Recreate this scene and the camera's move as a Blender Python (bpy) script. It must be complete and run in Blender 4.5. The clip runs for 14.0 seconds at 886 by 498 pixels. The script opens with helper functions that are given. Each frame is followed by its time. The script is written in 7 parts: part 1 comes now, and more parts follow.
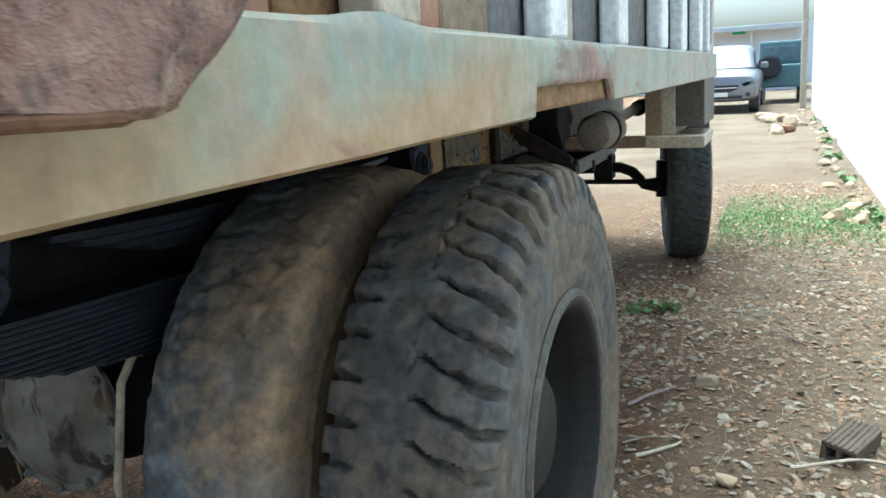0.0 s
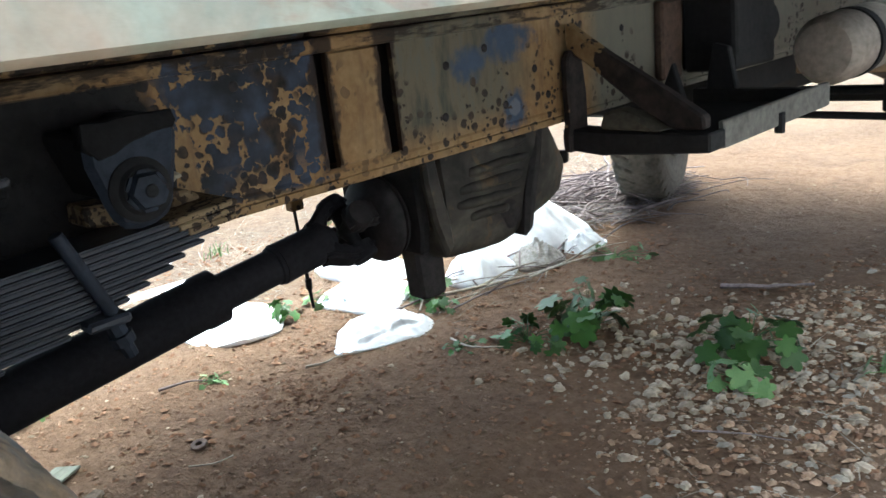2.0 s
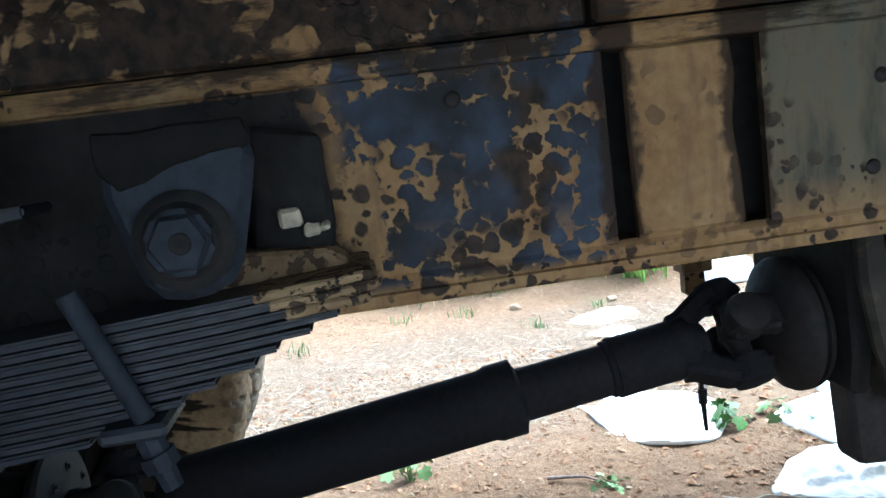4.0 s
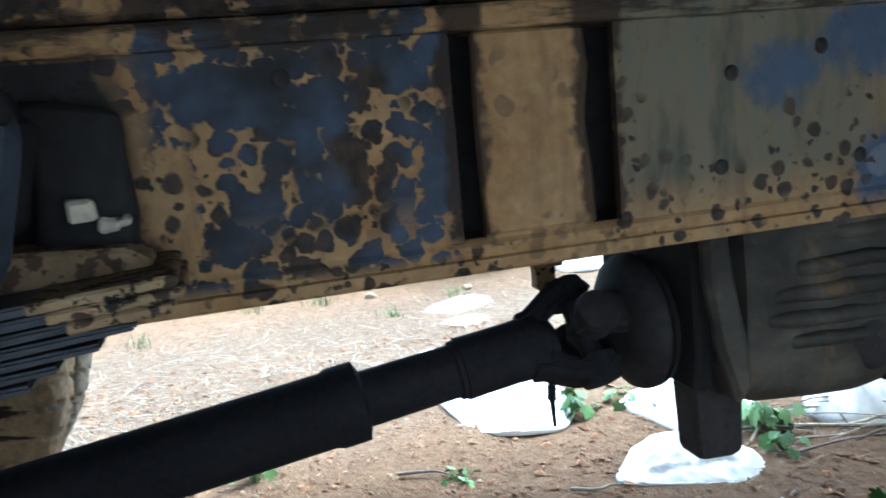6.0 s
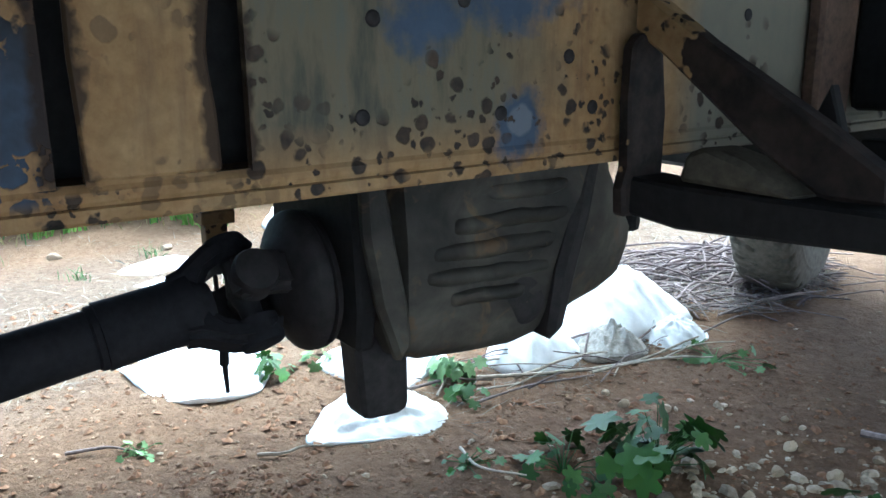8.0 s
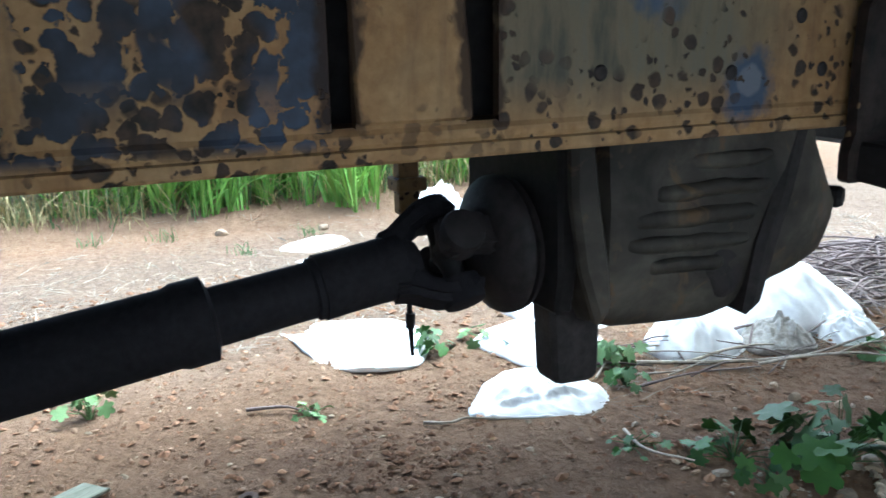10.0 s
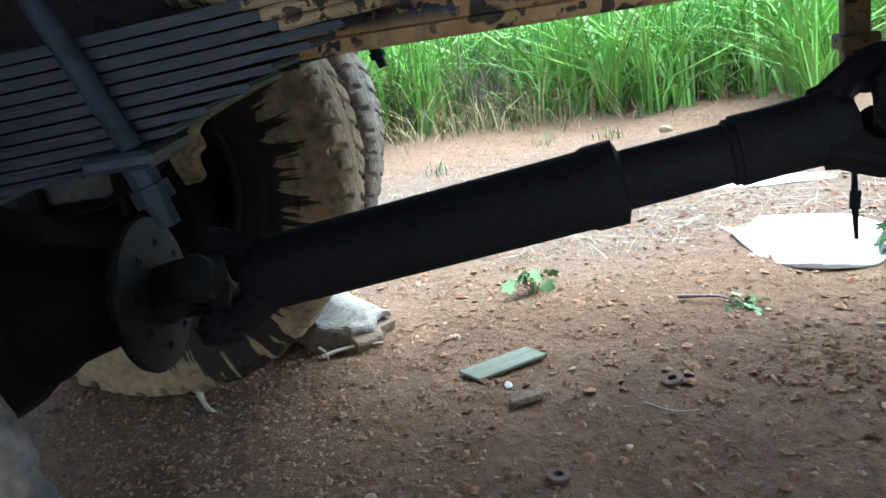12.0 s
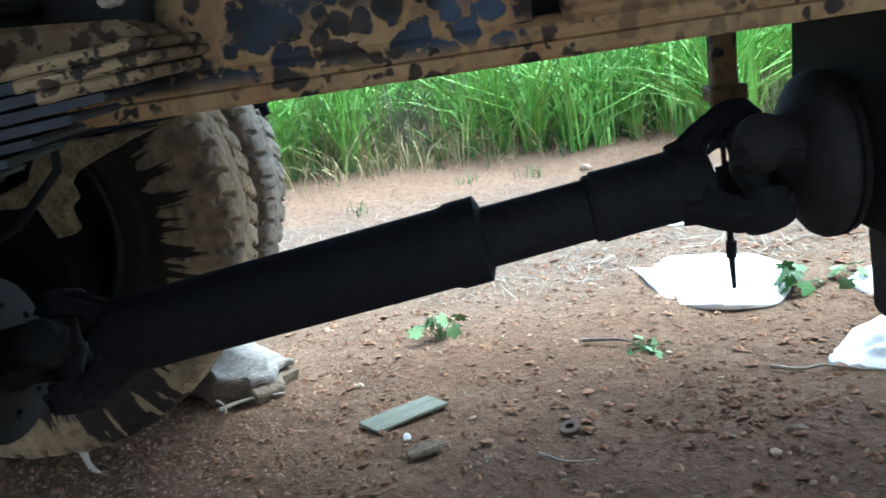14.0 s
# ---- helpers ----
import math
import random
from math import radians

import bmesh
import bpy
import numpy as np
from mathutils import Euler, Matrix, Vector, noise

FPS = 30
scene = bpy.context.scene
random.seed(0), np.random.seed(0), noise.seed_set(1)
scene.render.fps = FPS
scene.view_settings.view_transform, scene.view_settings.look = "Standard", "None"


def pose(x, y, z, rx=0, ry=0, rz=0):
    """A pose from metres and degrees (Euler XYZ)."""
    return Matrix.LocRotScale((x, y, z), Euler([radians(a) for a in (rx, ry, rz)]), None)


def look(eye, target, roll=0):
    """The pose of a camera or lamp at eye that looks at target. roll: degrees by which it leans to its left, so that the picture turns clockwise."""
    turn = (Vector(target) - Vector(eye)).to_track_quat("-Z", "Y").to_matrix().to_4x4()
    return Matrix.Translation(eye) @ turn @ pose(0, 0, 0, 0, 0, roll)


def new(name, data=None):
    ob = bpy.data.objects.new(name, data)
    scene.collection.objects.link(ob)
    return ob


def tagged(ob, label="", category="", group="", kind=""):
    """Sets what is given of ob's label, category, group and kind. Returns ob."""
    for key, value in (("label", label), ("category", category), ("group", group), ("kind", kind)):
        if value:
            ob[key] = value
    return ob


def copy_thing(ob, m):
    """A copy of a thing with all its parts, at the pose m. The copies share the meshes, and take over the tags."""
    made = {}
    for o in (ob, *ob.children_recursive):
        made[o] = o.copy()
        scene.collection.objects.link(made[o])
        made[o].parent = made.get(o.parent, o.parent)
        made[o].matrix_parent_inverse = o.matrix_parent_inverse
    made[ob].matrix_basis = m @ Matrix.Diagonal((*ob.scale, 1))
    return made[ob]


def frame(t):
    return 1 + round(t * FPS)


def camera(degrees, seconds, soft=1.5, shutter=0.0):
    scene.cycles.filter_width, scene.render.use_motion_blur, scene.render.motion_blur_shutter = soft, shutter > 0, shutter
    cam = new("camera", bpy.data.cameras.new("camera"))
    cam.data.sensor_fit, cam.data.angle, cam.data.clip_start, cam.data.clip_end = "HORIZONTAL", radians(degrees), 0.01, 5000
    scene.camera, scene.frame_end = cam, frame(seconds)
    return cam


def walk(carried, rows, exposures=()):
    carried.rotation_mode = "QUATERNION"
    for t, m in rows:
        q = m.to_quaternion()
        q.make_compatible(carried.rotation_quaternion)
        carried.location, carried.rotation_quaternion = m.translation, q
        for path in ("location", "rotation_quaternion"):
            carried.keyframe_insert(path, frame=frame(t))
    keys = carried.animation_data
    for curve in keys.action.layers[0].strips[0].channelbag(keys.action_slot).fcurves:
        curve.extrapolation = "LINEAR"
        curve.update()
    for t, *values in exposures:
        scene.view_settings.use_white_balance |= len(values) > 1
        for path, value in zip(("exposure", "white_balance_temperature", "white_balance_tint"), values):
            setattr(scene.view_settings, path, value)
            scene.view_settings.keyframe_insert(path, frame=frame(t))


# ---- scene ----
cam = camera(56.9, 14.0, 1.5, 0.12)
PATH = [
    (0, (1.513, -1.449, 1.206), (0.745, 0.352, 0.802), -3.3),
    (0.5, (1.578, -1.026, 1.191), (0.581, 0.653, 0.757), -3.8),
    (0.7, (1.619, -0.828, 1.159), (0.558, 0.821, 0.767), -4.2),
    (1, (1.644, -0.61, 1.194), (0.546, 0.994, 0.725), -1.3),
    (1.2, (1.603, -0.419, 1.198), (0.498, 1.172, 0.702), -2.3),
    (1.5, (1.539, -0.156, 1.183), (0.404, 1.409, 0.67), -2.9),
    (2, (1.529, 0.252, 1.155), (0.127, 1.552, 0.569), -6.5),
    (2.5, (1.48, 0.523, 1.137), (-0.146, 1.479, 0.474), -8.9),
    (3, (1.349, 0.724, 1.05), (-0.521, 1.176, 0.504), -10.6),
    (3.5, (1.275, 0.818, 1.02), (-0.694, 0.963, 0.7), -9.2),
    (3.7, (1.242, 0.801, 1.029), (-0.73, 0.96, 0.732), -8.2),
    (5.8, (1.168, 0.795, 1.033), (-0.776, 1.155, 0.73), -6.1),
    (6, (1.141, 0.837, 1.029), (-0.759, 1.352, 0.672), -5.2),
    (6.5, (1.132, 0.905, 1.009), (-0.64, 1.725, 0.58), -3.3),
    (7, (1.112, 0.951, 1.004), (-0.559, 1.937, 0.52), -2.1),
    (7.2, (1.118, 0.95, 1.004), (-0.529, 1.977, 0.521), -2.0),
    (9.3, (1.113, 0.927, 0.997), (-0.46, 2.061, 0.506), 0.3),
    (9.5, (1.105, 0.905, 0.992), (-0.504, 1.99, 0.506), -0.0),
    (10, (1.092, 0.839, 0.969), (-0.66, 1.667, 0.476), -1.0),
    (10.5, (1.185, 0.832, 0.987), (-0.692, 1.199, 0.402), -4.5),
    (11, (1.239, 0.897, 0.996), (-0.644, 0.984, 0.329), -6.1),
    (11.5, (1.156, 0.901, 0.907), (-0.731, 0.753, 0.262), -8.2),
    (12, (1.112, 0.889, 0.905), (-0.776, 0.64, 0.293), -9.4),
    (12.5, (1.102, 0.914, 0.917), (-0.79, 0.621, 0.338), -9.4),
    (13, (1.104, 0.932, 0.909), (-0.791, 0.649, 0.333), -9.6),
    (13.5, (1.081, 0.921, 0.919), (-0.816, 0.643, 0.352), -9.8),
    (14, (1.065, 0.999, 0.911), (-0.853, 0.896, 0.355), -8.8),
]
walk(cam, [(t, look(eye, target, roll)) for t, eye, target, roll in PATH], [(0.0, 2.0, 5220, -13), (0.5, 2.35, 5120, -13), (1.0, 2.5, 5120, -10), (2.0, 2.65, 5370, -6), (3.0, 2.55, 5170, -7), (3.5, 2.85, 4920, -8), (5.8, 2.8, 4720, -9), (6.5, 2.7, 4720, -11), (7.0, 2.75, 4720, -11), (9.5, 2.8, 4770, -8), (10.5, 2.38, 4980, -7), (11.2, 2.4, 4980, -6), (12.5, 2.75, 4730, -9), (13.5, 2.75, 4730, -9), (14.0, 2.5, 4680, -9)])

# ---- world and light ----
SUN_UP, SUN_TURN = 66.0, 318.0
world = bpy.data.worlds.new("sky")
scene.world = world
world.use_nodes = True
wn = world.node_tree.nodes
sky = wn.new("ShaderNodeTexSky")
sky.sky_type, sky.sun_disc = "NISHITA", False
sky.sun_elevation, sky.sun_rotation = radians(SUN_UP), radians(SUN_TURN)
sky.air_density, sky.dust_density, sky.ozone_density = 0.6, 7.0, 0.6
world.node_tree.links.new(sky.outputs[0], wn["Background"].inputs[0])
wn["Background"].inputs[1].default_value = 0.15
sun_data = bpy.data.lights.new("sun", "SUN")
sun_data.energy, sun_data.angle, sun_data.color = 0.85, radians(45), (1.0, 0.97, 0.93)
sun = new("sun", sun_data)
sun_way = Vector((math.sin(radians(SUN_TURN)) * math.cos(radians(SUN_UP)), math.cos(radians(SUN_TURN)) * math.cos(radians(SUN_UP)), math.sin(radians(SUN_UP))))
sun.matrix_world = look(sun_way * 50, (0, 0, 0))


# ---- materials ----
def nodes_of(name):
    m = bpy.data.materials.new(name)
    m.use_nodes = True
    nt = m.node_tree
    return m, nt, nt.nodes["Principled BSDF"]


def noise_node(nt, scale, detail=5.0, rough=0.6, stretch=None, coord="Object", distortion=0.0):
    tc = nt.nodes.new("ShaderNodeTexCoord")
    n = nt.nodes.new("ShaderNodeTexNoise")
    n.inputs["Scale"].default_value, n.inputs["Detail"].default_value, n.inputs["Roughness"].default_value = scale, detail, rough
    n.inputs["Distortion"].default_value = distortion
    out = tc.outputs[coord]
    if stretch:
        mp = nt.nodes.new("ShaderNodeMapping")
        mp.inputs["Scale"].default_value = stretch
        nt.links.new(out, mp.inputs["Vector"])
        out = mp.outputs[0]
    nt.links.new(out, n.inputs["Vector"])
    return n.outputs["Fac"]


def ramp(nt, fac, stops):
    r = nt.nodes.new("ShaderNodeValToRGB")
    els = r.color_ramp.elements
    while len(els) < len(stops):
        els.new(0.5)
    for e, (p, c) in zip(els, stops):
        e.position = p
        e.color = (*c, 1) if len(c) == 3 else c
    nt.links.new(fac, r.inputs[0])
    return r.outputs["Color"]


def mix(nt, fac, a, b, mode="MIX"):
    m = nt.nodes.new("ShaderNodeMix")
    m.data_type, m.blend_type = "RGBA", mode
    for sock, v in ((m.inputs["Factor"], fac), (m.inputs["A"], a), (m.inputs["B"], b)):
        if hasattr(v, "is_linked"):
            nt.links.new(v, sock)
        elif isinstance(v, (int, float)):
            sock.default_value = v
        else:
            sock.default_value = (*v, 1)
    return m.outputs["Result"]


def maths(nt, op, a, b=0.0, clamp=False):
    m = nt.nodes.new("ShaderNodeMath")
    m.operation, m.use_clamp = op, clamp
    for sock, v in zip(m.inputs, (a, b)):
        if hasattr(v, "is_linked"):
            nt.links.new(v, sock)
        else:
            sock.default_value = v
    return m.outputs[0]


def axis_of(nt, axis):
    tc = nt.nodes.new("ShaderNodeTexCoord")
    s = nt.nodes.new("ShaderNodeSeparateXYZ")
    nt.links.new(tc.outputs["Object"], s.inputs[0])
    return s.outputs[axis]


def span(nt, value, lo, hi):
    m = nt.nodes.new("ShaderNodeMapRange")
    m.inputs["From Min"].default_value, m.inputs["From Max"].default_value = lo, hi
    nt.links.new(value, m.inputs["Value"])
    return m.outputs[0]


def bump(nt, bsdf, fac, strength=0.4, distance=0.004):
    b = nt.nodes.new("ShaderNodeBump")
    b.inputs["Strength"].default_value, b.inputs["Distance"].default_value = strength, distance
    nt.links.new(fac, b.inputs["Height"])
    nt.links.new(b.outputs[0], bsdf.inputs["Normal"])


def simple(name, low, high, scale=8.0, fine=60.0, rough=0.8, metal=0.0, bump_by=0.3, bump_dist=0.003, spec=0.4, per_object=0.0, stretch=None):
    """Two colours in broad patches, finer grain over them, and relief."""
    m, nt, b = nodes_of(name)
    broad = noise_node(nt, scale, 4, 0.6, stretch)
    grain = noise_node(nt, fine, 5, 0.65, stretch)
    col = ramp(nt, broad, [(0.3, low), (0.7, high)])
    col = mix(nt, 0.55, col, ramp(nt, grain, [(0.28, tuple(c * 0.55 for c in low)), (0.75, tuple(min(1, c * 1.25) for c in high))]))
    if per_object:
        oi = nt.nodes.new("ShaderNodeObjectInfo")
        k = nt.nodes.new("ShaderNodeNewGeometry")
        v = maths(nt, "ADD", maths(nt, "MULTIPLY", oi.outputs["Random"], 0.5), maths(nt, "MULTIPLY", k.outputs["Random Per Island"], 0.5))
        col = mix(nt, per_object, col, ramp(nt, v, [(0.12, (0.25, 0.22, 0.19)), (0.5, (0.85, 0.82, 0.78)), (0.88, (1.75, 1.75, 1.72))]), "MULTIPLY")
    nt.links.new(col, b.inputs["Base Color"])
    b.inputs["Roughness"].default_value, b.inputs["Metallic"].default_value = rough, metal
    b.inputs["Specular IOR Level"].default_value = spec
    bump(nt, b, grain, bump_by, bump_dist)
    return m


def spots(nt, scale, size, soft=0.05):
    tc = nt.nodes.new("ShaderNodeTexCoord")
    v = nt.nodes.new("ShaderNodeTexVoronoi")
    v.inputs["Scale"].default_value = scale
    w = nt.nodes.new("ShaderNodeTexNoise")
    w.inputs["Scale"].default_value = scale * 1.6
    nt.links.new(tc.outputs["Object"], w.inputs["Vector"])
    mx = nt.nodes.new("ShaderNodeMix")
    mx.data_type = "VECTOR"
    mx.inputs["Factor"].default_value = 0.012
    nt.links.new(tc.outputs["Object"], mx.inputs["A"])
    nt.links.new(w.outputs["Color"], mx.inputs["B"])
    nt.links.new(mx.outputs["Result"], v.inputs["Vector"])
    return ramp(nt, v.outputs["Distance"], [(size - soft, (1, 1, 1)), (size + soft, (0, 0, 0))])


def ellipse(nt, cy, cz, ry, rz, soft=0.35):
    """1 inside a ragged oval at (cy, cz) on the rail's web, 0 outside."""
    y, z = axis_of(nt, "Y"), axis_of(nt, "Z")
    dy = maths(nt, "POWER", maths(nt, "DIVIDE", maths(nt, "SUBTRACT", y, cy), ry), 2.0)
    dz = maths(nt, "POWER", maths(nt, "DIVIDE", maths(nt, "SUBTRACT", z, cz), rz), 2.0)
    d = maths(nt, "ADD", maths(nt, "ADD", dy, dz), maths(nt, "MULTIPLY", maths(nt, "SUBTRACT", noise_node(nt, 24, 4), 0.5), 2.6))
    return ramp(nt, d, [(max(0.0, 0.7 - soft), (1, 1, 1)), (min(1.0, 0.7 + soft * 0.6), (0, 0, 0))])


def rail_paint():
    """Tan paint flaked away to blue-black undercoat, less of it further ahead."""
    m, nt, b = nodes_of("flaking tan paint")
    y, z = axis_of(nt, "Y"), axis_of(nt, "Z")
    tan = ramp(nt, noise_node(nt, 7, 5), [(0.3, (0.20, 0.115, 0.040)), (0.5, (0.26, 0.18, 0.085)), (0.75, (0.27, 0.22, 0.14))])
    tan = mix(nt, 0.35, tan, ramp(nt, noise_node(nt, 50, 6, 0.7), [(0.3, (0.10, 0.055, 0.025)), (0.7, (0.36, 0.26, 0.15))]))
    streak = ramp(nt, noise_node(nt, 18, 4, 0.6, (1, 2.2, 0.25)), [(0.52, (0, 0, 0)), (0.72, (0.7, 0.7, 0.7))])
    tan = mix(nt, streak, tan, (0.13, 0.085, 0.05))
    grey = ramp(nt, noise_node(nt, 10, 5, 0.65, (1, 2.4, 0.6)), [(0.33, (0.060, 0.062, 0.052)), (0.52, (0.125, 0.115, 0.082)), (0.72, (0.10, 0.115, 0.105))])
    lim = maths(nt, "ADD", y, maths(nt, "MULTIPLY", noise_node(nt, 6, 3), 0.3))
    ahead = maths(nt, "MULTIPLY", span(nt, y, 1.215, 1.235), maths(nt, "SUBTRACT", 1.0, span(nt, lim, 1.66, 1.78)), True)
    up = span(nt, z, 0.882, 0.935)
    col = mix(nt, maths(nt, "MULTIPLY", ahead, up), tan, grey)
    far_end = span(nt, y, 1.80, 1.86)
    col = mix(nt, maths(nt, "MULTIPLY", far_end, 0.8), col, (0.14, 0.155, 0.145))
    blue = ramp(nt, noise_node(nt, 13, 4, 0.55), [(0.34, (0.013, 0.015, 0.020)), (0.50, (0.025, 0.032, 0.050)), (0.68, (0.046, 0.066, 0.114))])
    # three blue-grey patches ahead of the plate
    p1 = maths(nt, "MAXIMUM", ellipse(nt, 1.420, 1.022, 0.052, 0.044, 0.45), ellipse(nt, 1.545, 1.052, 0.092, 0.042, 0.45))
    p1 = maths(nt, "MAXIMUM", p1, ellipse(nt, 1.550, 0.914, 0.046, 0.052, 0.40))
    col = mix(nt, p1, col, mix(nt, noise_node(nt, 20, 3), (0.026, 0.039, 0.075), (0.068, 0.100, 0.170)))
    col = mix(nt, ellipse(nt, 1.548, 0.920, 0.020, 0.020, 0.3), col, (0.115, 0.14, 0.19))
    # round dark flakes, many low on the web
    low = maths(nt, "SUBTRACT", 1.0, span(nt, z, 0.90, 1.02))
    where = ramp(nt, maths(nt, "ADD", noise_node(nt, 9, 2), maths(nt, "MULTIPLY", low, 0.10)), [(0.50, (0, 0, 0)), (0.57, (1, 1, 1))])
    dots = maths(nt, "MULTIPLY", maths(nt, "MAXIMUM", spots(nt, 34, 0.30, 0.03), spots(nt, 62, 0.26, 0.04)), where)
    dots = maths(nt, "MULTIPLY", dots, maths(nt, "SUBTRACT", 1.0, maths(nt, "MULTIPLY", maths(nt, "MULTIPLY", span(nt, y, 1.07, 1.08), maths(nt, "SUBTRACT", 1.0, span(nt, y, 1.20, 1.21))), 0.55)))
    col = mix(nt, dots, col, ramp(nt, noise_node(nt, 40, 3), [(0.4, (0.022, 0.018, 0.016)), (0.7, (0.06, 0.042, 0.03))]))
    # the flaked stretch behind the plate: blue-black with tan islands
    behind = maths(nt, "SUBTRACT", 1.0, span(nt, y, 1.058, 1.066))
    edge = span(nt, maths(nt, "ADD", y, maths(nt, "MULTIPLY", noise_node(nt, 11, 3), 0.12)), 0.825, 0.855)
    big = ramp(nt, noise_node(nt, 19, 2.0, 0.45, (1, 1, 0.7), distortion=0.3), [(0.57, (0, 0, 0)), (0.59, (1, 1, 1))])
    round_flakes = maths(nt, "MAXIMUM", spots(nt, 46, 0.485, 0.025), maths(nt, "MAXIMUM", spots(nt, 80, 0.33, 0.03), spots(nt, 27, 0.36, 0.02)))
    big = maths(nt, "MAXIMUM", big, maths(nt, "MAXIMUM", ellipse(nt, 0.855, 1.046, 0.080, 0.034, 0.1), ellipse(nt, 1.005, 1.060, 0.036, 0.028, 0.1)))
    for cy, cz, ry, rz in ((0.950, 0.985, 0.024, 0.048), (0.872, 0.940, 0.042, 0.030), (1.045, 0.970, 0.024, 0.055)):
        big = maths(nt, "MAXIMUM", big, ellipse(nt, cy, cz, ry, rz, 0.1))
    big = maths(nt, "MULTIPLY", big, span(nt, z, 0.898, 0.945))
    keep = ellipse(nt, 0.800, 0.965, 0.032, 0.075, 0.12)
    patch = maths(nt, "MULTIPLY", maths(nt, "MAXIMUM", big, round_flakes), maths(nt, "SUBTRACT", 1.0, maths(nt, "MULTIPLY", keep, 0.9)))
    patch = maths(nt, "MULTIPLY", maths(nt, "MULTIPLY", patch, behind), maths(nt, "MULTIPLY", edge, span(nt, z, 0.874, 0.886)))
    rusty = ramp(nt, noise_node(nt, 45, 3), [(0.35, (0.010, 0.008, 0.007)), (0.7, (0.05, 0.034, 0.024))])
    col = mix(nt, patch, col, mix(nt, maths(nt, "MAXIMUM", ramp(nt, noise_node(nt, 15, 2.0, 0.4), [(0.38, (0, 0, 0)), (0.50, (1, 1, 1))]), ellipse(nt, 0.880, 1.045, 0.085, 0.040, 0.3)), rusty, blue))
    low_dots = maths(nt, "MULTIPLY", maths(nt, "MAXIMUM", spots(nt, 48, 0.34, 0.03), spots(nt, 85, 0.30, 0.04)), ramp(nt, noise_node(nt, 12, 2), [(0.40, (0, 0, 0)), (0.48, (1, 1, 1))]))
    low_dots = maths(nt, "MULTIPLY", low_dots, maths(nt, "MULTIPLY", maths(nt, "SUBTRACT", 1.0, span(nt, z, 0.885, 0.89)), maths(nt, "SUBTRACT", 1.0, span(nt, y, 1.1, 1.3))), True)
    col = mix(nt, low_dots, col, rusty)
    # burnt rust along both slots
    wob = maths(nt, "MULTIPLY", maths(nt, "SUBTRACT", noise_node(nt, 36, 3, 0.5), 0.5), 0.034)
    for s0, s1 in ((1.060, 1.083), (1.193, 1.228)):
        yy = maths(nt, "ADD", y, wob)
        near_slot = maths(nt, "MULTIPLY", span(nt, yy, s0 - 0.016, s0 - 0.008), maths(nt, "SUBTRACT", 1.0, span(nt, yy, s1 + 0.001, s1 + 0.008)))
        near_slot = maths(nt, "MULTIPLY", near_slot, span(nt, z, 0.885, 0.90))
        col = mix(nt, maths(nt, "MULTIPLY", near_slot, 0.9), col, (0.018, 0.010, 0.007))
    # near black behind the spring hanger, up to the top flange
    near_black = maths(nt, "SUBTRACT", 1.0, span(nt, maths(nt, "ADD", y, maths(nt, "MULTIPLY", noise_node(nt, 9, 3), 0.10)), 0.812, 0.832))
    near_black = maths(nt, "MULTIPLY", near_black, maths(nt, "MULTIPLY", maths(nt, "SUBTRACT", 1.0, span(nt, z, 1.086, 1.089)), 0.99))
    near_black = maths(nt, "MULTIPLY", near_black, maths(nt, "MAXIMUM", span(nt, z, 0.876, 0.884), maths(nt, "SUBTRACT", 1.0, span(nt, maths(nt, "ADD", y, wob), 0.62, 0.65))))
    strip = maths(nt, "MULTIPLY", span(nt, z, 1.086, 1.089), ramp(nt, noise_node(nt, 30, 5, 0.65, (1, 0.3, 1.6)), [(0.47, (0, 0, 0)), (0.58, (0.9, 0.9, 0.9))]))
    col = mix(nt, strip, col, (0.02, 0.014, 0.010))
    above = maths(nt, "MULTIPLY", span(nt, z, 1.115, 1.118), maths(nt, "SUBTRACT", 1.0, span(nt, y, 1.045, 1.05)))
    col = mix(nt, maths(nt, "MULTIPLY", above, ramp(nt, noise_node(nt, 24, 3, 0.5, distortion=0.4), [(0.56, (1, 1, 1)), (0.60, (0, 0, 0))])), col, rusty)
    col = mix(nt, near_black, col, ramp(nt, noise_node(nt, 25, 4), [(0.35, (0.004, 0.004, 0.005)), (0.7, (0.016, 0.015, 0.017))]))
    col = mix(nt, 1.0, col, (0.92, 0.84, 0.76), "MULTIPLY")
    nt.links.new(col, b.inputs["Base Color"])
    b.inputs["Roughness"].default_value = 0.65
    b.inputs["Specular IOR Level"].default_value = 0.2
    h = maths(nt, "SUBTRACT", maths(nt, "MULTIPLY", noise_node(nt, 80, 6, 0.7), 0.35), maths(nt, "MULTIPLY", maths(nt, "MAXIMUM", patch, dots), 0.6))
    bump(nt, b, h, 0.55, 0.004)
    return m


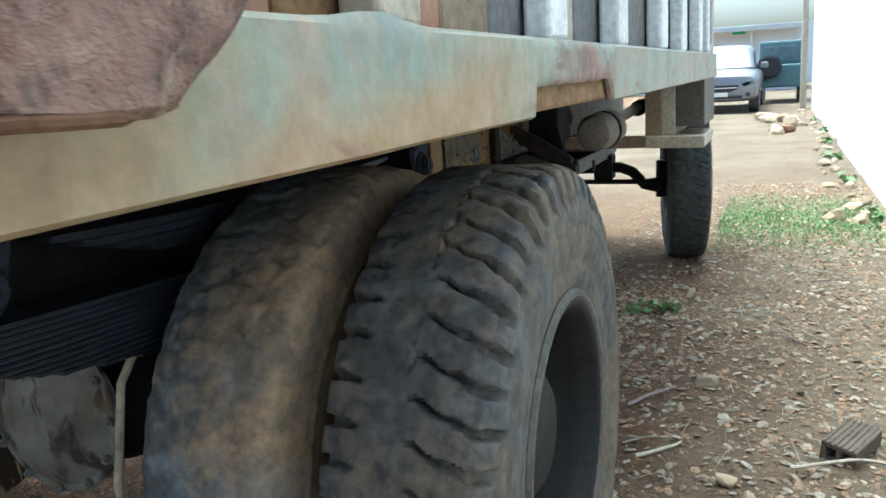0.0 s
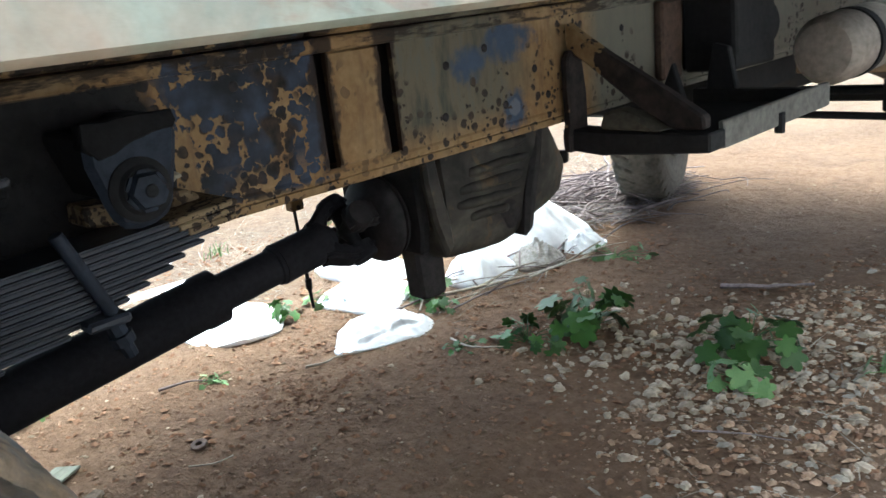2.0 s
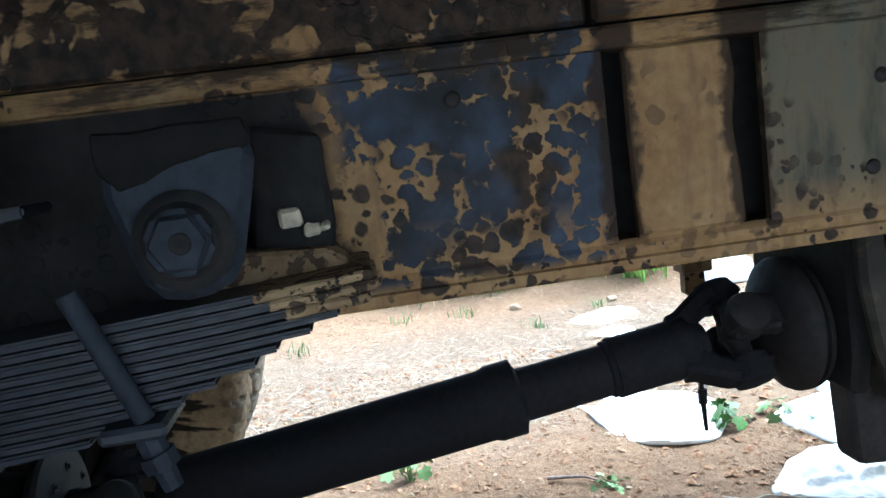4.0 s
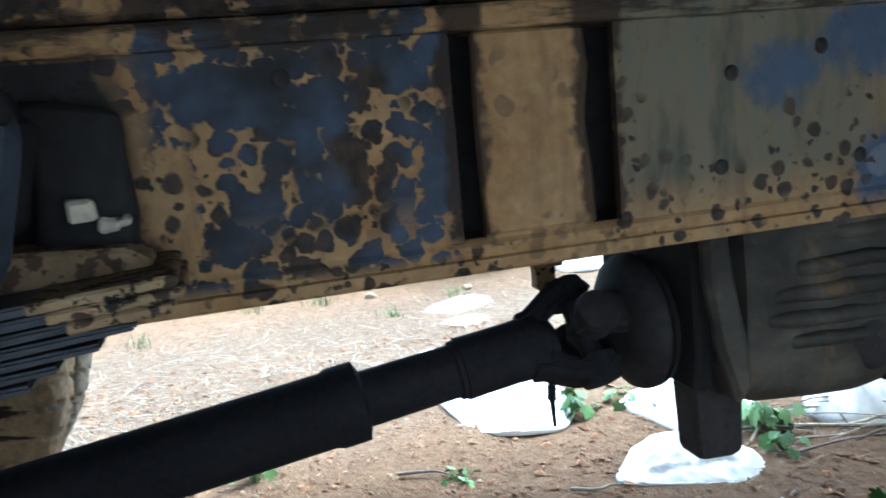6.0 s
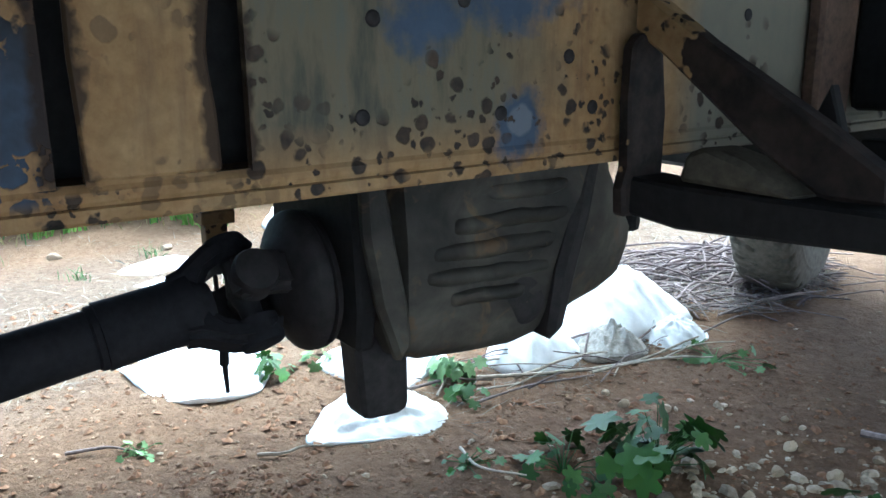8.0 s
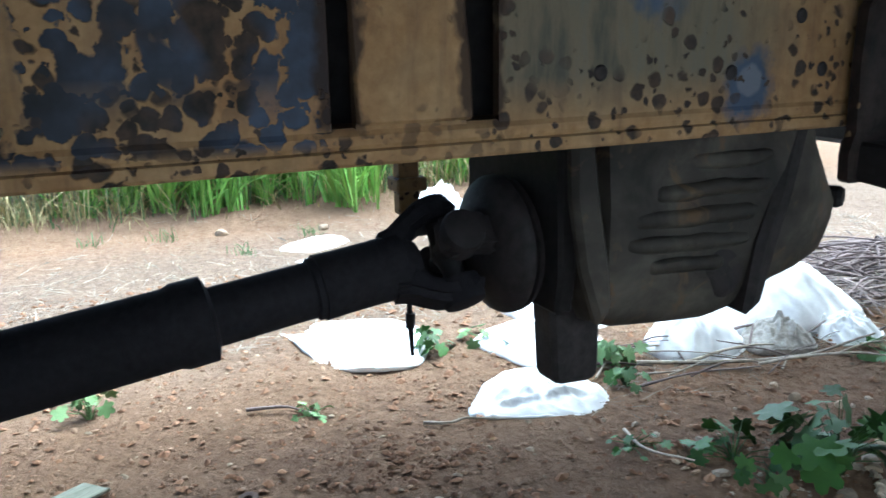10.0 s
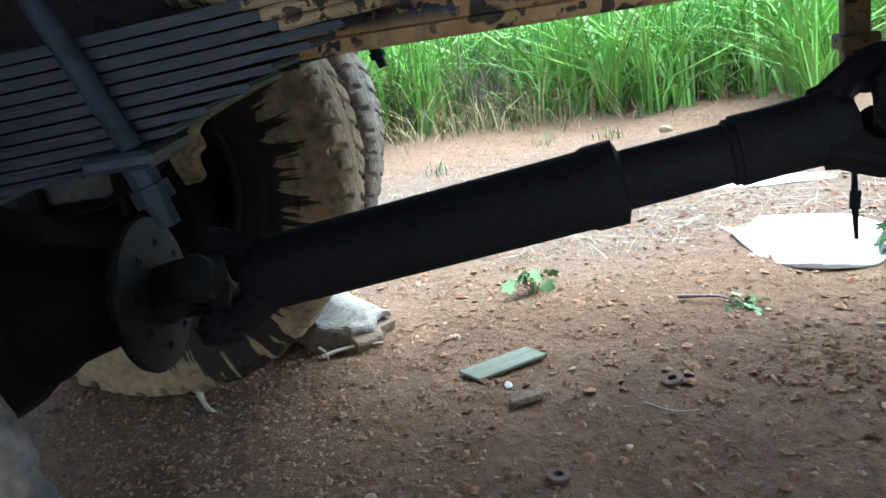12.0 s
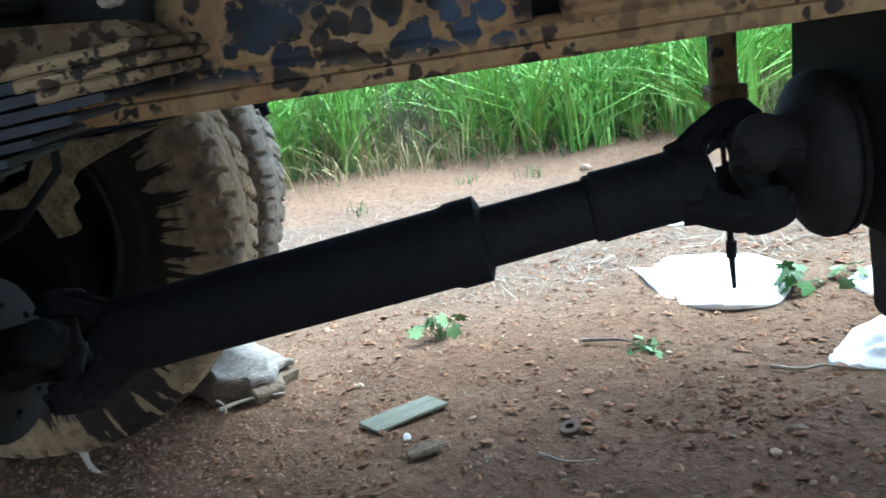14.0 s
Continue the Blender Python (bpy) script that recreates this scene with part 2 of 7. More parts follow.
def sill_paint(name, rusty=0.0):
    """Faded mint paint over cream, with pink rust washing down."""
    m, nt, b = nodes_of(name)
    y, z = axis_of(nt, "Y"), axis_of(nt, "Z")
    wob = maths(nt, "MULTIPLY", maths(nt, "SUBTRACT", noise_node(nt, 4.5, 5, 0.65, distortion=0.5), 0.5), 1.0)
    mint = ramp(nt, noise_node(nt, 6.0, 5, 0.6, (1, 1, 0.6)), [(0.32, (0.165, 0.225, 0.195)), (0.5, (0.255, 0.285, 0.225)), (0.68, (0.32, 0.30, 0.22))])
    ochre = ramp(nt, noise_node(nt, 8, 5, 0.65), [(0.32, (0.24, 0.150, 0.065)), (0.5, (0.33, 0.225, 0.110)), (0.68, (0.37, 0.28, 0.175))])
    pale = ramp(nt, noise_node(nt, 6, 5, 0.65, (1, 1, 0.4)), [(0.3, (0.20, 0.235, 0.20)), (0.5, (0.275, 0.275, 0.215)), (0.7, (0.33, 0.28, 0.195))])
    # paint goes from ochre at the rear foot to mint, then to pale grey ahead of the gap
    rise = maths(nt, "ADD", maths(nt, "MULTIPLY", maths(nt, "ADD", y, 1.15), 0.11), 1.158)
    low = span(nt, maths(nt, "SUBTRACT", maths(nt, "ADD", z, maths(nt, "MULTIPLY", wob, 0.16)), rise), 0.02, -0.03)
    low = maths(nt, "MULTIPLY", low, maths(nt, "SUBTRACT", 1.0, span(nt, y, -0.55, -0.25)), True)
    rear = maths(nt, "SUBTRACT", 1.0, span(nt, maths(nt, "ADD", y, maths(nt, "MULTIPLY", wob, 0.25)), -1.12, -0.98))
    col = mix(nt, maths(nt, "MAXIMUM", low, maths(nt, "MULTIPLY", rear, 0.85)), mint, ochre)
    col = mix(nt, span(nt, maths(nt, "ADD", y, maths(nt, "MULTIPLY", wob, 0.3)), 0.10, 0.45), col, pale)
    rust = ramp(nt, noise_node(nt, 18, 6, 0.7, distortion=0.5), [(0.3, (0.075, 0.030, 0.018)), (0.48, (0.19, 0.085, 0.058)), (0.62, (0.30, 0.165, 0.125)), (0.75, (0.36, 0.25, 0.20))])
    spread = noise_node(nt, 7, 6, 0.65, (1, 0.6, 1.2), distortion=0.8)
    round_gap = maths(nt, "SUBTRACT", 0.30, maths(nt, "MULTIPLY", maths(nt, "ABSOLUTE", maths(nt, "ADD", y, 0.0)), 0.85))
    round_gap = maths(nt, "SUBTRACT", round_gap, maths(nt, "MULTIPLY", span(nt, z, 1.20, 1.257), 0.10))
    lev = maths(nt, "ADD", spread, maths(nt, "MAXIMUM", round_gap, -0.03))
    rm = ramp(nt, maths(nt, "ADD", lev, rusty), [(0.55, (0, 0, 0)), (0.66, (0.9, 0.9, 0.9))])
    col = mix(nt, rm, col, rust)
    if rusty:
        col = mix(nt, ramp(nt, noise_node(nt, 15, 5, 0.65, distortion=1.0), [(0.47, (0, 0, 0)), (0.58, (0.9, 0.9, 0.9))]), col, (0.085, 0.038, 0.024))
        col = mix(nt, ramp(nt, noise_node(nt, 27, 5, 0.65, distortion=1.0), [(0.54, (0, 0, 0)), (0.62, (0.8, 0.8, 0.8))]), col, (0.36, 0.26, 0.17))
    streak = ramp(nt, noise_node(nt, 26, 5, 0.65, (1, 1, 0.07)), [(0.56, (0, 0, 0)), (0.78, (0.0, 0.0, 0.0) if rusty else (0.30, 0.30, 0.30))])
    col = mix(nt, streak, col, (0.23, 0.125, 0.07))
    blush = ramp(nt, noise_node(nt, 5.5, 6, 0.62, (1, 1, 0.8), distortion=0.6), [(0.50, (0, 0, 0)), (0.66, (0.75, 0.75, 0.75))])
    col = mix(nt, blush, col, (0.36, 0.235, 0.165))
    stain = ramp(nt, noise_node(nt, 4.2, 5, 0.6), [(0.57, (0, 0, 0)), (0.70, (0.6, 0.6, 0.6))])
    col = mix(nt, stain, col, (0.15, 0.135, 0.10))
    col = mix(nt, maths(nt, "MULTIPLY", spots(nt, 14, 0.07, 0.03), 0.85), col, (0.09, 0.05, 0.03))
    scuff = ramp(nt, noise_node(nt, 45, 6, 0.75), [(0.3, (0.72, 0.70, 0.67)), (0.7, (1.15, 1.15, 1.15))])
    col = mix(nt, 0.8, col, scuff, "MULTIPLY")
    nt.links.new(col, b.inputs["Base Color"])
    b.inputs["Roughness"].default_value = 0.55
    bump(nt, b, maths(nt, "ADD", noise_node(nt, 26 if rusty else 40, 6, 0.68, distortion=0.6 if rusty else 0.0), maths(nt, "MULTIPLY", rm, noise_node(nt, 90, 5, 0.7))), 0.3 + 2.6 * rusty, 0.003 + 0.05 * rusty)
    return m


def rubber(name, dust, cover, drips=False, base=1.0, blue=1.0, wall=0.0, lean=0.0):
    """Worn rubber: blue grey where rubbed, earth colour where muddy; wall: pale dust on the side walls; drips: oil run out from the hub."""
    m, nt, b = nodes_of(name)
    x, y, z = axis_of(nt, "X"), axis_of(nt, "Y"), axis_of(nt, "Z")
    r = maths(nt, "SQRT", maths(nt, "ADD", maths(nt, "MULTIPLY", y, y), maths(nt, "MULTIPLY", z, z)))
    lump = noise_node(nt, 4.5, 4, 0.6, distortion=0.6)
    fine = noise_node(nt, 38, 4, 0.55)
    black = ramp(nt, fine, [(0.28, tuple(base * c for c in (0.024, 0.024, 0.024))), (0.55, tuple(base * c for c in (0.046, 0.047, 0.048))), (0.8, tuple(base * c for c in (0.080, 0.082, 0.084)))])
    rub = ramp(nt, noise_node(nt, 9, 4, 0.6, distortion=0.8), [(0.50, (0, 0, 0)), (0.64, (0.9, 0.9, 0.9))])
    rubbed = ramp(nt, fine, [(0.3, tuple(base * blue * c for c in (0.044, 0.052, 0.060))), (0.75, tuple(base * blue * c for c in (0.085, 0.098, 0.110)))])
    black = mix(nt, rub, black, rubbed)
    mud = ramp(nt, noise_node(nt, 30, 6, 0.72), [(0.3, tuple(c * 0.5 for c in dust)), (0.5, dust), (0.72, tuple(c * 1.45 for c in dust))])
    fac = ramp(nt, maths(nt, "ADD", maths(nt, "MULTIPLY", lump, 0.7), maths(nt, "MULTIPLY", fine, 0.3)), [(0.54 - cover, (0.08, 0.08, 0.08)), (0.76 - cover, (1, 1, 1))])
    if lean:
        fac = maths(nt, "ADD", fac, maths(nt, "MULTIPLY", x, lean), True)
    col = mix(nt, fac, black, mud)
    if wall:
        ring = nt.nodes.new("ShaderNodeCombineXYZ")
        nt.links.new(maths(nt, "MULTIPLY", r, 30.0), ring.inputs[0])
        nt.links.new(maths(nt, "MULTIPLY", maths(nt, "ARCTAN2", z, y), 1.6), ring.inputs[1])
        n = nt.nodes.new("ShaderNodeTexNoise")
        n.inputs["Scale"].default_value, n.inputs["Detail"].default_value = 1.0, 4.0
        nt.links.new(ring.outputs[0], n.inputs["Vector"])
        on_wall = maths(nt, "SUBTRACT", 1.0, span(nt, r, 0.455, 0.50))
        veil = maths(nt, "MULTIPLY", ramp(nt, maths(nt, "ADD", maths(nt, "MULTIPLY", n.outputs["Fac"], 0.6), maths(nt, "MULTIPLY", lump, 0.4)), [(0.36, (0.15, 0.15, 0.15)), (0.62, (1, 1, 1))]), maths(nt, "MULTIPLY", on_wall, wall))
        col = mix(nt, veil, col, ramp(nt, fine, [(0.1, (0.090, 0.076, 0.056)), (0.9, (0.175, 0.155, 0.124))]))
    if drips:
        ang = maths(nt, "ARCTAN2", z, y)
        cv = nt.nodes.new("ShaderNodeCombineXYZ")
        nt.links.new(maths(nt, "MULTIPLY", ang, 15.0), cv.inputs[0])
        nt.links.new(maths(nt, "MULTIPLY", r, 2.0), cv.inputs[1])
        n = nt.nodes.new("ShaderNodeTexNoise")
        n.inputs["Scale"].default_value, n.inputs["Detail"].default_value = 1.0, 3.0
        nt.links.new(cv.outputs[0], n.inputs["Vector"])
        reach = maths(nt, "SUBTRACT", maths(nt, "ADD", n.outputs["Fac"], maths(nt, "MULTIPLY", noise_node(nt, 14, 5, 0.7), 0.30)), maths(nt, "MULTIPLY", span(nt, r, 0.30, 0.48), 0.42))
        # oil pooled down the lower front, the lower back wiped clean
        pool = maths(nt, "SUBTRACT", 1.0, span(nt, maths(nt, "ABSOLUTE", maths(nt, "ADD", maths(nt, "ARCTAN2", z, maths(nt, "MULTIPLY", y, -1.0)), 1.12)), 0.16, 0.34))
        reach = maths(nt, "ADD", reach, maths(nt, "MULTIPLY", pool, 0.20))
        clean = maths(nt, "MULTIPLY", span(nt, y, 0.02, 0.08), span(nt, maths(nt, "MULTIPLY", z, -1.0), 0.26, 0.32))
        reach = maths(nt, "SUBTRACT", reach, maths(nt, "MULTIPLY", clean, 0.35))
        reach = maths(nt, "ADD", reach, maths(nt, "MULTIPLY", maths(nt, "SUBTRACT", 1.0, span(nt, r, 0.32, 0.38)), 0.25))
        col = mix(nt, ramp(nt, reach, [(0.36, (0, 0, 0)), (0.41, (0.95, 0.95, 0.95))]), col, (0.014, 0.009, 0.007))
    nt.links.new(col, b.inputs["Base Color"])
    b.inputs["Roughness"].default_value = 0.85
    b.inputs["Specular IOR Level"].default_value = 0.3
    bump(nt, b, maths(nt, "ADD", fine, lump), 0.55, 0.005)
    return m


def earth():
    m, nt, b = nodes_of("red earth")
    x, y = axis_of(nt, "X"), axis_of(nt, "Y")
    red = ramp(nt, noise_node(nt, 1.3, 6, 0.65), [(0.3, (0.112, 0.064, 0.035)), (0.5, (0.182, 0.109, 0.062)), (0.7, (0.255, 0.163, 0.099))])
    grain = ramp(nt, noise_node(nt, 34, 6, 0.68), [(0.30, (0.083, 0.051, 0.031)), (0.46, (0.162, 0.103, 0.063)), (0.60, (0.212, 0.142, 0.091)), (0.76, (0.295, 0.220, 0.152))])
    col = mix(nt, 0.5, red, grain)
    pale = ramp(nt, noise_node(nt, 0.9, 5, 0.6), [(0.35, (0.17, 0.135, 0.098)), (0.65, (0.27, 0.23, 0.175))])
    # trodden pale dust in the open lane and along the grass
    damp = ramp(nt, noise_node(nt, 2.6, 6, 0.7, distortion=0.5), [(0.47, (0, 0, 0)), (0.62, (0.75, 0.75, 0.75))])
    col = mix(nt, damp, col, mix(nt, 0.5, grain, (0.085, 0.045, 0.027)))
    lane = span(nt, maths(nt, "ADD", x, maths(nt, "MULTIPLY", noise_node(nt, 1.2, 4), 1.2)), 1.5, 2.3)
    lane = maths(nt, "MAXIMUM", lane, span(nt, y, 4.5, 9.0))
    col = mix(nt, maths(nt, "MULTIPLY", lane, 0.6), col, pale)
    worn = maths(nt, "MULTIPLY", span(nt, maths(nt, "ADD", maths(nt, "MULTIPLY", x, -1.0), maths(nt, "MULTIPLY", noise_node(nt, 1.5, 5), 0.8)), 1.4, 2.2), 0.75)
    col = mix(nt, worn, col, mix(nt, 0.4, grain, (0.185, 0.165, 0.140)))
    orange = maths(nt, "MULTIPLY", span(nt, maths(nt, "ADD", maths(nt, "MULTIPLY", x, -1.0), maths(nt, "MULTIPLY", noise_node(nt, 2.5, 4), 0.8)), 3.1, 3.7), 0.75)
    col = mix(nt, orange, col, mix(nt, 0.35, grain, (0.36, 0.205, 0.115)))
    # pale grit heap at the rear wheels; its colour also carries light from behind
    far = maths(nt, "SQRT", maths(nt, "ADD", maths(nt, "POWER", maths(nt, "DIVIDE", maths(nt, "ADD", x, 0.6), 0.55), 2.0), maths(nt, "POWER", maths(nt, "DIVIDE", maths(nt, "ADD", y, 0.50), 0.45), 2.0)))
    heap = maths(nt, "SUBTRACT", 1.0, span(nt, maths(nt, "ADD", far, maths(nt, "MULTIPLY", noise_node(nt, 7, 4), 0.6)), 0.9, 1.5))
    col = mix(nt, maths(nt, "MULTIPLY", heap, 0.8), col, mix(nt, 0.4, grain, (0.42, 0.345, 0.255)))
    nt.links.new(col, b.inputs["Base Color"])
    b.inputs["Roughness"].default_value = 0.95
    b.inputs["Specular IOR Level"].default_value = 0.15
    bump(nt, b, maths(nt, "ADD", maths(nt, "MULTIPLY", noise_node(nt, 11, 8, 0.68), 2.2), maths(nt, "MULTIPLY", noise_node(nt, 70, 5, 0.7), 0.6)), 0.9, 0.026)
    return m


M = {}
M["rail"] = rail_paint()
M["sill"] = sill_paint("faded mint paint")
M["flap"] = sill_paint("rusted pink paint", 0.22)
M["inner"] = simple("rusty channel", (0.11, 0.050, 0.018), (0.30, 0.185, 0.080), 9, 60, 0.8)
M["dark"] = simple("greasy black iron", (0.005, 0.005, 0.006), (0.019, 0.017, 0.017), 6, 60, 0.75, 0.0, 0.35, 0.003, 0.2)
M["shaft"] = simple("black painted shaft", (0.006, 0.006, 0.008), (0.016, 0.0145, 0.017), 4, 90, 0.85, 0.0, 0.25, 0.002, 0.18)
M["spring"] = simple("blue black spring steel", (0.004, 0.0045, 0.007), (0.024, 0.027, 0.039), 9, 70, 0.5, 0.0, 0.4, 0.003, 0.35, 0, (2, 0.6, 2))
M["hanger"] = simple("worn blue black iron", (0.006, 0.007, 0.011), (0.026, 0.032, 0.046), 14, 60, 0.7, 0.0, 0.5, 0.003, 0.2)
M["dust_iron"] = simple("dusty grey iron", (0.042, 0.038, 0.034), (0.140, 0.130, 0.112), 8, 55, 0.75)
# near black, well below the other irons
M["near_black"] = simple("near black axle iron", (0.0025, 0.0025, 0.003), (0.009, 0.008, 0.008), 7, 60, 0.8, 0.0, 0.4, 0.004, 0.15)
M["mud"] = simple("dried grey mud", (0.035, 0.030, 0.023), (0.085, 0.074, 0.056), 14, 60, 0.95, 0, 0.5, 0.004, 0.1)
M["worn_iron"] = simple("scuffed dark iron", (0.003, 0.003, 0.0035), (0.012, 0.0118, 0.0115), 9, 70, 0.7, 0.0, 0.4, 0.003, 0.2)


def burnt(name, axis, edge, over):
    """Tan paint that ends in a ragged, drooping edge; rust-black iron beyond it."""
    m, nt, b = nodes_of(name)
    tan = ramp(nt, noise_node(nt, 16, 5, 0.65), [(0.3, (0.17, 0.105, 0.045)), (0.7, (0.30, 0.21, 0.11))])
    black = ramp(nt, noise_node(nt, 40, 4, 0.6), [(0.35, (0.010, 0.008, 0.008)), (0.7, (0.034, 0.024, 0.020))])
    v = maths(nt, "ADD", axis_of(nt, axis), maths(nt, "MULTIPLY", maths(nt, "SUBTRACT", noise_node(nt, 38, 2, 0.5), 0.5), over))
    gone = ramp(nt, span(nt, v, edge - 0.05, edge + 0.05), [(0.47, (0, 0, 0)), (0.53, (1, 1, 1))])
    gone = maths(nt, "MAXIMUM", gone, spots(nt, 60, 0.22, 0.04))
    nt.links.new(mix(nt, gone, tan, black), b.inputs["Base Color"])
    b.inputs["Roughness"].default_value, b.inputs["Specular IOR Level"].default_value = 0.75, 0.2
    bump(nt, b, maths(nt, "SUBTRACT", noise_node(nt, 80, 4), gone), 0.5, 0.003)
    return m


M["burnt_tan"] = burnt("tan paint burnt black", "X", 0.485, 0.10)
M["burnt_leg"] = burnt("rust black leg with tan remnants", "Y", 1.655, 0.16)
M["foot"] = simple("greasy brown black casting", (0.007, 0.006, 0.006), (0.030, 0.025, 0.025), 12, 50, 0.7, 0, 0.4, 0.004, 0.22)
def oily_case():
    """Olive grey casting, run over with black and brown oil."""
    m, nt, b = nodes_of("oily gearbox casting")
    col = ramp(nt, noise_node(nt, 8, 5, 0.6, distortion=0.5), [(0.32, (0.014, 0.012, 0.010)), (0.5, (0.040, 0.035, 0.028)), (0.68, (0.082, 0.074, 0.059))])
    col = mix(nt, ramp(nt, noise_node(nt, 5, 4, 0.55, (1, 0.6, 1.5), distortion=0.3), [(0.48, (0, 0, 0)), (0.62, (0.9, 0.9, 0.9))]), col, (0.010, 0.008, 0.007))
    col = mix(nt, ramp(nt, noise_node(nt, 16, 4, 0.6, distortion=0.8), [(0.58, (0, 0, 0)), (0.68, (0.7, 0.7, 0.7))]), col, (0.10, 0.062, 0.030))
    nt.links.new(col, b.inputs["Base Color"])
    b.inputs["Roughness"].default_value, b.inputs["Specular IOR Level"].default_value = 0.65, 0.25
    bump(nt, b, noise_node(nt, 50, 5, 0.65), 0.4, 0.004)
    return m


M["case"] = oily_case()
def stained_casting():
    """Dusty grey casting with oil-black runs and tan dirt."""
    m, nt, b = nodes_of("dusty axle casting")
    col = ramp(nt, noise_node(nt, 7, 5, 0.6), [(0.32, (0.10, 0.088, 0.068)), (0.5, (0.20, 0.185, 0.155)), (0.68, (0.30, 0.28, 0.24))])
    col = mix(nt, ramp(nt, noise_node(nt, 9, 4, 0.6, (1.4, 1, 0.6), distortion=0.5), [(0.53, (0, 0, 0)), (0.60, (0.9, 0.9, 0.9))]), col, (0.035, 0.028, 0.022))
    col = mix(nt, ramp(nt, noise_node(nt, 12, 4, 0.6), [(0.58, (0, 0, 0)), (0.68, (0.7, 0.7, 0.7))]), col, (0.17, 0.10, 0.05))
    nt.links.new(col, b.inputs["Base Color"])
    b.inputs["Roughness"].default_value, b.inputs["Specular IOR Level"].default_value = 0.7, 0.3
    bump(nt, b, noise_node(nt, 45, 5, 0.65), 0.5, 0.004)
    return m


M["axle"] = stained_casting()
M["plank"] = simple("weathered cream plank", (0.30, 0.25, 0.18), (0.52, 0.46, 0.36), 6, 50, 0.8)
M["plank_grey"] = simple("weathered grey plank", (0.10, 0.10, 0.095), (0.21, 0.20, 0.19), 5, 50, 0.8)
M["plank_rust"] = simple("rust red panel", (0.20, 0.085, 0.05), (0.42, 0.25, 0.17), 9, 40, 0.8, 0, 0.4, 0.003, 0.3, 0, (1, 1, 0.4))
M["post"] = simple("chalky white post", (0.58, 0.57, 0.54), (0.84, 0.83, 0.80), 8, 50, 0.7)
M["mud_iron"] = simple("muddy rusted iron", (0.05, 0.035, 0.018), (0.32, 0.24, 0.13), 26, 90, 0.85, 0, 0.6, 0.006, 0.2)
def flaked():
    """Tan paint hanging on in crisp islands over black iron."""
    m, nt, b = nodes_of("flaked tan iron")
    tan = ramp(nt, noise_node(nt, 20, 5, 0.65), [(0.3, (0.125, 0.082, 0.042)), (0.7, (0.245, 0.180, 0.105))])
    off = maths(nt, "MAXIMUM", ramp(nt, noise_node(nt, 52, 3, 0.5, distortion=0.4), [(0.55, (0, 0, 0)), (0.58, (1, 1, 1))]), spots(nt, 95, 0.30, 0.04))
    nt.links.new(mix(nt, off, tan, ramp(nt, noise_node(nt, 12, 3), [(0.4, (0.020, 0.015, 0.012)), (0.65, (0.070, 0.045, 0.028))])), b.inputs["Base Color"])
    b.inputs["Roughness"].default_value, b.inputs["Specular IOR Level"].default_value = 0.75, 0.2
    bump(nt, b, maths(nt, "SUBTRACT", noise_node(nt, 80, 4), off), 0.5, 0.003)
    return m


M["flaked"] = flaked()
M["tyre_grey"] = simple("grey dusty rubber", (0.060, 0.053, 0.044), (0.125, 0.110, 0.088), 5, 40, 0.9, 0, 0.25, 0.002, 0.2)
M["tan"] = simple("tan painted steel", (0.165, 0.112, 0.068), (0.300, 0.225, 0.143), 7, 50, 0.7)
M["box_dark"] = simple("brown grey sheet", (0.072, 0.060, 0.048), (0.136, 0.120, 0.096), 7, 50, 0.75)
M["tank"] = simple("dusty tan air tank", (0.128, 0.105, 0.083), (0.255, 0.217, 0.180), 6, 50, 0.65)
M["tyre_dusty"] = rubber("dusty rubber", (0.17, 0.122, 0.078), 0.09, False, 1.6, 1.05, 0.42)
M["tyre_brown"] = rubber("mud stained rubber", (0.30, 0.215, 0.135), 0.10, False, 2.2, 1.2, 0.0, 4.0)
M["tyre_stained"] = rubber("oil stained muddy rubber", (0.27, 0.195, 0.11), 0.30, True)
M["tyre_dark"] = rubber("dark rubber", (0.07, 0.06, 0.05), 0.02)
M["tyre_pale"] = rubber("pale dusty rubber", (0.165, 0.135, 0.098), 0.24)
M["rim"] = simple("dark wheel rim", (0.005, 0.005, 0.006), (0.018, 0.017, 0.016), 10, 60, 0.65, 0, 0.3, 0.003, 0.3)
M["hub"] = simple("dusty wheel hub", (0.010, 0.009, 0.009), (0.036, 0.033, 0.031), 10, 60, 0.75, 0, 0.3, 0.003, 0.3)
M["earth"] = earth()
M["stone"] = simple("pale rubble", (0.23, 0.165, 0.10), (0.42, 0.34, 0.25), 9, 60, 0.9, 0, 0.5, 0.004, 0.3, 0.75)
M["rubble"] = simple("grey broken stone", (0.19, 0.145, 0.10), (0.40, 0.335, 0.26), 9, 60, 0.9, 0, 0.5, 0.004, 0.3, 0.55)
M["rock"] = simple("chalky pale rock", (0.11, 0.090, 0.066), (0.38, 0.35, 0.31), 11, 60, 0.9, 0, 0.5, 0.004, 0.3)
M["stone_brown"] = simple("brown crumbling stone", (0.085, 0.060, 0.040), (0.24, 0.185, 0.13), 16, 60, 0.95, 0, 0.6, 0.006, 0.2)
M["clod_pale"] = simple("brown pebbles", (0.15, 0.088, 0.053), (0.36, 0.25, 0.17), 9, 60, 0.95, 0, 0.5, 0.004, 0.2, 0.6)
M["clod"] = simple("earth clods", (0.11, 0.058, 0.034), (0.25, 0.145, 0.085), 9, 60, 0.95, 0, 0.5, 0.004, 0.2, 0.45)
M["sack"] = simple("white woven sack", (0.80, 0.80, 0.80), (0.90, 0.90, 0.90), 3, 14, 0.7, 0, 0.15, 0.002, 0.3)
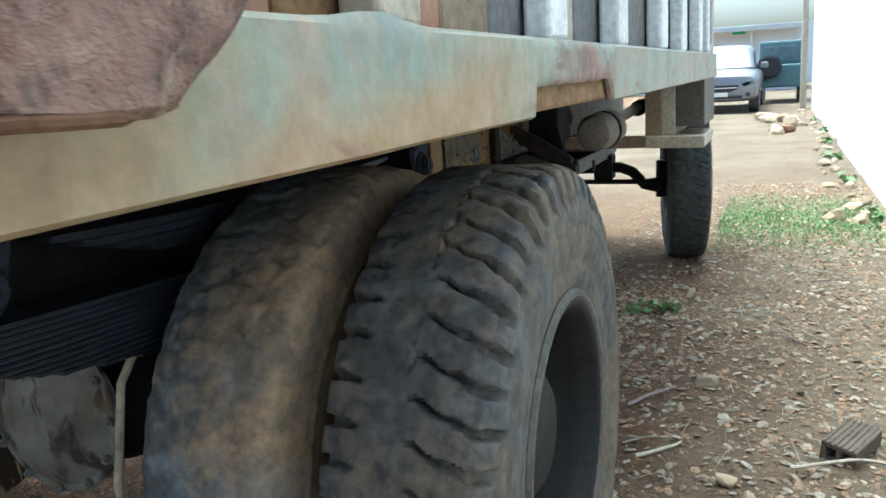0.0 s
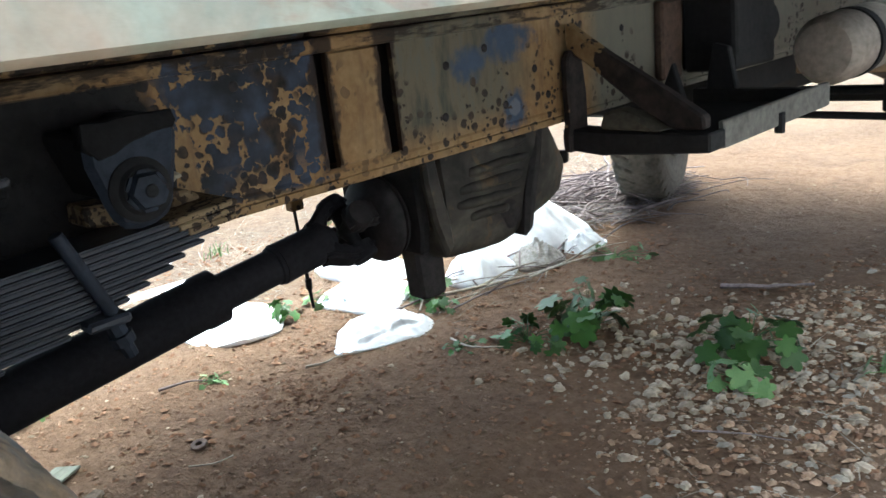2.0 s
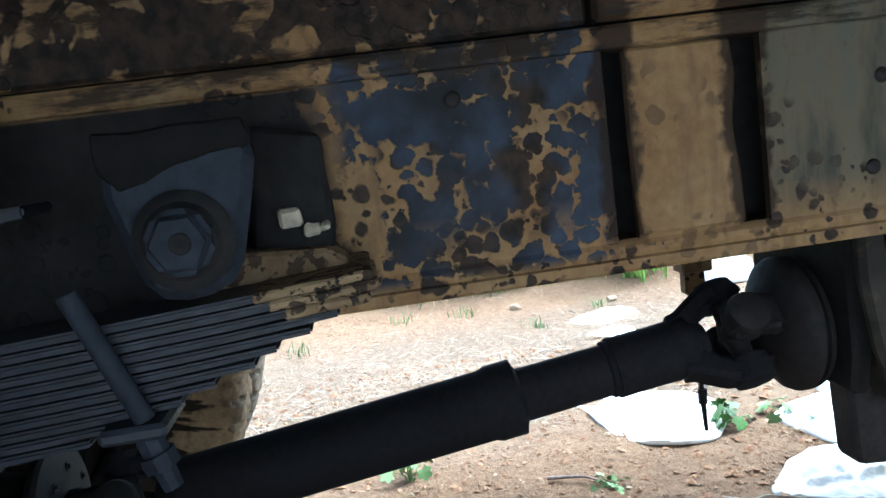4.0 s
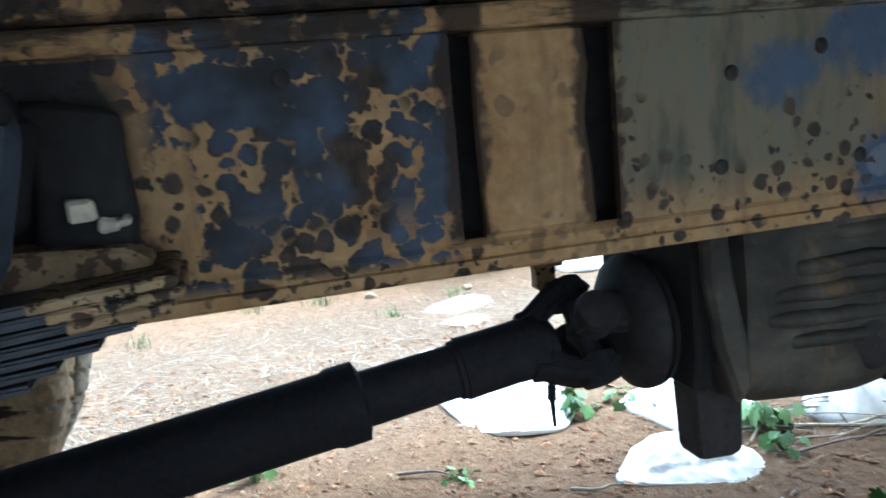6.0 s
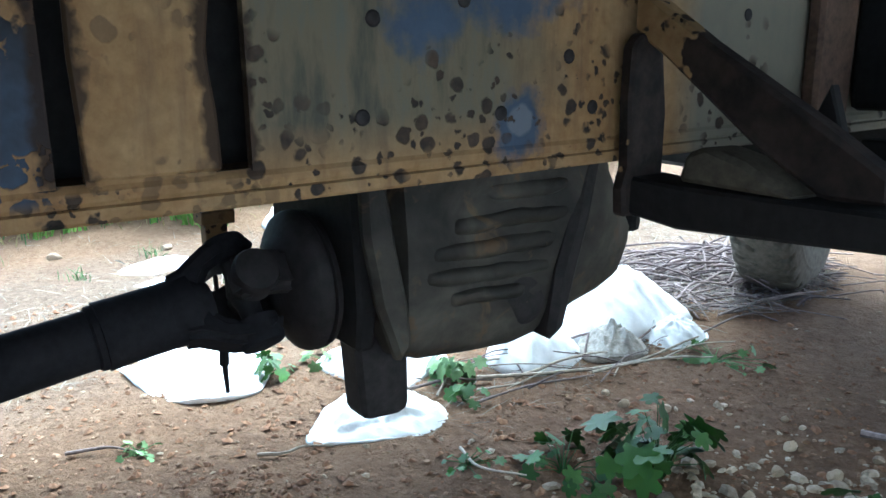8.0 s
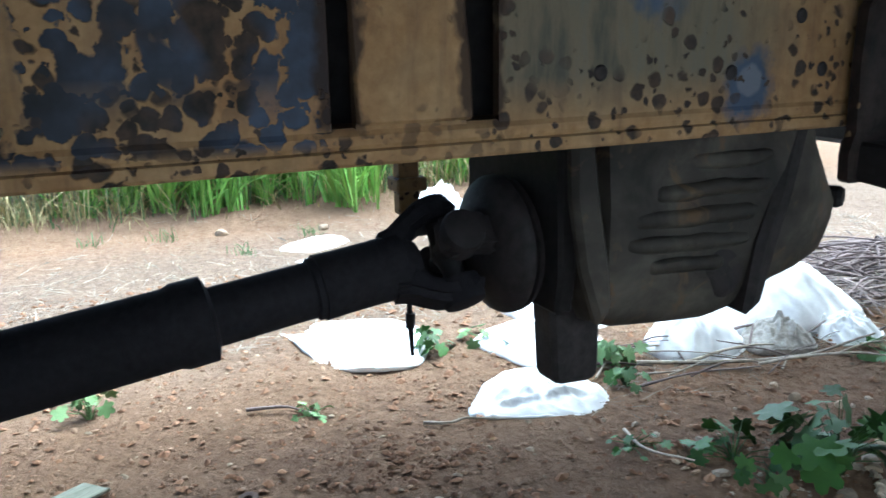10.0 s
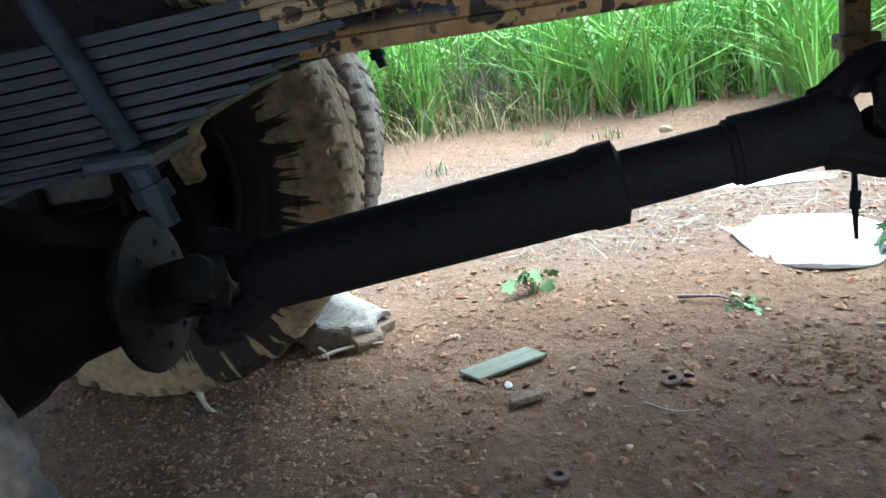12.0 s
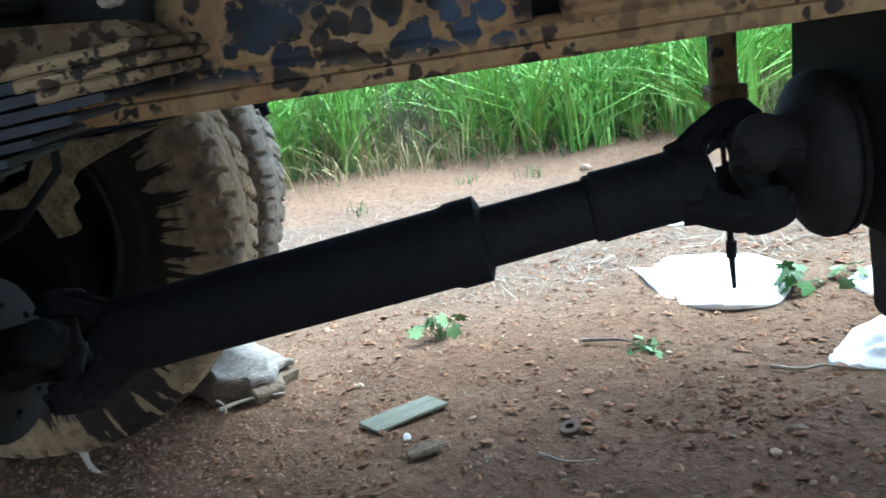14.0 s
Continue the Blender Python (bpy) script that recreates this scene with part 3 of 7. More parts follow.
M["sack_dirty"] = simple("soiled grey sack", (0.22, 0.19, 0.15), (0.5, 0.47, 0.42), 9, 90, 0.8)
M["leaf"] = simple("green leaf", (0.020, 0.062, 0.008), (0.066, 0.145, 0.020), 30, 120, 0.55, 0, 0.3, 0.001, 0.4, 0.6)
M["leaf_pale"] = simple("pale green leaf", (0.085, 0.17, 0.05), (0.20, 0.32, 0.12), 30, 120, 0.6, 0, 0.3, 0.001, 0.4, 0.5)
M["grass"] = simple("tall green grass", (0.085, 0.20, 0.025), (0.25, 0.41, 0.085), 1.2, 9, 0.55, 0, 0.1, 0.001, 0.3, 0.65)
M["straw_grey"] = simple("grey dry straw", (0.13, 0.11, 0.085), (0.36, 0.33, 0.28), 12, 60, 0.85, 0, 0.2, 0.001, 0.3, 0.7)
M["straw_gold"] = simple("yellow dry grass", (0.26, 0.21, 0.09), (0.50, 0.42, 0.22), 12, 60, 0.8, 0, 0.2, 0.001, 0.3, 0.6)
M["straw"] = simple("dry straw", (0.24, 0.20, 0.15), (0.46, 0.41, 0.34), 12, 60, 0.85, 0, 0.2, 0.001, 0.3, 0.6)
M["twig"] = simple("brown twig", (0.085, 0.065, 0.065), (0.26, 0.21, 0.20), 14, 70, 0.85, 0, 0.4, 0.002, 0.3, 0.6)
M["slat"] = simple("grey green board", (0.13, 0.135, 0.095), (0.24, 0.245, 0.185), 12, 70, 0.8, 0, 0.3, 0.002, 0.3, 0, (0.4, 3, 3))
M["wall"] = simple("whitewashed plaster", (0.70, 0.71, 0.72), (0.84, 0.85, 0.85), 1.2, 30, 0.9, 0, 0.3, 0.004)
M["brick"] = simple("brown grey hollow block", (0.075, 0.055, 0.042), (0.17, 0.135, 0.105), 14, 80, 0.9)
M["white_chip"] = simple("white chip", (0.6, 0.6, 0.58), (0.8, 0.8, 0.78), 20, 90, 0.7)
M["rust"] = simple("rusted iron", (0.045, 0.026, 0.018), (0.12, 0.072, 0.048), 20, 90, 0.8)
M["rust_brown"] = simple("dark brown rust scale", (0.060, 0.026, 0.013), (0.16, 0.085, 0.048), 16, 60, 0.9, 0, 0.6, 0.006, 0.2)
M["car"] = simple("silver car paint", (0.17, 0.17, 0.18), (0.23, 0.23, 0.24), 2, 20, 0.3, 0.5, 0.05, 0.001, 0.5)
M["car_dark"] = simple("black car trim", (0.015, 0.016, 0.018), (0.03, 0.03, 0.033), 6, 50, 0.4)
M["glass"] = simple("dim window glass", (0.10, 0.14, 0.16), (0.15, 0.19, 0.21), 1, 4, 0.08, 0, 0.02, 0.001, 0.6)
# teal with the pallor of distant haze mixed into the colour
M["teal"] = simple("teal paint paled for haze", (0.08, 0.15, 0.16), (0.14, 0.23, 0.24), 3, 30, 0.6)
M["roof"] = simple("pale roof sheet", (0.45, 0.50, 0.50), (0.6, 0.64, 0.64), 2, 30, 0.6)
M["sign"] = simple("green sign", (0.03, 0.35, 0.12), (0.05, 0.45, 0.16), 3, 20, 0.6)


# ---- mesh helpers ----
def as_mesh(name, verts, faces, smooth=False):
    me = bpy.data.meshes.new(name)
    me.from_pydata([tuple(v) for v in verts], [], faces)
    if smooth:
        me.polygons.foreach_set("use_smooth", [True] * len(me.polygons))
    me.update()
    return me


def part(name, bm, material, parent=None, label="", smooth=False):
    """One mesh object from a bmesh or a mesh, under its thing."""
    if isinstance(bm, bmesh.types.BMesh):
        me = bpy.data.meshes.new(name)
        bm.to_mesh(me)
        bm.free()
    else:
        me = bm
    if smooth:
        me.polygons.foreach_set("use_smooth", [True] * len(me.polygons))
        me.set_sharp_from_angle(angle=radians(38))
    me.materials.append(M[material] if isinstance(material, str) else material)
    ob = new(name, me)
    if parent is not None:
        ob.parent = parent
    if label:
        tagged(ob, label=label)
    return ob


def thing(name, at, label, category, group="", kind=""):
    e = new(name)
    e.location = at
    bpy.context.view_layer.update()
    return tagged(e, label, category, group, kind)


def add_box(bm, lo, hi, bevel=0.004, m=None, segments=1):
    made = bmesh.ops.create_cube(bm, size=1.0)["verts"]
    c, s = (Vector(lo) + Vector(hi)) / 2, Vector(hi) - Vector(lo)
    for v in made:
        v.co = Vector((v.co.x * s.x, v.co.y * s.y, v.co.z * s.z)) + c
    if bevel:
        edges = list({e for v in made for e in v.link_edges})
        out = bmesh.ops.bevel(bm, geom=edges, offset=min(bevel, min(s) * 0.45), segments=segments, affect="EDGES", profile=0.5)
        made = list({v for f in out["faces"] for v in f.verts} | {v for v in made if v.is_valid})
    if m is not None:
        bmesh.ops.transform(bm, matrix=m, verts=made)
    return made


def box(lo, hi, bevel=0.004, m=None, segments=1):
    bm = bmesh.new()
    add_box(bm, lo, hi, bevel, m, segments)
    return bm


def add_lathe(bm, p0, p1, profile, n=28, cap=True):
    """Rings of (share of the way from p0 to p1, radius)."""
    p0, p1 = Vector(p0), Vector(p1)
    q = (p1 - p0).to_track_quat("Z", "Y")
    rings = []
    for s, r in profile:
        c = p0.lerp(p1, s)
        rings.append([bm.verts.new(c + q @ Vector((r * math.cos(2 * math.pi * k / n), r * math.sin(2 * math.pi * k / n), 0))) for k in range(n)])
    for a, b in zip(rings, rings[1:]):
        for k in range(n):
            bm.faces.new((a[k], a[(k + 1) % n], b[(k + 1) % n], b[k]))
    if cap:
        bm.faces.new(rings[0][::-1])
        bm.faces.new(rings[-1])
    return bm


def lathe(p0, p1, profile, n=28, cap=True):
    return add_lathe(bmesh.new(), p0, p1, profile, n, cap)


def rod(p0, p1, r, n=12, chamfer=0.1):
    return lathe(p0, p1, [(0, r * 0.8), (0.01, r), (0.99, r), (1, r * 0.8)], n)


def add_tube(bm, pts, r, n=8):
    """A round bar along a bent line; r: one radius, or one at each point."""
    pts = [Vector(p) for p in pts]
    rr = r if isinstance(r, (list, tuple)) else [r] * len(pts)
    rings = []
    for i, p in enumerate(pts):
        d = (pts[min(i + 1, len(pts) - 1)] - pts[max(i - 1, 0)]).normalized()
        q = d.to_track_quat("Z", "Y")
        rings.append([bm.verts.new(p + q @ Vector((rr[i] * math.cos(2 * math.pi * k / n), rr[i] * math.sin(2 * math.pi * k / n), 0))) for k in range(n)])
    for a, b in zip(rings, rings[1:]):
        for k in range(n):
            bm.faces.new((a[k], a[(k + 1) % n], b[(k + 1) % n], b[k]))
    bm.faces.new(rings[0][::-1])
    bm.faces.new(rings[-1])
    return bm


def add_plate(bm, outline, axis, lo, hi):
    """A flat plate: an outline in the two other axes, from lo to hi along axis."""
    def at(u, v, w):
        return {"x": (w, u, v), "y": (u, w, v), "z": (u, v, w)}[axis]
    a = [bm.verts.new(at(u, v, lo)) for u, v in outline]
    b = [bm.verts.new(at(u, v, hi)) for u, v in outline]
    bm.faces.new(a)
    bm.faces.new(b[::-1])
    for k in range(len(a)):
        j = (k + 1) % len(a)
        bm.faces.new((a[j], a[k], b[k], b[j]))
    return bm


def plate(outline, axis, lo, hi, bevel=0.003):
    bm = add_plate(bmesh.new(), outline, axis, lo, hi)
    bmesh.ops.recalc_face_normals(bm, faces=bm.faces)
    if bevel:
        bmesh.ops.bevel(bm, geom=[e for e in bm.edges if e.calc_face_angle(0) > 0.5], offset=bevel, segments=1, affect="EDGES")
    return bm


def rumple(bm, amount, scale, seed=0.0):
    for v in bm.verts:
        v.co += Vector(noise.noise_vector(v.co * scale + Vector((seed, seed, seed)))) * amount
    return bm


def hexagon(r):
    return [(r * math.cos(math.pi * k / 3), r * math.sin(math.pi * k / 3)) for k in range(6)]


def bolt_mesh(name, r=0.012, h=0.012):
    """A hexagonal nut with a stud end; its axis is x."""
    bm = add_plate(bmesh.new(), hexagon(r), "x", 0, h)
    add_lathe(bm, (h * 0.9, 0, 0), (h * 1.8, 0, 0), [(0, r * 0.5), (0.9, r * 0.5), (1, r * 0.4)], 8)
    bmesh.ops.recalc_face_normals(bm, faces=bm.faces)
    me = bpy.data.meshes.new(name)
    bm.to_mesh(me)
    bm.free()
    return me


def ground_z(x, y):
    p = Vector((x, y, 0))
    d = math.hypot(x, y - 1.5)
    z = 0.022 * noise.noise(p * 0.9) + 0.012 * noise.noise(p * 3.1) + 0.006 * noise.noise(p * 9.0)
    z += 0.135 * math.exp(-((x + 0.64) / 0.34) ** 2 - ((y + 0.40) / 0.37) ** 2)
    return z * min(1.0, 14.0 / (d + 1e-6)) - 0.005


# ---- the ground, one sheet ----
def build_ground():
    near = np.concatenate([np.arange(-4.8, -1.6, 0.07), np.arange(-1.6, 2.6, 0.035)])
    xs = np.concatenate([[-300, -150, -70, -35, -20, -12, -8, -6.5, -5.5], near, [2.6, 2.8, 3.2, 4, 6, 9, 15, 30, 80, 300]])
    ys = np.concatenate([[-300, -120, -50, -20, -10, -6, -4, -3, -2.4, -2.0], np.arange(-1.7, 4.6, 0.04), np.arange(4.6, 8, 0.12), [8.2, 8.6, 9.2, 10, 12, 15, 19, 25, 35, 60, 130, 400]])
    verts = [(x, y, ground_z(x, y)) for y in ys for x in xs]
    n = len(xs)
    faces = [(j * n + i, j * n + i + 1, j * n + n + i + 1, j * n + n + i) for j in range(len(ys) - 1) for i in range(n - 1)]
    g = part("ground", as_mesh("ground", verts, faces, True), "earth")
    tagged(g, "uneven red earth yard strewn with grit", "ground", kind="structure")


build_ground()


# ---- the white wall beside the lane ----
def build_wall():
    bm = bmesh.new()
    # before y 5.6 the wall is unseen, carried on to shape the lane's light
    ys = list(np.arange(-7.4, 21.2, 0.3))
    rows = []
    for y in ys:
        x = 2.27 - 0.014 * (y - 5.6)
        rows.append([bm.verts.new((x + 0.012 * noise.noise(Vector((y, z, 3)) * 1.7), y, z)) for z in (-0.3, 0.1, 0.4, 0.9, 1.5, 2.0, 2.6)]
                    + [bm.verts.new((x + 0.25, y, z)) for z in (2.6, 1.5, -0.3)])
    for a, b in zip(rows, rows[1:]):
        for k in range(len(a) - 1):
            bm.faces.new((a[k], b[k], b[k + 1], a[k + 1]))
    bm.faces.new(rows[0])
    bm.faces.new(rows[-1][::-1])
    bmesh.ops.recalc_face_normals(bm, faces=bm.faces)
    w = part("wall_east", bm, "wall")
    tagged(w, "long whitewashed plaster wall along the lane", "wall", kind="structure")
    post = part("wall_pillar", rumple(box((1.80, 21.0, -0.2), (1.93, 21.4, 3.0), 0.02), 0.01, 3), "plank")
    tagged(post, "weathered grey brown pillar ending the white wall", "pillar", kind="structure")


build_wall()


# ---- the truck ----
YA, ZA, R = -0.03, 0.525, 0.521          # rear axle and tyre radius
YF = 3.99                                 # front axle
truck = thing("truck", (0, 0, 0), "old flatbed truck with faded mint rusting body parked on red earth", "truck")


def tyre_mesh(name, radius, width, lugs, depth, seed, wear=0.5, down=0.885):
    """A tyre round the x axis with its tread cut as grooves into the surface; down: how far the notches run down the wall."""
    per = 16
    n = lugs * per
    half = width / 2
    tread = [-1 + 2 * k / 44 for k in range(45)]
    side = [(1.012, 0.969), (1.024, 0.962), (1.036, 0.954), (1.05, 0.944), (1.063, 0.932), (1.078, 0.918), (1.090, 0.904), (1.102, 0.890), (1.114, 0.876), (1.133, 0.86), (1.142, 0.845), (1.150, 0.826), (1.153, 0.812), (1.180, 0.804), (1.184, 0.792), (1.162, 0.783),
            (1.165, 0.775), (1.166, 0.745), (1.155, 0.71), (1.12, 0.67), (1.09, 0.65), (1.10, 0.64), (1.10, 0.615), (1.07, 0.575), (1.02, 0.545), (0.97, 0.53)]
    left = [(-x * 0.87 * half, r * radius, None) for x, r in reversed(side)]
    mid = [(u * 0.87 * half, radius * (1 - 0.004 * u * u - 0.021 * u ** 8), u) for u in tread]
    right = [(x * 0.87 * half, r * radius, None) for x, r in side]
    prof = left + mid + right
    rng = random.Random(seed)
    lug = [[(rng.uniform(-0.015, 0.03), rng.uniform(0.75, 1.35), rng.gauss(0, 0.03), rng.uniform(0.8, 1.1), rng.uniform(-0.0022, 0.0022)) for _ in range(lugs)] for _ in range(2)]
    verts = []
    for k in range(n):
        a = 2 * math.pi * k / n
        ph0 = k / per
        for i, (x, r, u) in enumerate(prof):
            s = x / (0.87 * half)
            au = abs(s)
            p = Vector((x, r * math.cos(a), r * math.sin(a)))
            cut = 0.0
            share = r / radius
            if s > 0:
                e = min(1.0, max(0.0, (s - 0.18) / 0.75))
                wave = -0.55 * e * e * (3 - 2 * e) + 0.06 * math.sin(s * 11)
            else:
                wave = 0.45 + 0.05 * math.sin(au * 9)
            ragged = 0.030 * noise.noise(p * 34 + Vector((seed, 0, 0)))
            q = ph0 + wave + ragged
            which = int(math.floor(q + 0.5)) % lugs
            end, wid, shift, deep, proud = lug[0 if s > 0 else 1][which]
            f = (q + shift) % 1.0
            d = min(f, 1 - f)
            lim = down + end
            inner = 1.0 if u is not None else min(1.0, max(0.0, (share - lim) / 0.022))
            if inner > 0:
                wide = (0.070 + 0.125 * min(1, max(0, au - 0.45) / 0.5)) * wid * (1.0 if s > 0 else 0.75)
                if u is None:
                    wide *= 0.72 + 0.28 * inner
                reach = min(1.0, max(0.0, (au - (0.06 if s > 0 else 0.48)) / 0.14))
                fill = 0.65 + 0.45 * noise.noise(Vector((math.cos(a) * 3, math.sin(a) * 3, s * 2 + seed)))
                if d < wide:
                    cut = depth * deep * reach * min(1.0, (wide - d) / (wide * 0.30)) * max(0.15, 1 - wear * (1 - fill)) * inner
                else:
                    edge = min(1.0, (d - wide) / 0.05)
                    cut = 0.0018 * (1 - edge) + proud * min(1.0, max(0.0, (share - 0.92) / 0.05)) * edge
                    chip = noise.noise(p * 46 + Vector((seed, 3, 0))) + 0.5 * noise.noise(p * 100)
                    if chip > 0.42 and au > 0.3:
                        cut += min(0.004, (chip - 0.42) * 0.03)
                zz = 0.06 + 0.05 * math.sin(2 * math.pi * (ph0 + 0.25))
                if u is not None and s > 0 and abs(au - zz) < 0.03:
                    cut = max(cut, depth * 0.5 * max(0.0, 0.25 + noise.noise(p * 9)))
            lump = 0.0026 * noise.noise(p * 22 + Vector((seed, 0, 0))) + (0.0022 * noise.noise(p * 60) if share > 0.86 else 0.0008 * noise.noise(p * 60))
            if u is not None:
                slope = radians(38) * max(0.0, (au - 0.72) / 0.28)
            else:
                slope = radians(38 + 40 * min(1.0, max(0.0, 0.975 - share) / 0.05))
            rr = r - cut * math.cos(slope) + lump
            xx = x - math.copysign(cut * math.sin(slope), x)
            verts.append((xx, rr * math.cos(a), rr * math.sin(a)))
    m = len(prof)
    faces = [(k * m + i, k * m + i + 1, ((k + 1) % n) * m + i + 1, ((k + 1) % n) * m + i) for k in range(n) for i in range(m - 1)]
    faces = [f[::-1] for f in faces]
    me = as_mesh(name, verts, faces, True)
    me.set_sharp_from_angle(angle=radians(55))
    return me


def rim_mesh(name, rr, width, dish):
    """A deep wheel rim; its outer side is +x, the disc stands at dish."""
    h = width / 2
    pts = [(h * 0.78, rr - 0.012), (h * 0.82, rr + 0.016), (h * 0.88, rr + 0.018), (h * 0.92, rr + 0.004), (h * 0.86, rr - 0.016), (h * 0.5, rr - 0.024), (dish + 0.03, rr - 0.045), (dish, rr - 0.075), (dish - 0.004, 0.16), (dish - 0.004, 0.09),
           (dish - 0.02, 0.09), (dish - 0.02, rr - 0.06), (-h * 0.5, rr - 0.03), (-h * 0.9, rr - 0.006), (-h * 0.88, rr + 0.016), (-h * 0.8, rr)]
    n = 40
    verts = [(x, r * math.cos(2 * math.pi * k / n), r * math.sin(2 * math.pi * k / n)) for k in range(n) for x, r in pts]
    m = len(pts)
    faces = [(k * m + i, ((k + 1) % n) * m + i, ((k + 1) % n) * m + i + 1, k * m + i + 1) for k in range(n) for i in range(m - 1)]
    return as_mesh(name, verts, faces, True)


def add_wheel(at, turn, tyre_me, tyre_mat, rim_me, hub=True, label="", spin=None):
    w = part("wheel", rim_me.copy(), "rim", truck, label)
    w.matrix_basis = pose(*at, 0, 0, turn) @ pose(0, 0, 0, random.uniform(0, 360) if spin is None else spin, 0, 0)
    part("tyre", tyre_me.copy(), tyre_mat, w)
    if rim_me in (RIM_OUT, RIM_STEER):
        s = 1 if rim_me is RIM_OUT else -1
        part("rim_flange", lathe((s * 0.118, 0, 0), (s * 0.134, 0, 0), [(0, 0.262), (0, 0.285), (0.5, 0.288), (1.0, 0.282), (1.0, 0.272), (0.5, 0.262)], 48, False), "dust_iron", w, "dusty brown rim lip", True)
    if hub:
        b = lathe((-0.09, 0, 0), (0.075, 0, 0), [(0, 0.12), (0.3, 0.14), (0.55, 0.14), (0.62, 0.125), (0.92, 0.115), (1.0, 0.095)], 32)
        part("hub", b, "hub", w, "dusty iron hub", True)
        for k in range(10):
            a = 2 * math.pi * k / 10
            nut = part("wheel_nut", NUT.copy(), "hub", w)
            nut.matrix_basis = pose(hub + 0.002, 0.165 * math.cos(a), 0.165 * math.sin(a))
    return w


NUT = bolt_mesh("wheel_nut", 0.016, 0.018)
RIM_OUT, RIM_IN, RIM_FRONT = rim_mesh("rim_out", 0.266, 0.285, -0.06), rim_mesh("rim_in", 0.27, 0.26, 0.10), rim_mesh("rim_front", 0.27, 0.26, 0.06)
RIM_STEER = rim_mesh("rim_steer", 0.27, 0.26, -0.04)
T_NEAR = tyre_mesh("tyre", R, 0.275, 52, 0.026, 1, 0.22, 0.855)
T_INNER = tyre_mesh("tyre_inner", R, 0.27, 44, 0.005, 2, 0.9, 0.96)
T_LEFT = tyre_mesh("tyre_left", R, 0.262, 56, 0.020, 4, 0.25, 0.935)
T_FRONT = tyre_mesh("tyre_front", 0.520, 0.25, 60, 0.008, 3, 0.8, 0.94)
T_STEER = tyre_mesh("tyre_steer", 0.520, 0.25, 40, 0.016, 6, 0.3, 0.90)
for side in (1, -1):
    turn = 0 if side > 0 else 180
    add_wheel((side * 1.022, YA, ZA if side > 0 else ZA + 0.055), turn, T_NEAR if side > 0 else T_LEFT, "tyre_dusty" if side > 0 else "tyre_pale", RIM_OUT, -0.058, "outer rear wheel with worn dusty lugged tyre")
    add_wheel((side * 0.694, YA, ZA if side > 0 else ZA + 0.055), turn, T_LEFT if side < 0 else T_INNER, "tyre_brown" if side > 0 else "tyre_stained", RIM_IN, 0, "inner rear wheel with mud stained tyre", None if side > 0 else 0)
    add_wheel((0.91 if side > 0 else -0.81, YF + (0 if side > 0 else 0.04), 0.515), turn + (11 if side > 0 else 19), T_FRONT if side > 0 else T_STEER, "tyre_dark" if side > 0 else "tyre_grey", RIM_FRONT if side > 0 else RIM_STEER, 0.062, "front wheel with worn tyre")

# chassis rails: the web is cut by two slots beside a stiffening plate
XR, ZB, ZT = 0.40, 0.864, 1.125


def sided(bm, side):
    if side < 0:
        for v in bm.verts:
            v.co.x = -v.co.x
        bmesh.ops.reverse_faces(bm, faces=bm.faces)
    return bm


Y0, Y1 = -1.40, 4.7
for side in (1, -1):
    # lower flange with its rolled crease and edge
    prof = [(XR - 0.10, ZB - 0.003), (XR + 0.002, ZB - 0.003), (XR + 0.004, ZB), (XR + 0.003, ZB + 0.010), (XR - 0.001, ZB + 0.012), (XR + 0.001, ZB + 0.016), (XR + 0.001, ZB + 0.024), (XR - 0.003, ZB + 0.031), (XR - 0.10, ZB + 0.031)]
    fl = add_plate(bmesh.new(), prof, "y", Y0, Y1)
    bmesh.ops.recalc_face_normals(fl, faces=fl.faces)
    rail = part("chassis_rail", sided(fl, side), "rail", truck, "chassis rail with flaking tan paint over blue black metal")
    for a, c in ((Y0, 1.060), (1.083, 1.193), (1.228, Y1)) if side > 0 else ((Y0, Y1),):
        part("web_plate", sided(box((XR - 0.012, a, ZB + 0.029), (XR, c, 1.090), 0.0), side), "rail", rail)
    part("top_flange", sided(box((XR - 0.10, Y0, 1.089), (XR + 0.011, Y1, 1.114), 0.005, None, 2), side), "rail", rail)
    if side > 0:
        part("stiffener_plate", plate([(1.082, 0.897), (1.198, 0.897), (1.196, 0.95), (1.190, 1.0), (1.197, 1.05), (1.193, 1.088), (1.080, 1.088), (1.078, 1.0)], "x", XR - 0.001, XR + 0.007, 0.003), "rail", rail)
        rv = bpy.data.meshes.new("rivet")
        bm = bmesh.new()
        add_lathe(bm, (0, 0, 0), (0.0042, 0, 0), [(0, 0.009), (0.6, 0.0085), (1.0, 0.006)], 12)
        bm.to_mesh(rv)
        bm.free()
        rv.polygons.foreach_set("use_smooth", [True] * len(rv.polygons))
        rv.materials.append(M["foot"])
        for y, z in ((1.36, 1.03), (1.345, 0.935), (1.47, 1.05), (1.52, 0.93), (0.905, 1.06), (1.62, 0.99), (1.66, 0.93), (1.87, 0.96), (1.95, 1.04), (2.1, 0.95)):
            r_ob = new("rivet", rv)
            r_ob.parent = rail
            r_ob.location = (XR - 0.002, y, z)
    # subframe on top of the rail
    sub = bmesh.new()
    for lo, hi in (((XR - 0.09, -1.40, 1.1165), (XR + 0.002, 1.05, 1.245)), ((XR - 0.09, 1.052, 1.1165), (XR + 0.014, 2.7, 1.245))):
        add_box(sub, lo, hi, 0.005)
    if side < 0:
        for v in sub.verts:
            v.co.x = -v.co.x
        bmesh.ops.reverse_faces(sub, faces=sub.faces)
    part("subframe_beam", sub, "rail", truck)

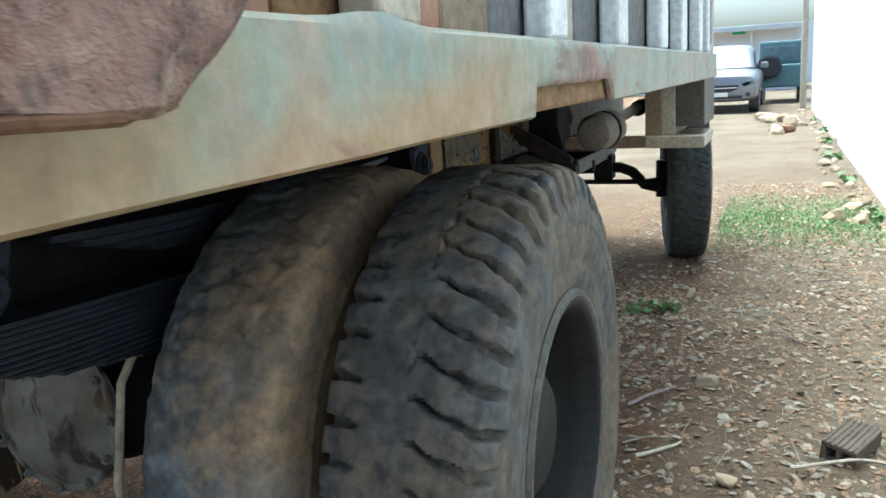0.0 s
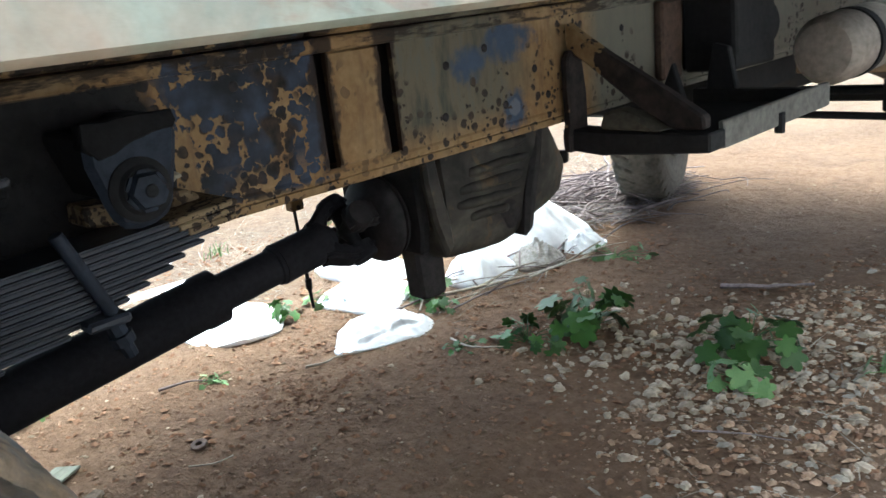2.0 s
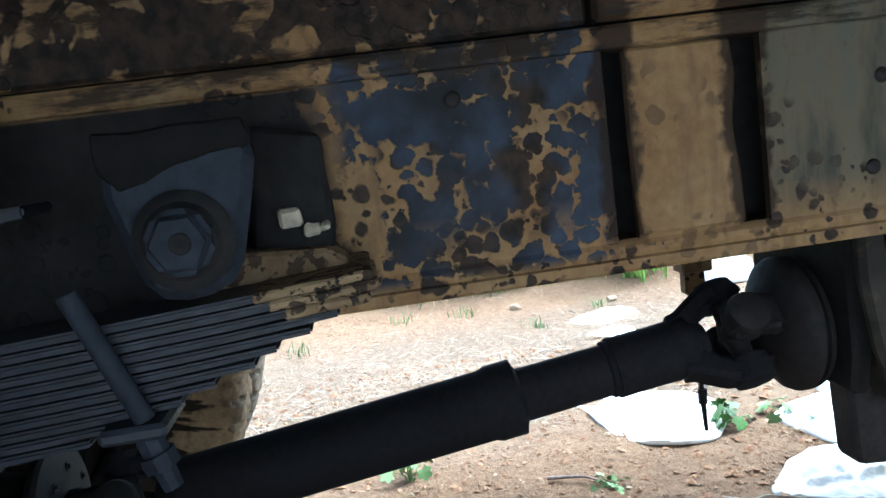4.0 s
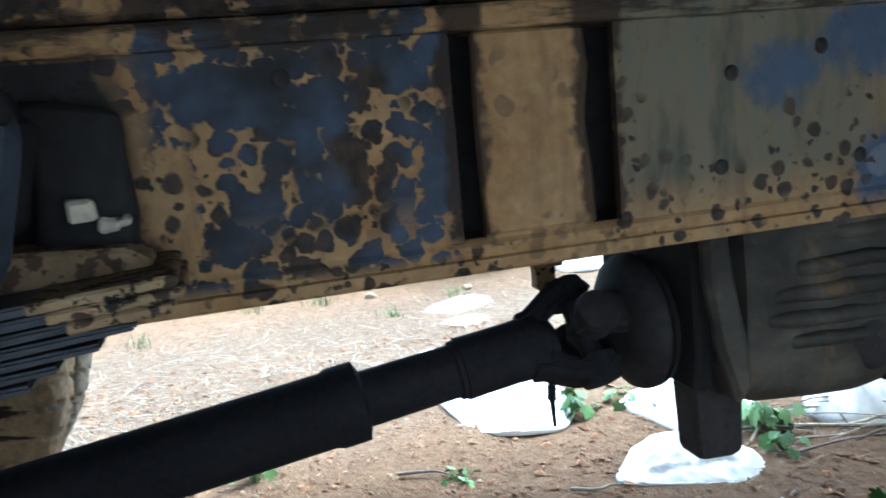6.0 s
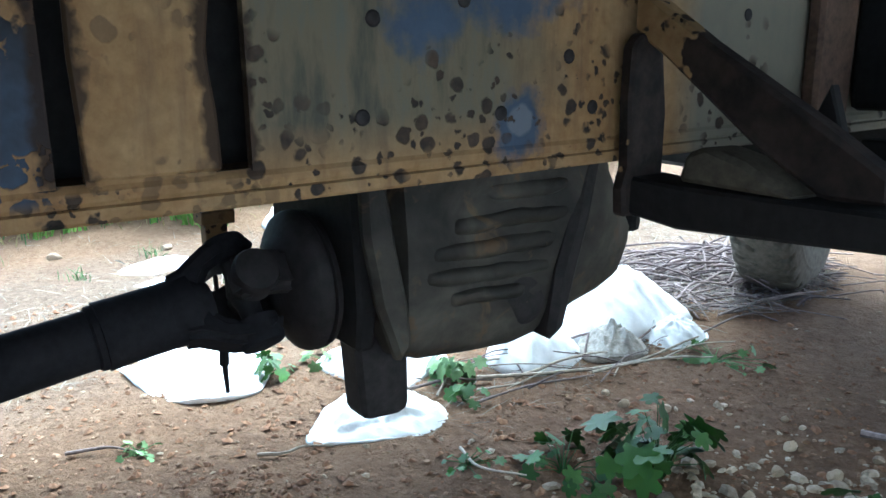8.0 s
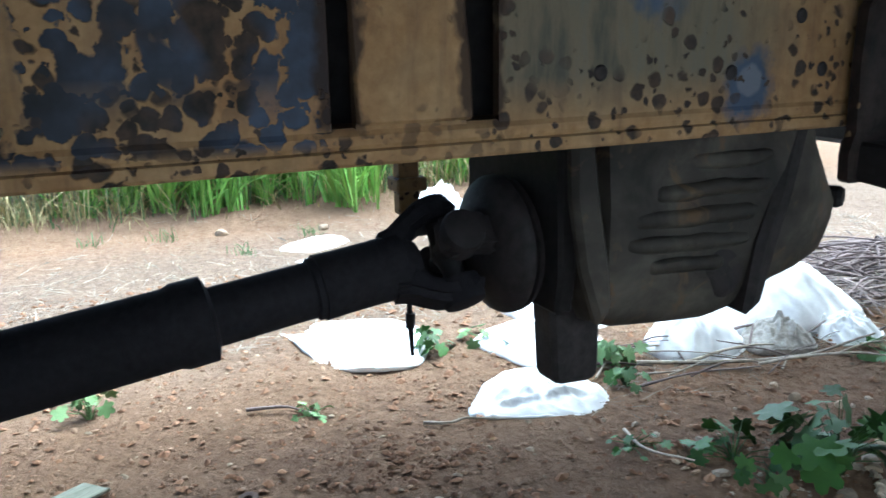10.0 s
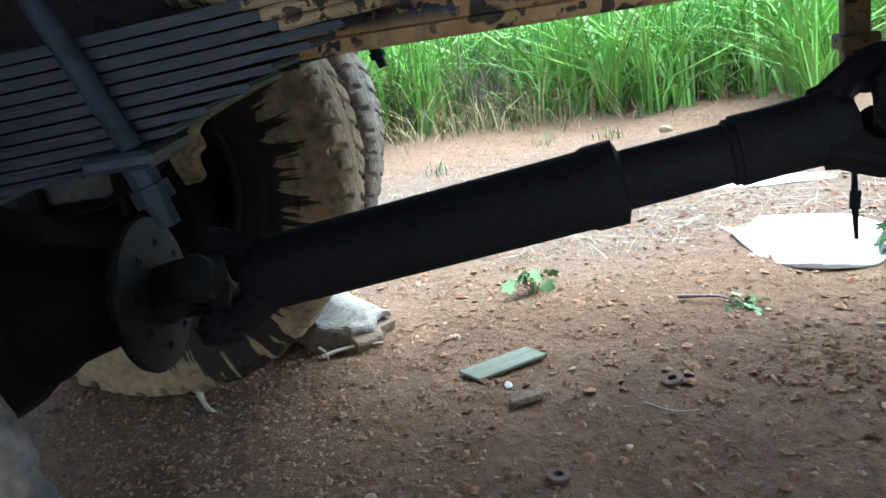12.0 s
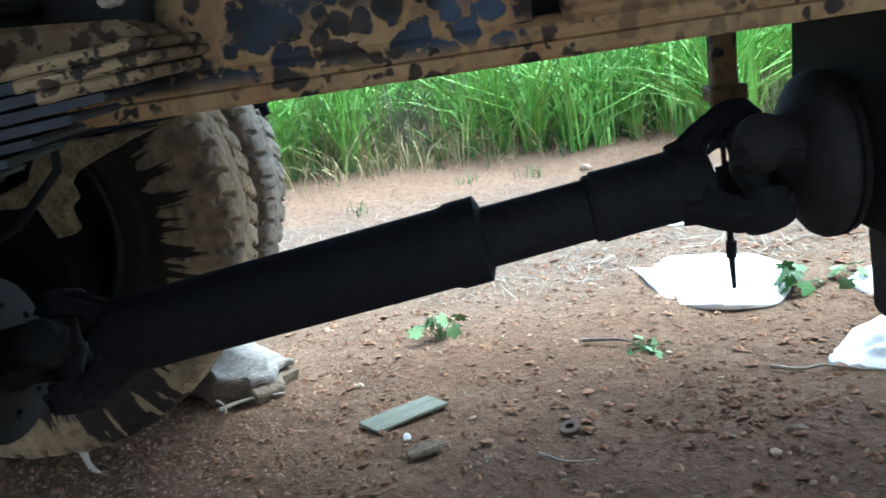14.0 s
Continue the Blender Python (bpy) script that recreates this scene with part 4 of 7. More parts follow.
# cross members
# block added behind the slots so that they read as black
part("cross_gusset", box((0.16, 1.02, 0.87), (XR - 0.05, 1.27, 1.11), 0.006), "dark", truck, "black block added behind the slots to keep them dark")
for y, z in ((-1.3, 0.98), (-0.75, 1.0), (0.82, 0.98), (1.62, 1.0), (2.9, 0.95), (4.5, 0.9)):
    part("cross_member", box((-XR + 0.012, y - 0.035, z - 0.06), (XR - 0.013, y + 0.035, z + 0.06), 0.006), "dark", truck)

# cargo bed
FLOOR_Y = (-1.42, 2.74)
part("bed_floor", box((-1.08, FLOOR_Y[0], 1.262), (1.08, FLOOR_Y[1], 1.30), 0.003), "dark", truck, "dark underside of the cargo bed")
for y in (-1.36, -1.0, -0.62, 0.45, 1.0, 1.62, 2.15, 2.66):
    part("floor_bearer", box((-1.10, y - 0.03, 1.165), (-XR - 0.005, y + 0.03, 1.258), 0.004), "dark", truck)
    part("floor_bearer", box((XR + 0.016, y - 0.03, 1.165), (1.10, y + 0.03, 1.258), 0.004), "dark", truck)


def sill_mesh(side):
    """The bed's lower side rail: a thin pressed sheet with a torn gap over the rear wheel."""
    bm = bmesh.new()
    ys = sorted(set(list(np.arange(-1.42, 2.74, 0.045)) + [-0.352, -0.342, 0.196, 0.205, 0.213, 0.221, 0.229, 0.237, 2.74]))
    zs = [1.146, 1.15, 1.165, 1.18, 1.20, 1.22, 1.24, 1.252, 1.257]
    out, inn = [], []
    for y in ys:
        a, b = [], []
        torn = -0.345 < y < 0.235
        for k, z in enumerate(zs):
            zz = z
            if torn:
                low = 1.189 + 0.003 * noise.noise(Vector((y * 22, 0, 0))) + 0.002 * noise.noise(Vector((y * 60, 5, 0)))
                if y > 0.198:
                    low = 1.189 + (1.146 - 1.189) * (y - 0.198) / 0.037 + 0.002 * noise.noise(Vector((y * 90, 3, 0)))
                zz = low + (1.257 - low) * k / (len(zs) - 1)
            dent = 0.006 * noise.noise(Vector((y * 2.3, z * 4, 1.0))) + 0.003 * noise.noise(Vector((y * 9, z * 9, 2.0)))
            lip = -0.006 if k in (0, len(zs) - 1) else 0.0
            top = 0.010 * math.exp(-((y + 0.80) / 0.07) ** 2) if k == len(zs) - 1 else 0.0
            a.append(bm.verts.new((side * (1.194 + dent + lip), y, zz + top)))
            b.append(bm.verts.new((side * (1.186 + dent + lip), y, zz + top)))
        out.append(a)
        inn.append(b)
    for i in range(len(ys) - 1):
        for k in range(len(zs) - 1):
            bm.faces.new((out[i][k], out[i + 1][k], out[i + 1][k + 1], out[i][k + 1]))
            bm.faces.new((inn[i][k], inn[i][k + 1], inn[i + 1][k + 1], inn[i + 1][k]))
        bm.faces.new((out[i][0], inn[i][0], inn[i + 1][0], out[i + 1][0]))
        bm.faces.new((out[i][-1], out[i + 1][-1], inn[i + 1][-1], inn[i][-1]))
    for i in (0, -1):
        for k in range(len(zs) - 1):
            bm.faces.new((out[i][k], out[i][k + 1], inn[i][k + 1], inn[i][k]))
    add_box(bm, (min(side * 1.10, side * 1.188), FLOOR_Y[0], 1.246), (max(side * 1.10, side * 1.188), FLOOR_Y[1], 1.2575), 0.002)
    bmesh.ops.recalc_face_normals(bm, faces=bm.faces)
    return bm


for side in (1, -1):
    part("side_sill", sill_mesh(side), "sill", truck, "pressed side rail, faded mint paint with pink rust", True)
    lo, hi = sorted((side * 1.135, side * 1.172))
    part("inner_channel", rumple(box((lo, -0.60, 1.150), (hi, 0.32, 1.243), 0.008, None, 2), 0.003, 8), "inner", truck, "rusty inner channel showing through the torn rail")
    # stake side: posts outside, planks behind
    for a, b, mt in ((-0.75, -0.65, "plank"), (-0.145, -0.030, "post"), (0.436, 0.55, "post"), (1.113, 1.245, "post"), (1.637, 1.77, "post"), (2.27, 2.39, "post"), (2.63, 2.735, "post")):
        lo, hi = sorted((side * 1.118, side * 1.165))
        part("side_post", rumple(box((lo, a, 1.2595), (hi, b, 1.95), 0.008, None, 2), 0.004, 6), mt, truck, "chalky white side post" if mt == "post" else "pale tan side post")
    boards = ((-1.42, -0.842, "plank_rust"), (-0.842, -0.66, "inner"), (-0.66, -0.47, "plank_rust"), (-0.47, -0.294, "tan"), (-0.294, -0.09, "plank_grey"), (-0.09, 0.225, "plank"), (0.225, 0.49, "plank_grey"), (0.49, 0.72, "plank"), (0.72, 1.18, "plank_grey"), (1.18, 1.72, "plank_grey"), (1.72, 2.33, "plank_grey"), (2.33, 2.72, "plank_grey"))
    for a, b, mt in boards:
        lo, hi = sorted((side * 1.085, side * 1.112))
        part("side_panel", rumple(box((lo, a + 0.004, 1.26), (hi, b - 0.004, 1.93), 0.004), 0.002, 5), mt, truck)
part("tail_board", box((-1.17, -1.47, 1.258), (1.17, -1.43, 1.93), 0.006), "plank_rust", truck)
part("head_board", box((-1.17, 2.72, 1.302), (1.17, 2.76, 2.3), 0.006), "plank_grey", truck)
# thick rusted corner plate over the sill at the rear
cp = plate([(-1.48, 1.198), (-1.30, 1.199), (-1.145, 1.195), (-1.130, 1.200), (-1.066, 1.252), (-1.02, 1.32), (-1.02, 1.75), (-1.48, 1.75)], "x", 1.20, 1.25, 0.006)
bmesh.ops.subdivide_edges(cp, edges=cp.edges, cuts=5, use_grid_fill=True)
part("corner_plate", rumple(rumple(cp, 0.004, 14), 0.0015, 45), "flap", truck, "thick rusted corner plate with flaked pink paint", True)
lip = plate([(-1.48, 1.1955), (-1.30, 1.1965), (-1.175, 1.1945), (-1.165, 1.197), (-1.175, 1.201), (-1.30, 1.204), (-1.48, 1.203)], "x", 1.199, 1.2515, 0.002)
bmesh.ops.subdivide_edges(lip, edges=lip.edges, cuts=4, use_grid_fill=True)
part("rusted_lip", rumple(lip, 0.002, 30), "rust_brown", truck, "dark rusted lower lip of the corner plate", True)

# cab behind the bed's front and the wing box before the front wheel
cab = bmesh.new()
add_box(cab, (-1.02, 2.95, 1.14), (1.02, 4.9, 2.45), 0.12, None, 3)
part("cab", cab, "sill", truck, "plain cab in faded mint paint")
for side in (1, -1):
    def sx(a, b):
        return tuple(sorted((side * a, side * b)))
    a, b = sx(0.835, 0.915)
    wing = part("wing_box", box((a, 2.90, 0.858), (b, 2.96, 1.14), 0.004), "tan", truck, "tan steel wing box ahead of the bed")
    a, b = sx(0.915, 0.985)
    part("side_plate", box((a, 2.905, 0.862), (b, 3.6, 1.138), 0.004), "plank", wing)
    a, b = sx(0.985, 1.128)
    part("dark_panel", box((a, 2.915, 0.905), (b, 3.5, 1.138), 0.004), "box_dark", wing)
    a, b = sx(0.84, 1.135)
    part("ledge", box((a, 2.86, 0.80), (b, 3.35, 0.862), 0.006), "plank", wing)
    a, b = sx(0.41, 0.84)
    part("cross_bar", box((a, 2.90, 0.80), (b, 2.96, 0.862), 0.004), "tan", wing)

# front axle: a dropped beam with its spring seats, hubs and track rod
bm = bmesh.new()
add_tube(bm, [(-0.80, YF, 0.50), (-0.74, YF, 0.44), (-0.66, YF, 0.46), (-0.58, YF, 0.545), (-0.50, YF, 0.575), (-0.3, YF, 0.57), (0, YF, 0.565), (0.3, YF, 0.57), (0.50, YF, 0.575), (0.58, YF, 0.545), (0.66, YF, 0.46), (0.74, YF, 0.44), (0.80, YF, 0.50)], 0.035, 8)
axle_front = part("front_axle", bm, "dark", truck, "dropped black front axle beam", True)
for side in (1, -1):
    lo, hi = sorted((side * 0.34, side * 0.46))
    part("spring_seat", box((lo, YF - 0.07, 0.50), (hi, YF + 0.07, 0.66), 0.008), "dark", axle_front)
    part("king_pin", rod((side * 0.765, YF, 0.38), (side * 0.765, YF, 0.62), 0.032, 14), "dark", axle_front)
    lv = [(YF - 0.62, 0.77), (YF - 0.3, 0.705), (YF, 0.68), (YF + 0.3, 0.705), (YF + 0.62, 0.77)]
    bm = bmesh.new()
    for k in range(5):
        add_plate(bm, [(YF + (y - YF) * (1 - 0.13 * k), z - 0.012 * k) for y, z in lv] + [(YF + (y - YF) * (1 - 0.13 * k), z - 0.012 * k - 0.010) for y, z in reversed(lv)], "x", side * 0.365, side * 0.435)
    bmesh.ops.recalc_face_normals(bm, faces=bm.faces)
    part("front_spring", bm, "spring", truck)
part("track_rod", rod((-0.72, YF - 0.16, 0.50), (0.72, YF - 0.16, 0.50), 0.016, 10), "dark", truck)
part("steering_arm", add_tube(bmesh.new(), [(0.70, YF - 0.16, 0.50), (0.76, YF - 0.1, 0.50), (0.78, YF, 0.49)], 0.02, 8), "dark", truck)

# rear axle with its round casing
bm = bmesh.new()
add_lathe(bm, (-0.60, YA, ZA), (0.60, YA, ZA), [(0, 0.075), (0.22, 0.08), (0.34, 0.12), (0.42, 0.165), (0.5, 0.18), (0.58, 0.165), (0.66, 0.12), (0.78, 0.08), (1, 0.075)], 32)
rear_axle = part("rear_axle", bm, "near_black", truck, "near black rear axle with a dusty casing cover", True)
part("casing_ring", lathe((0, YA - 0.175, ZA), (0, YA - 0.155, ZA), [(0, 0.188), (0.2, 0.195), (0.8, 0.195), (1, 0.188)], 36), "axle", rear_axle)
part("casing_cover", lathe((0, YA - 0.225, ZA), (0, YA - 0.175, ZA), [(0, 0.06), (0.3, 0.13), (1, 0.175)], 36), "axle", rear_axle, "", True)
for k in range(12):
    a = 2 * math.pi * k / 12
    nb = part("casing_bolt", bolt_mesh("casing_bolt", 0.011, 0.01), "axle", rear_axle)
    nb.matrix_basis = pose(0.182 * math.cos(a), YA - 0.176, ZA + 0.182 * math.sin(a), 0, 0, -90)
part("pinion_case", lathe((0, YA + 0.05, ZA), (0.004, 0.268, 0.538), [(0, 0.125), (0.3, 0.125), (0.36, 0.122), (0.44, 0.115), (0.5, 0.100), (0.9, 0.074), (1, 0.072)], 32), "near_black", rear_axle, "near black pinion housing", True)
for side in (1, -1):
    part("brake_drum", lathe((side * 0.44, YA, ZA), (side * 0.60, YA, ZA), [(0, 0.17), (0.08, 0.215), (0.9, 0.215), (1, 0.2)], 32), "near_black", rear_axle)
    lo, hi = sorted((side * 0.435, side * 0.54))
    part("spring_seat", box((lo, YA - 0.10, ZA + 0.07), (hi, YA + 0.10, 0.775), 0.010), "dust_iron", rear_axle)
    part("brake_hose", add_tube(bmesh.new(), [(side * 0.33, 0.30, 0.85), (side * 0.35, 0.27, 0.74), (side * 0.30, 0.20, 0.66), (side * 0.27, 0.10, 0.62), (side * 0.22, 0.0, 0.62)], 0.008, 8), "dark", rear_axle)
part("brake_pipe", add_tube(bmesh.new(), [(0.45, -0.36, 0.79), (0.45, -0.424, 0.718), (0.45, -0.462, 0.544), (0.45, -0.468, 0.42), (0.44, -0.40, 0.36)], 0.008, 8), "plank", rear_axle, "pale grey brake pipe")


# leaf springs
def leaf_spring(side, x0, x1, top, halves, thick, mat, label):
    first = None
    for k, h in enumerate(halves):
        pts = [YA - h + 2 * h * j / 16 for j in range(17)]
        z = [top + 0.045 * (y - YA) ** 2 - k * (thick + 0.0019) for y in pts]
        tip = [0.75 if j in (0, 16) else 1.0 for j in range(17)]
        bm = add_plate(bmesh.new(), list(zip(pts, z)) + [(y, zz - thick * t) for y, zz, t in reversed(list(zip(pts, z, tip)))], "x", *sorted((side * x0, side * x1)))
        bmesh.ops.recalc_face_normals(bm, faces=bm.faces)
        bmesh.ops.bevel(bm, geom=[e for e in bm.edges if len(e.link_faces) == 2 and e.calc_face_angle(0) > 1.0], offset=0.0022, segments=2, affect="EDGES")
        if first is None:
            first = part("leaf_spring", bm, mat, truck, label, True)
        else:
            part("leaf", bm, mat, first, "", True)
    return first


MAIN = (0.82, 0.82, 0.81, 0.80, 0.775, 0.745, 0.725, 0.69, 0.66, 0.62, 0.58, 0.50, 0.42)
for side in (1, -1):
    pack = leaf_spring(side, 0.447, 0.533, 0.892, MAIN, 0.0075, "spring", "stacked blue black leaf spring")
    helper = leaf_spring(side, 0.455, 0.525, 1.000, (0.56, 0.50, 0.43, 0.36), 0.013, "spring", "short helper leaf spring above the main pack")
    # rebound clip: bars, plate and hanging stud
    part("clip_bar", rod((side * 0.542, 0.556, 0.940), (side * 0.542, 0.600, 0.826), 0.0090, 14), "hanger", pack, "", True)
    lo, hi = sorted((side * 0.475, side * 0.555))
    part("clip_plate", rumple(box((lo, 0.562, 0.812), (hi, 0.618, 0.826), 0.004), 0.002, 20), "spring", pack)
    part("clip_stud", lathe((side * 0.540, 0.598, 0.815), (side * 0.540, 0.612, 0.765), [(0, 0.012), (0.35, 0.012), (0.36, 0.016), (0.62, 0.016), (0.63, 0.010), (1, 0.009)], 8), "hanger", pack)
    for y in (YA - 0.085, YA + 0.085):
        part("u_bolt", add_tube(bmesh.new(), [(side * 0.43, y, 0.56), (side * 0.43, y, 0.95), (side * 0.44, y, 0.965), (side * 0.54, y, 0.965), (side * 0.55, y, 0.95), (side * 0.55, y, 0.56)], 0.012, 8), "dark", pack, "", True)
    # hangers at both ends
    for y0, fwd in ((0.66, 1), (-0.74, -1)):
        o = [(y0 - 0.050, 1.052), (y0 + 0.058, 1.052), (y0 + 0.064, 1.036), (y0 + 0.056, 1.0), (y0 + 0.047, 0.968), (y0 + 0.040, 0.940), (y0 + 0.022, 0.926), (y0 - 0.014, 0.922), (y0 - 0.034, 0.932), (y0 - 0.044, 0.960), (y0 - 0.057, 1.010), (y0 - 0.056, 1.036)]
        hang = part("spring_hanger", plate(o, "x", *sorted((side * 0.543, side * 0.563)), 0.009), "hanger", truck, "worn blue black spring hanger")
        # black lump added to stand for the shade over the hanger's top
        shade_lump = plate([(y0 - 0.055, 1.060), (y0 + 0.060, 1.060), (y0 + 0.067, 1.045), (y0 + 0.060, 1.034), (y0 + 0.030, 1.036), (y0 + 0.006, 1.030), (y0 - 0.022, 1.020), (y0 - 0.045, 1.016), (y0 - 0.060, 1.030)], "x", *sorted((side * 0.540, side * 0.5655)), 0.002)
        bmesh.ops.triangulate(shade_lump, faces=shade_lump.faces)
        bmesh.ops.subdivide_edges(shade_lump, edges=shade_lump.edges, cuts=3, use_grid_fill=True)
        part("grease_cake", rumple(shade_lump, 0.006, 28, y0), "near_black", hang, "black lump standing in for shade on the hanger's top", True)
        part("hanger_block", plate([(y0 - 0.048, 1.045), (y0 + 0.050, 1.045), (y0 + 0.050, 1.03), (y0 + 0.030, 0.955), (y0 - 0.025, 0.955), (y0 - 0.048, 1.03)], "x", *sorted((side * 0.404, side * 0.544)), 0.006), "dark", hang)
        part("pin_washer", lathe((side * 0.562, y0, 0.972), (side * 0.572, y0, 0.972), [(0, 0.040), (0.4, 0.040), (1, 0.032)], 28), "dark", hang, "", True)
        part("bolt_collar", lathe((side * 0.563, y0, 0.972), (side * 0.577, y0, 0.972), [(0, 0.033), (0.5, 0.033), (1, 0.027)], 28), "dark", hang, "", True)
        hb = bmesh.new()
        add_plate(hb, [(y0 + u, 0.972 + v) for u, v in hexagon(0.0300)], "x", *sorted((side * 0.571, side * 0.590)))
        bmesh.ops.recalc_face_normals(hb, faces=hb.faces)
        bmesh.ops.bevel(hb, geom=list(hb.edges), offset=0.0075, segments=3, affect="EDGES")
        pin = part("hanger_bolt", hb, "hanger", hang, "large hexagonal pin head", True)
        part("grease_hole", lathe((side * 0.5885, y0 + 0.002, 0.972), (side * 0.592, y0 + 0.002, 0.972), [(0, 0.0095), (0.9, 0.008), (1.0, 0.006), (0.5, 0.002)], 12), "dark", pin, "", True)
    pad = part("spring_pad", rumple(plate([(0.62, 0.920), (0.70, 0.908), (0.76, 0.897), (0.776, 0.900), (0.784, 0.926), (0.765, 0.938), (0.70, 0.944), (0.62, 0.948)], "x", *sorted((side * 0.404, side * 0.468)), 0.004), 0.002, 30), "flaked", truck, "flaked tan spring end pad")
    # painted tips of the three longest leaves
    for k, end in enumerate((0.800, 0.804, 0.796)):
        ys = [0.700 + 0.012 * k + (end - 0.700 - 0.012 * k) * j / 8 for j in range(9)]
        zs = [0.8926 + 0.045 * (y - YA) ** 2 - k * 0.0094 for y in ys]
        tip = plate(list(zip(ys, zs)) + [(end + 0.003, zs[-1] - 0.004)] + [(y, z - 0.0088) for y, z in reversed(list(zip(ys, zs)))], "x", *sorted((side * 0.406, side * 0.5345)), 0.002)
        part("leaf_tip", rumple(tip, 0.0012, 60, end), "flaked", pad)
# dark block added for the recess behind the hanger; it carries the nuts
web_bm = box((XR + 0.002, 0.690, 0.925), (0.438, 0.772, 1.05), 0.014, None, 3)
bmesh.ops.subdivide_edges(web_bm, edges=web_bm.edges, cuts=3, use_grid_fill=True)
web = part("hanger_web", rumple(web_bm, 0.012, 16), "dark", truck, "dark block added in the recess behind the spring hanger", True)
for y, z, w, h in ((0.733, 0.968, 0.0105, 0.009), (0.753, 0.955, 0.0085, 0.006), (0.764, 0.957, 0.004, 0.005)):
    nut_bm = box((0.432, y - w, z - h), (0.452, y + w, z + h), 0.003)
    part("chalky_nut", rumple(nut_bm, 0.004, 60, y), "plank", web, "chalky nut")
part("hose_hook", add_tube(bmesh.new(), [(0.45, 0.36, 1.11), (0.45, 0.365, 1.06), (0.45, 0.385, 1.03), (0.45, 0.42, 1.017), (0.45, 0.455, 1.03), (0.45, 0.475, 1.06), (0.45, 0.48, 1.11)], 0.014, 10), "hanger", truck, "grey bent hose end", True)
# far side bracket over the axle
tee = plate([(0.199, 0.766), (0.243, 0.774), (0.268, 0.785), (0.429, 0.782), (0.357, 0.757), (0.262, 0.730), (0.239, 0.705), (0.246, 0.665), (0.231, 0.655), (0.233, 0.616), (0.200, 0.606), (0.182, 0.644), (0.172, 0.674), (0.106, 0.669), (0.076, 0.696), (0.167, 0.720)], "x", -0.46, -0.42, 0.004)
bmesh.ops.triangulate(tee, faces=tee.faces)
bmesh.ops.subdivide_edges(tee, edges=tee.edges, cuts=2, use_grid_fill=True)
part("shock_bracket", rumple(rumple(tee, 0.010, 16), 0.004, 45), "mud_iron", truck, "ragged mud caked tan bracket", True)

# drive shaft
JR, JF = Vector((0.004, 0.398, 0.531)), Vector((0.030, 1.345, 0.664))


def on_shaft(y):
    return JR.lerp(JF, (y - JR.y) / (JF.y - JR.y))


tube = lathe(on_shaft(0.475), on_shaft(1.152), [(0, 0.046), (0.02, 0.0545), (0.70, 0.0545), (0.715, 0.0585), (0.772, 0.0585), (0.782, 0.041), (0.985, 0.040), (1, 0.038)], 36)
shaft = part("drive_shaft", tube, "shaft", truck, "black two piece drive shaft", True)
part("slip_sleeve", lathe(on_shaft(1.148), on_shaft(1.272), [(0, 0.040), (0.015, 0.0475), (0.25, 0.0465), (0.8, 0.0465), (1, 0.049)], 32), "shaft", shaft, "", True)
part("slip_seal", lathe(on_shaft(1.138), on_shaft(1.149), [(0, 0.041), (0.3, 0.0445), (1, 0.0445)], 32), "shaft", shaft)


def yoke(p, d, turn, name, parent, mat="shaft", stem=0.050, back=-0.105):
    """An open fork at the joint p: its stem lies behind p along d, its two arms reach round the cross."""
    d = Vector(d).normalized()
    m = Matrix.Translation(p) @ d.to_track_quat("X", "Z").to_matrix().to_4x4() @ pose(0, 0, 0, turn, 0, 0)
    half = [(back, stem), (-0.080, max(stem, 0.052)), (-0.060, 0.064), (-0.038, 0.076), (-0.012, 0.082), (0.012, 0.081), (0.028, 0.073), (0.035, 0.060), (0.031, 0.048),
            (0.010, 0.047), (-0.018, 0.046), (-0.038, 0.038), (-0.050, 0.024), (-0.055, 0.008)]
    bm = add_plate(bmesh.new(), half + [(u, -v) for u, v in reversed(half)], "y", -0.031, 0.031)
    bmesh.ops.recalc_face_normals(bm, faces=bm.faces)
    bmesh.ops.bevel(bm, geom=[e for e in bm.edges if len(e.link_faces) == 2 and e.calc_face_angle(0) > 1.0], offset=0.010, segments=3, affect="EDGES")
    for s in (1, -1):
        add_lathe(bm, (0, 0, s * 0.046), (0, 0, s * 0.086), [(0, 0.033), (0.8, 0.033), (0.95, 0.030), (1, 0.022)], 24)
    add_lathe(bm, (back - 0.004, 0, 0), (-0.048, 0, 0), [(0, stem), (0.5, stem), (1, 0.030)], 24)
    bmesh.ops.transform(bm, matrix=m, verts=bm.verts)
    return part(name, bm, mat, parent, "", True)


WAY = (JF - JR).normalized()
yoke(JR, -WAY, 30, "rear_fork", shaft)
yoke(JF, WAY, -37, "front_fork", shaft, "shaft", 0.047)
for p, lean_by in ((JR, -30), (JF, -37)):
    bm = bmesh.new()
    q = WAY.to_track_quat("X", "Z") @ Matrix.Rotation(radians(lean_by), 3, "X").to_quaternion()
    for ax in ((0, 1, 0), (0, 0, 1)):
        v = q @ Vector(ax)
        add_lathe(bm, p - v * 0.05, p + v * 0.05, [(0, 0.015), (0.25, 0.017), (0.5, 0.024), (0.75, 0.017), (1, 0.015)], 16)
    part("joint_cross", bm, "dark", shaft, "", True)
f1 = part("rear_flange", lathe((0.0, 0.276, 0.530), (0.0, 0.312, 0.530), [(0, 0.080), (0.10, 0.106), (0.30, 0.117), (0.55, 0.119), (0.72, 0.116), (0.80, 0.105), (0.86, 0.094), (1, 0.060)], 44), "worn_iron", shaft, "scuffed round companion flange", True)
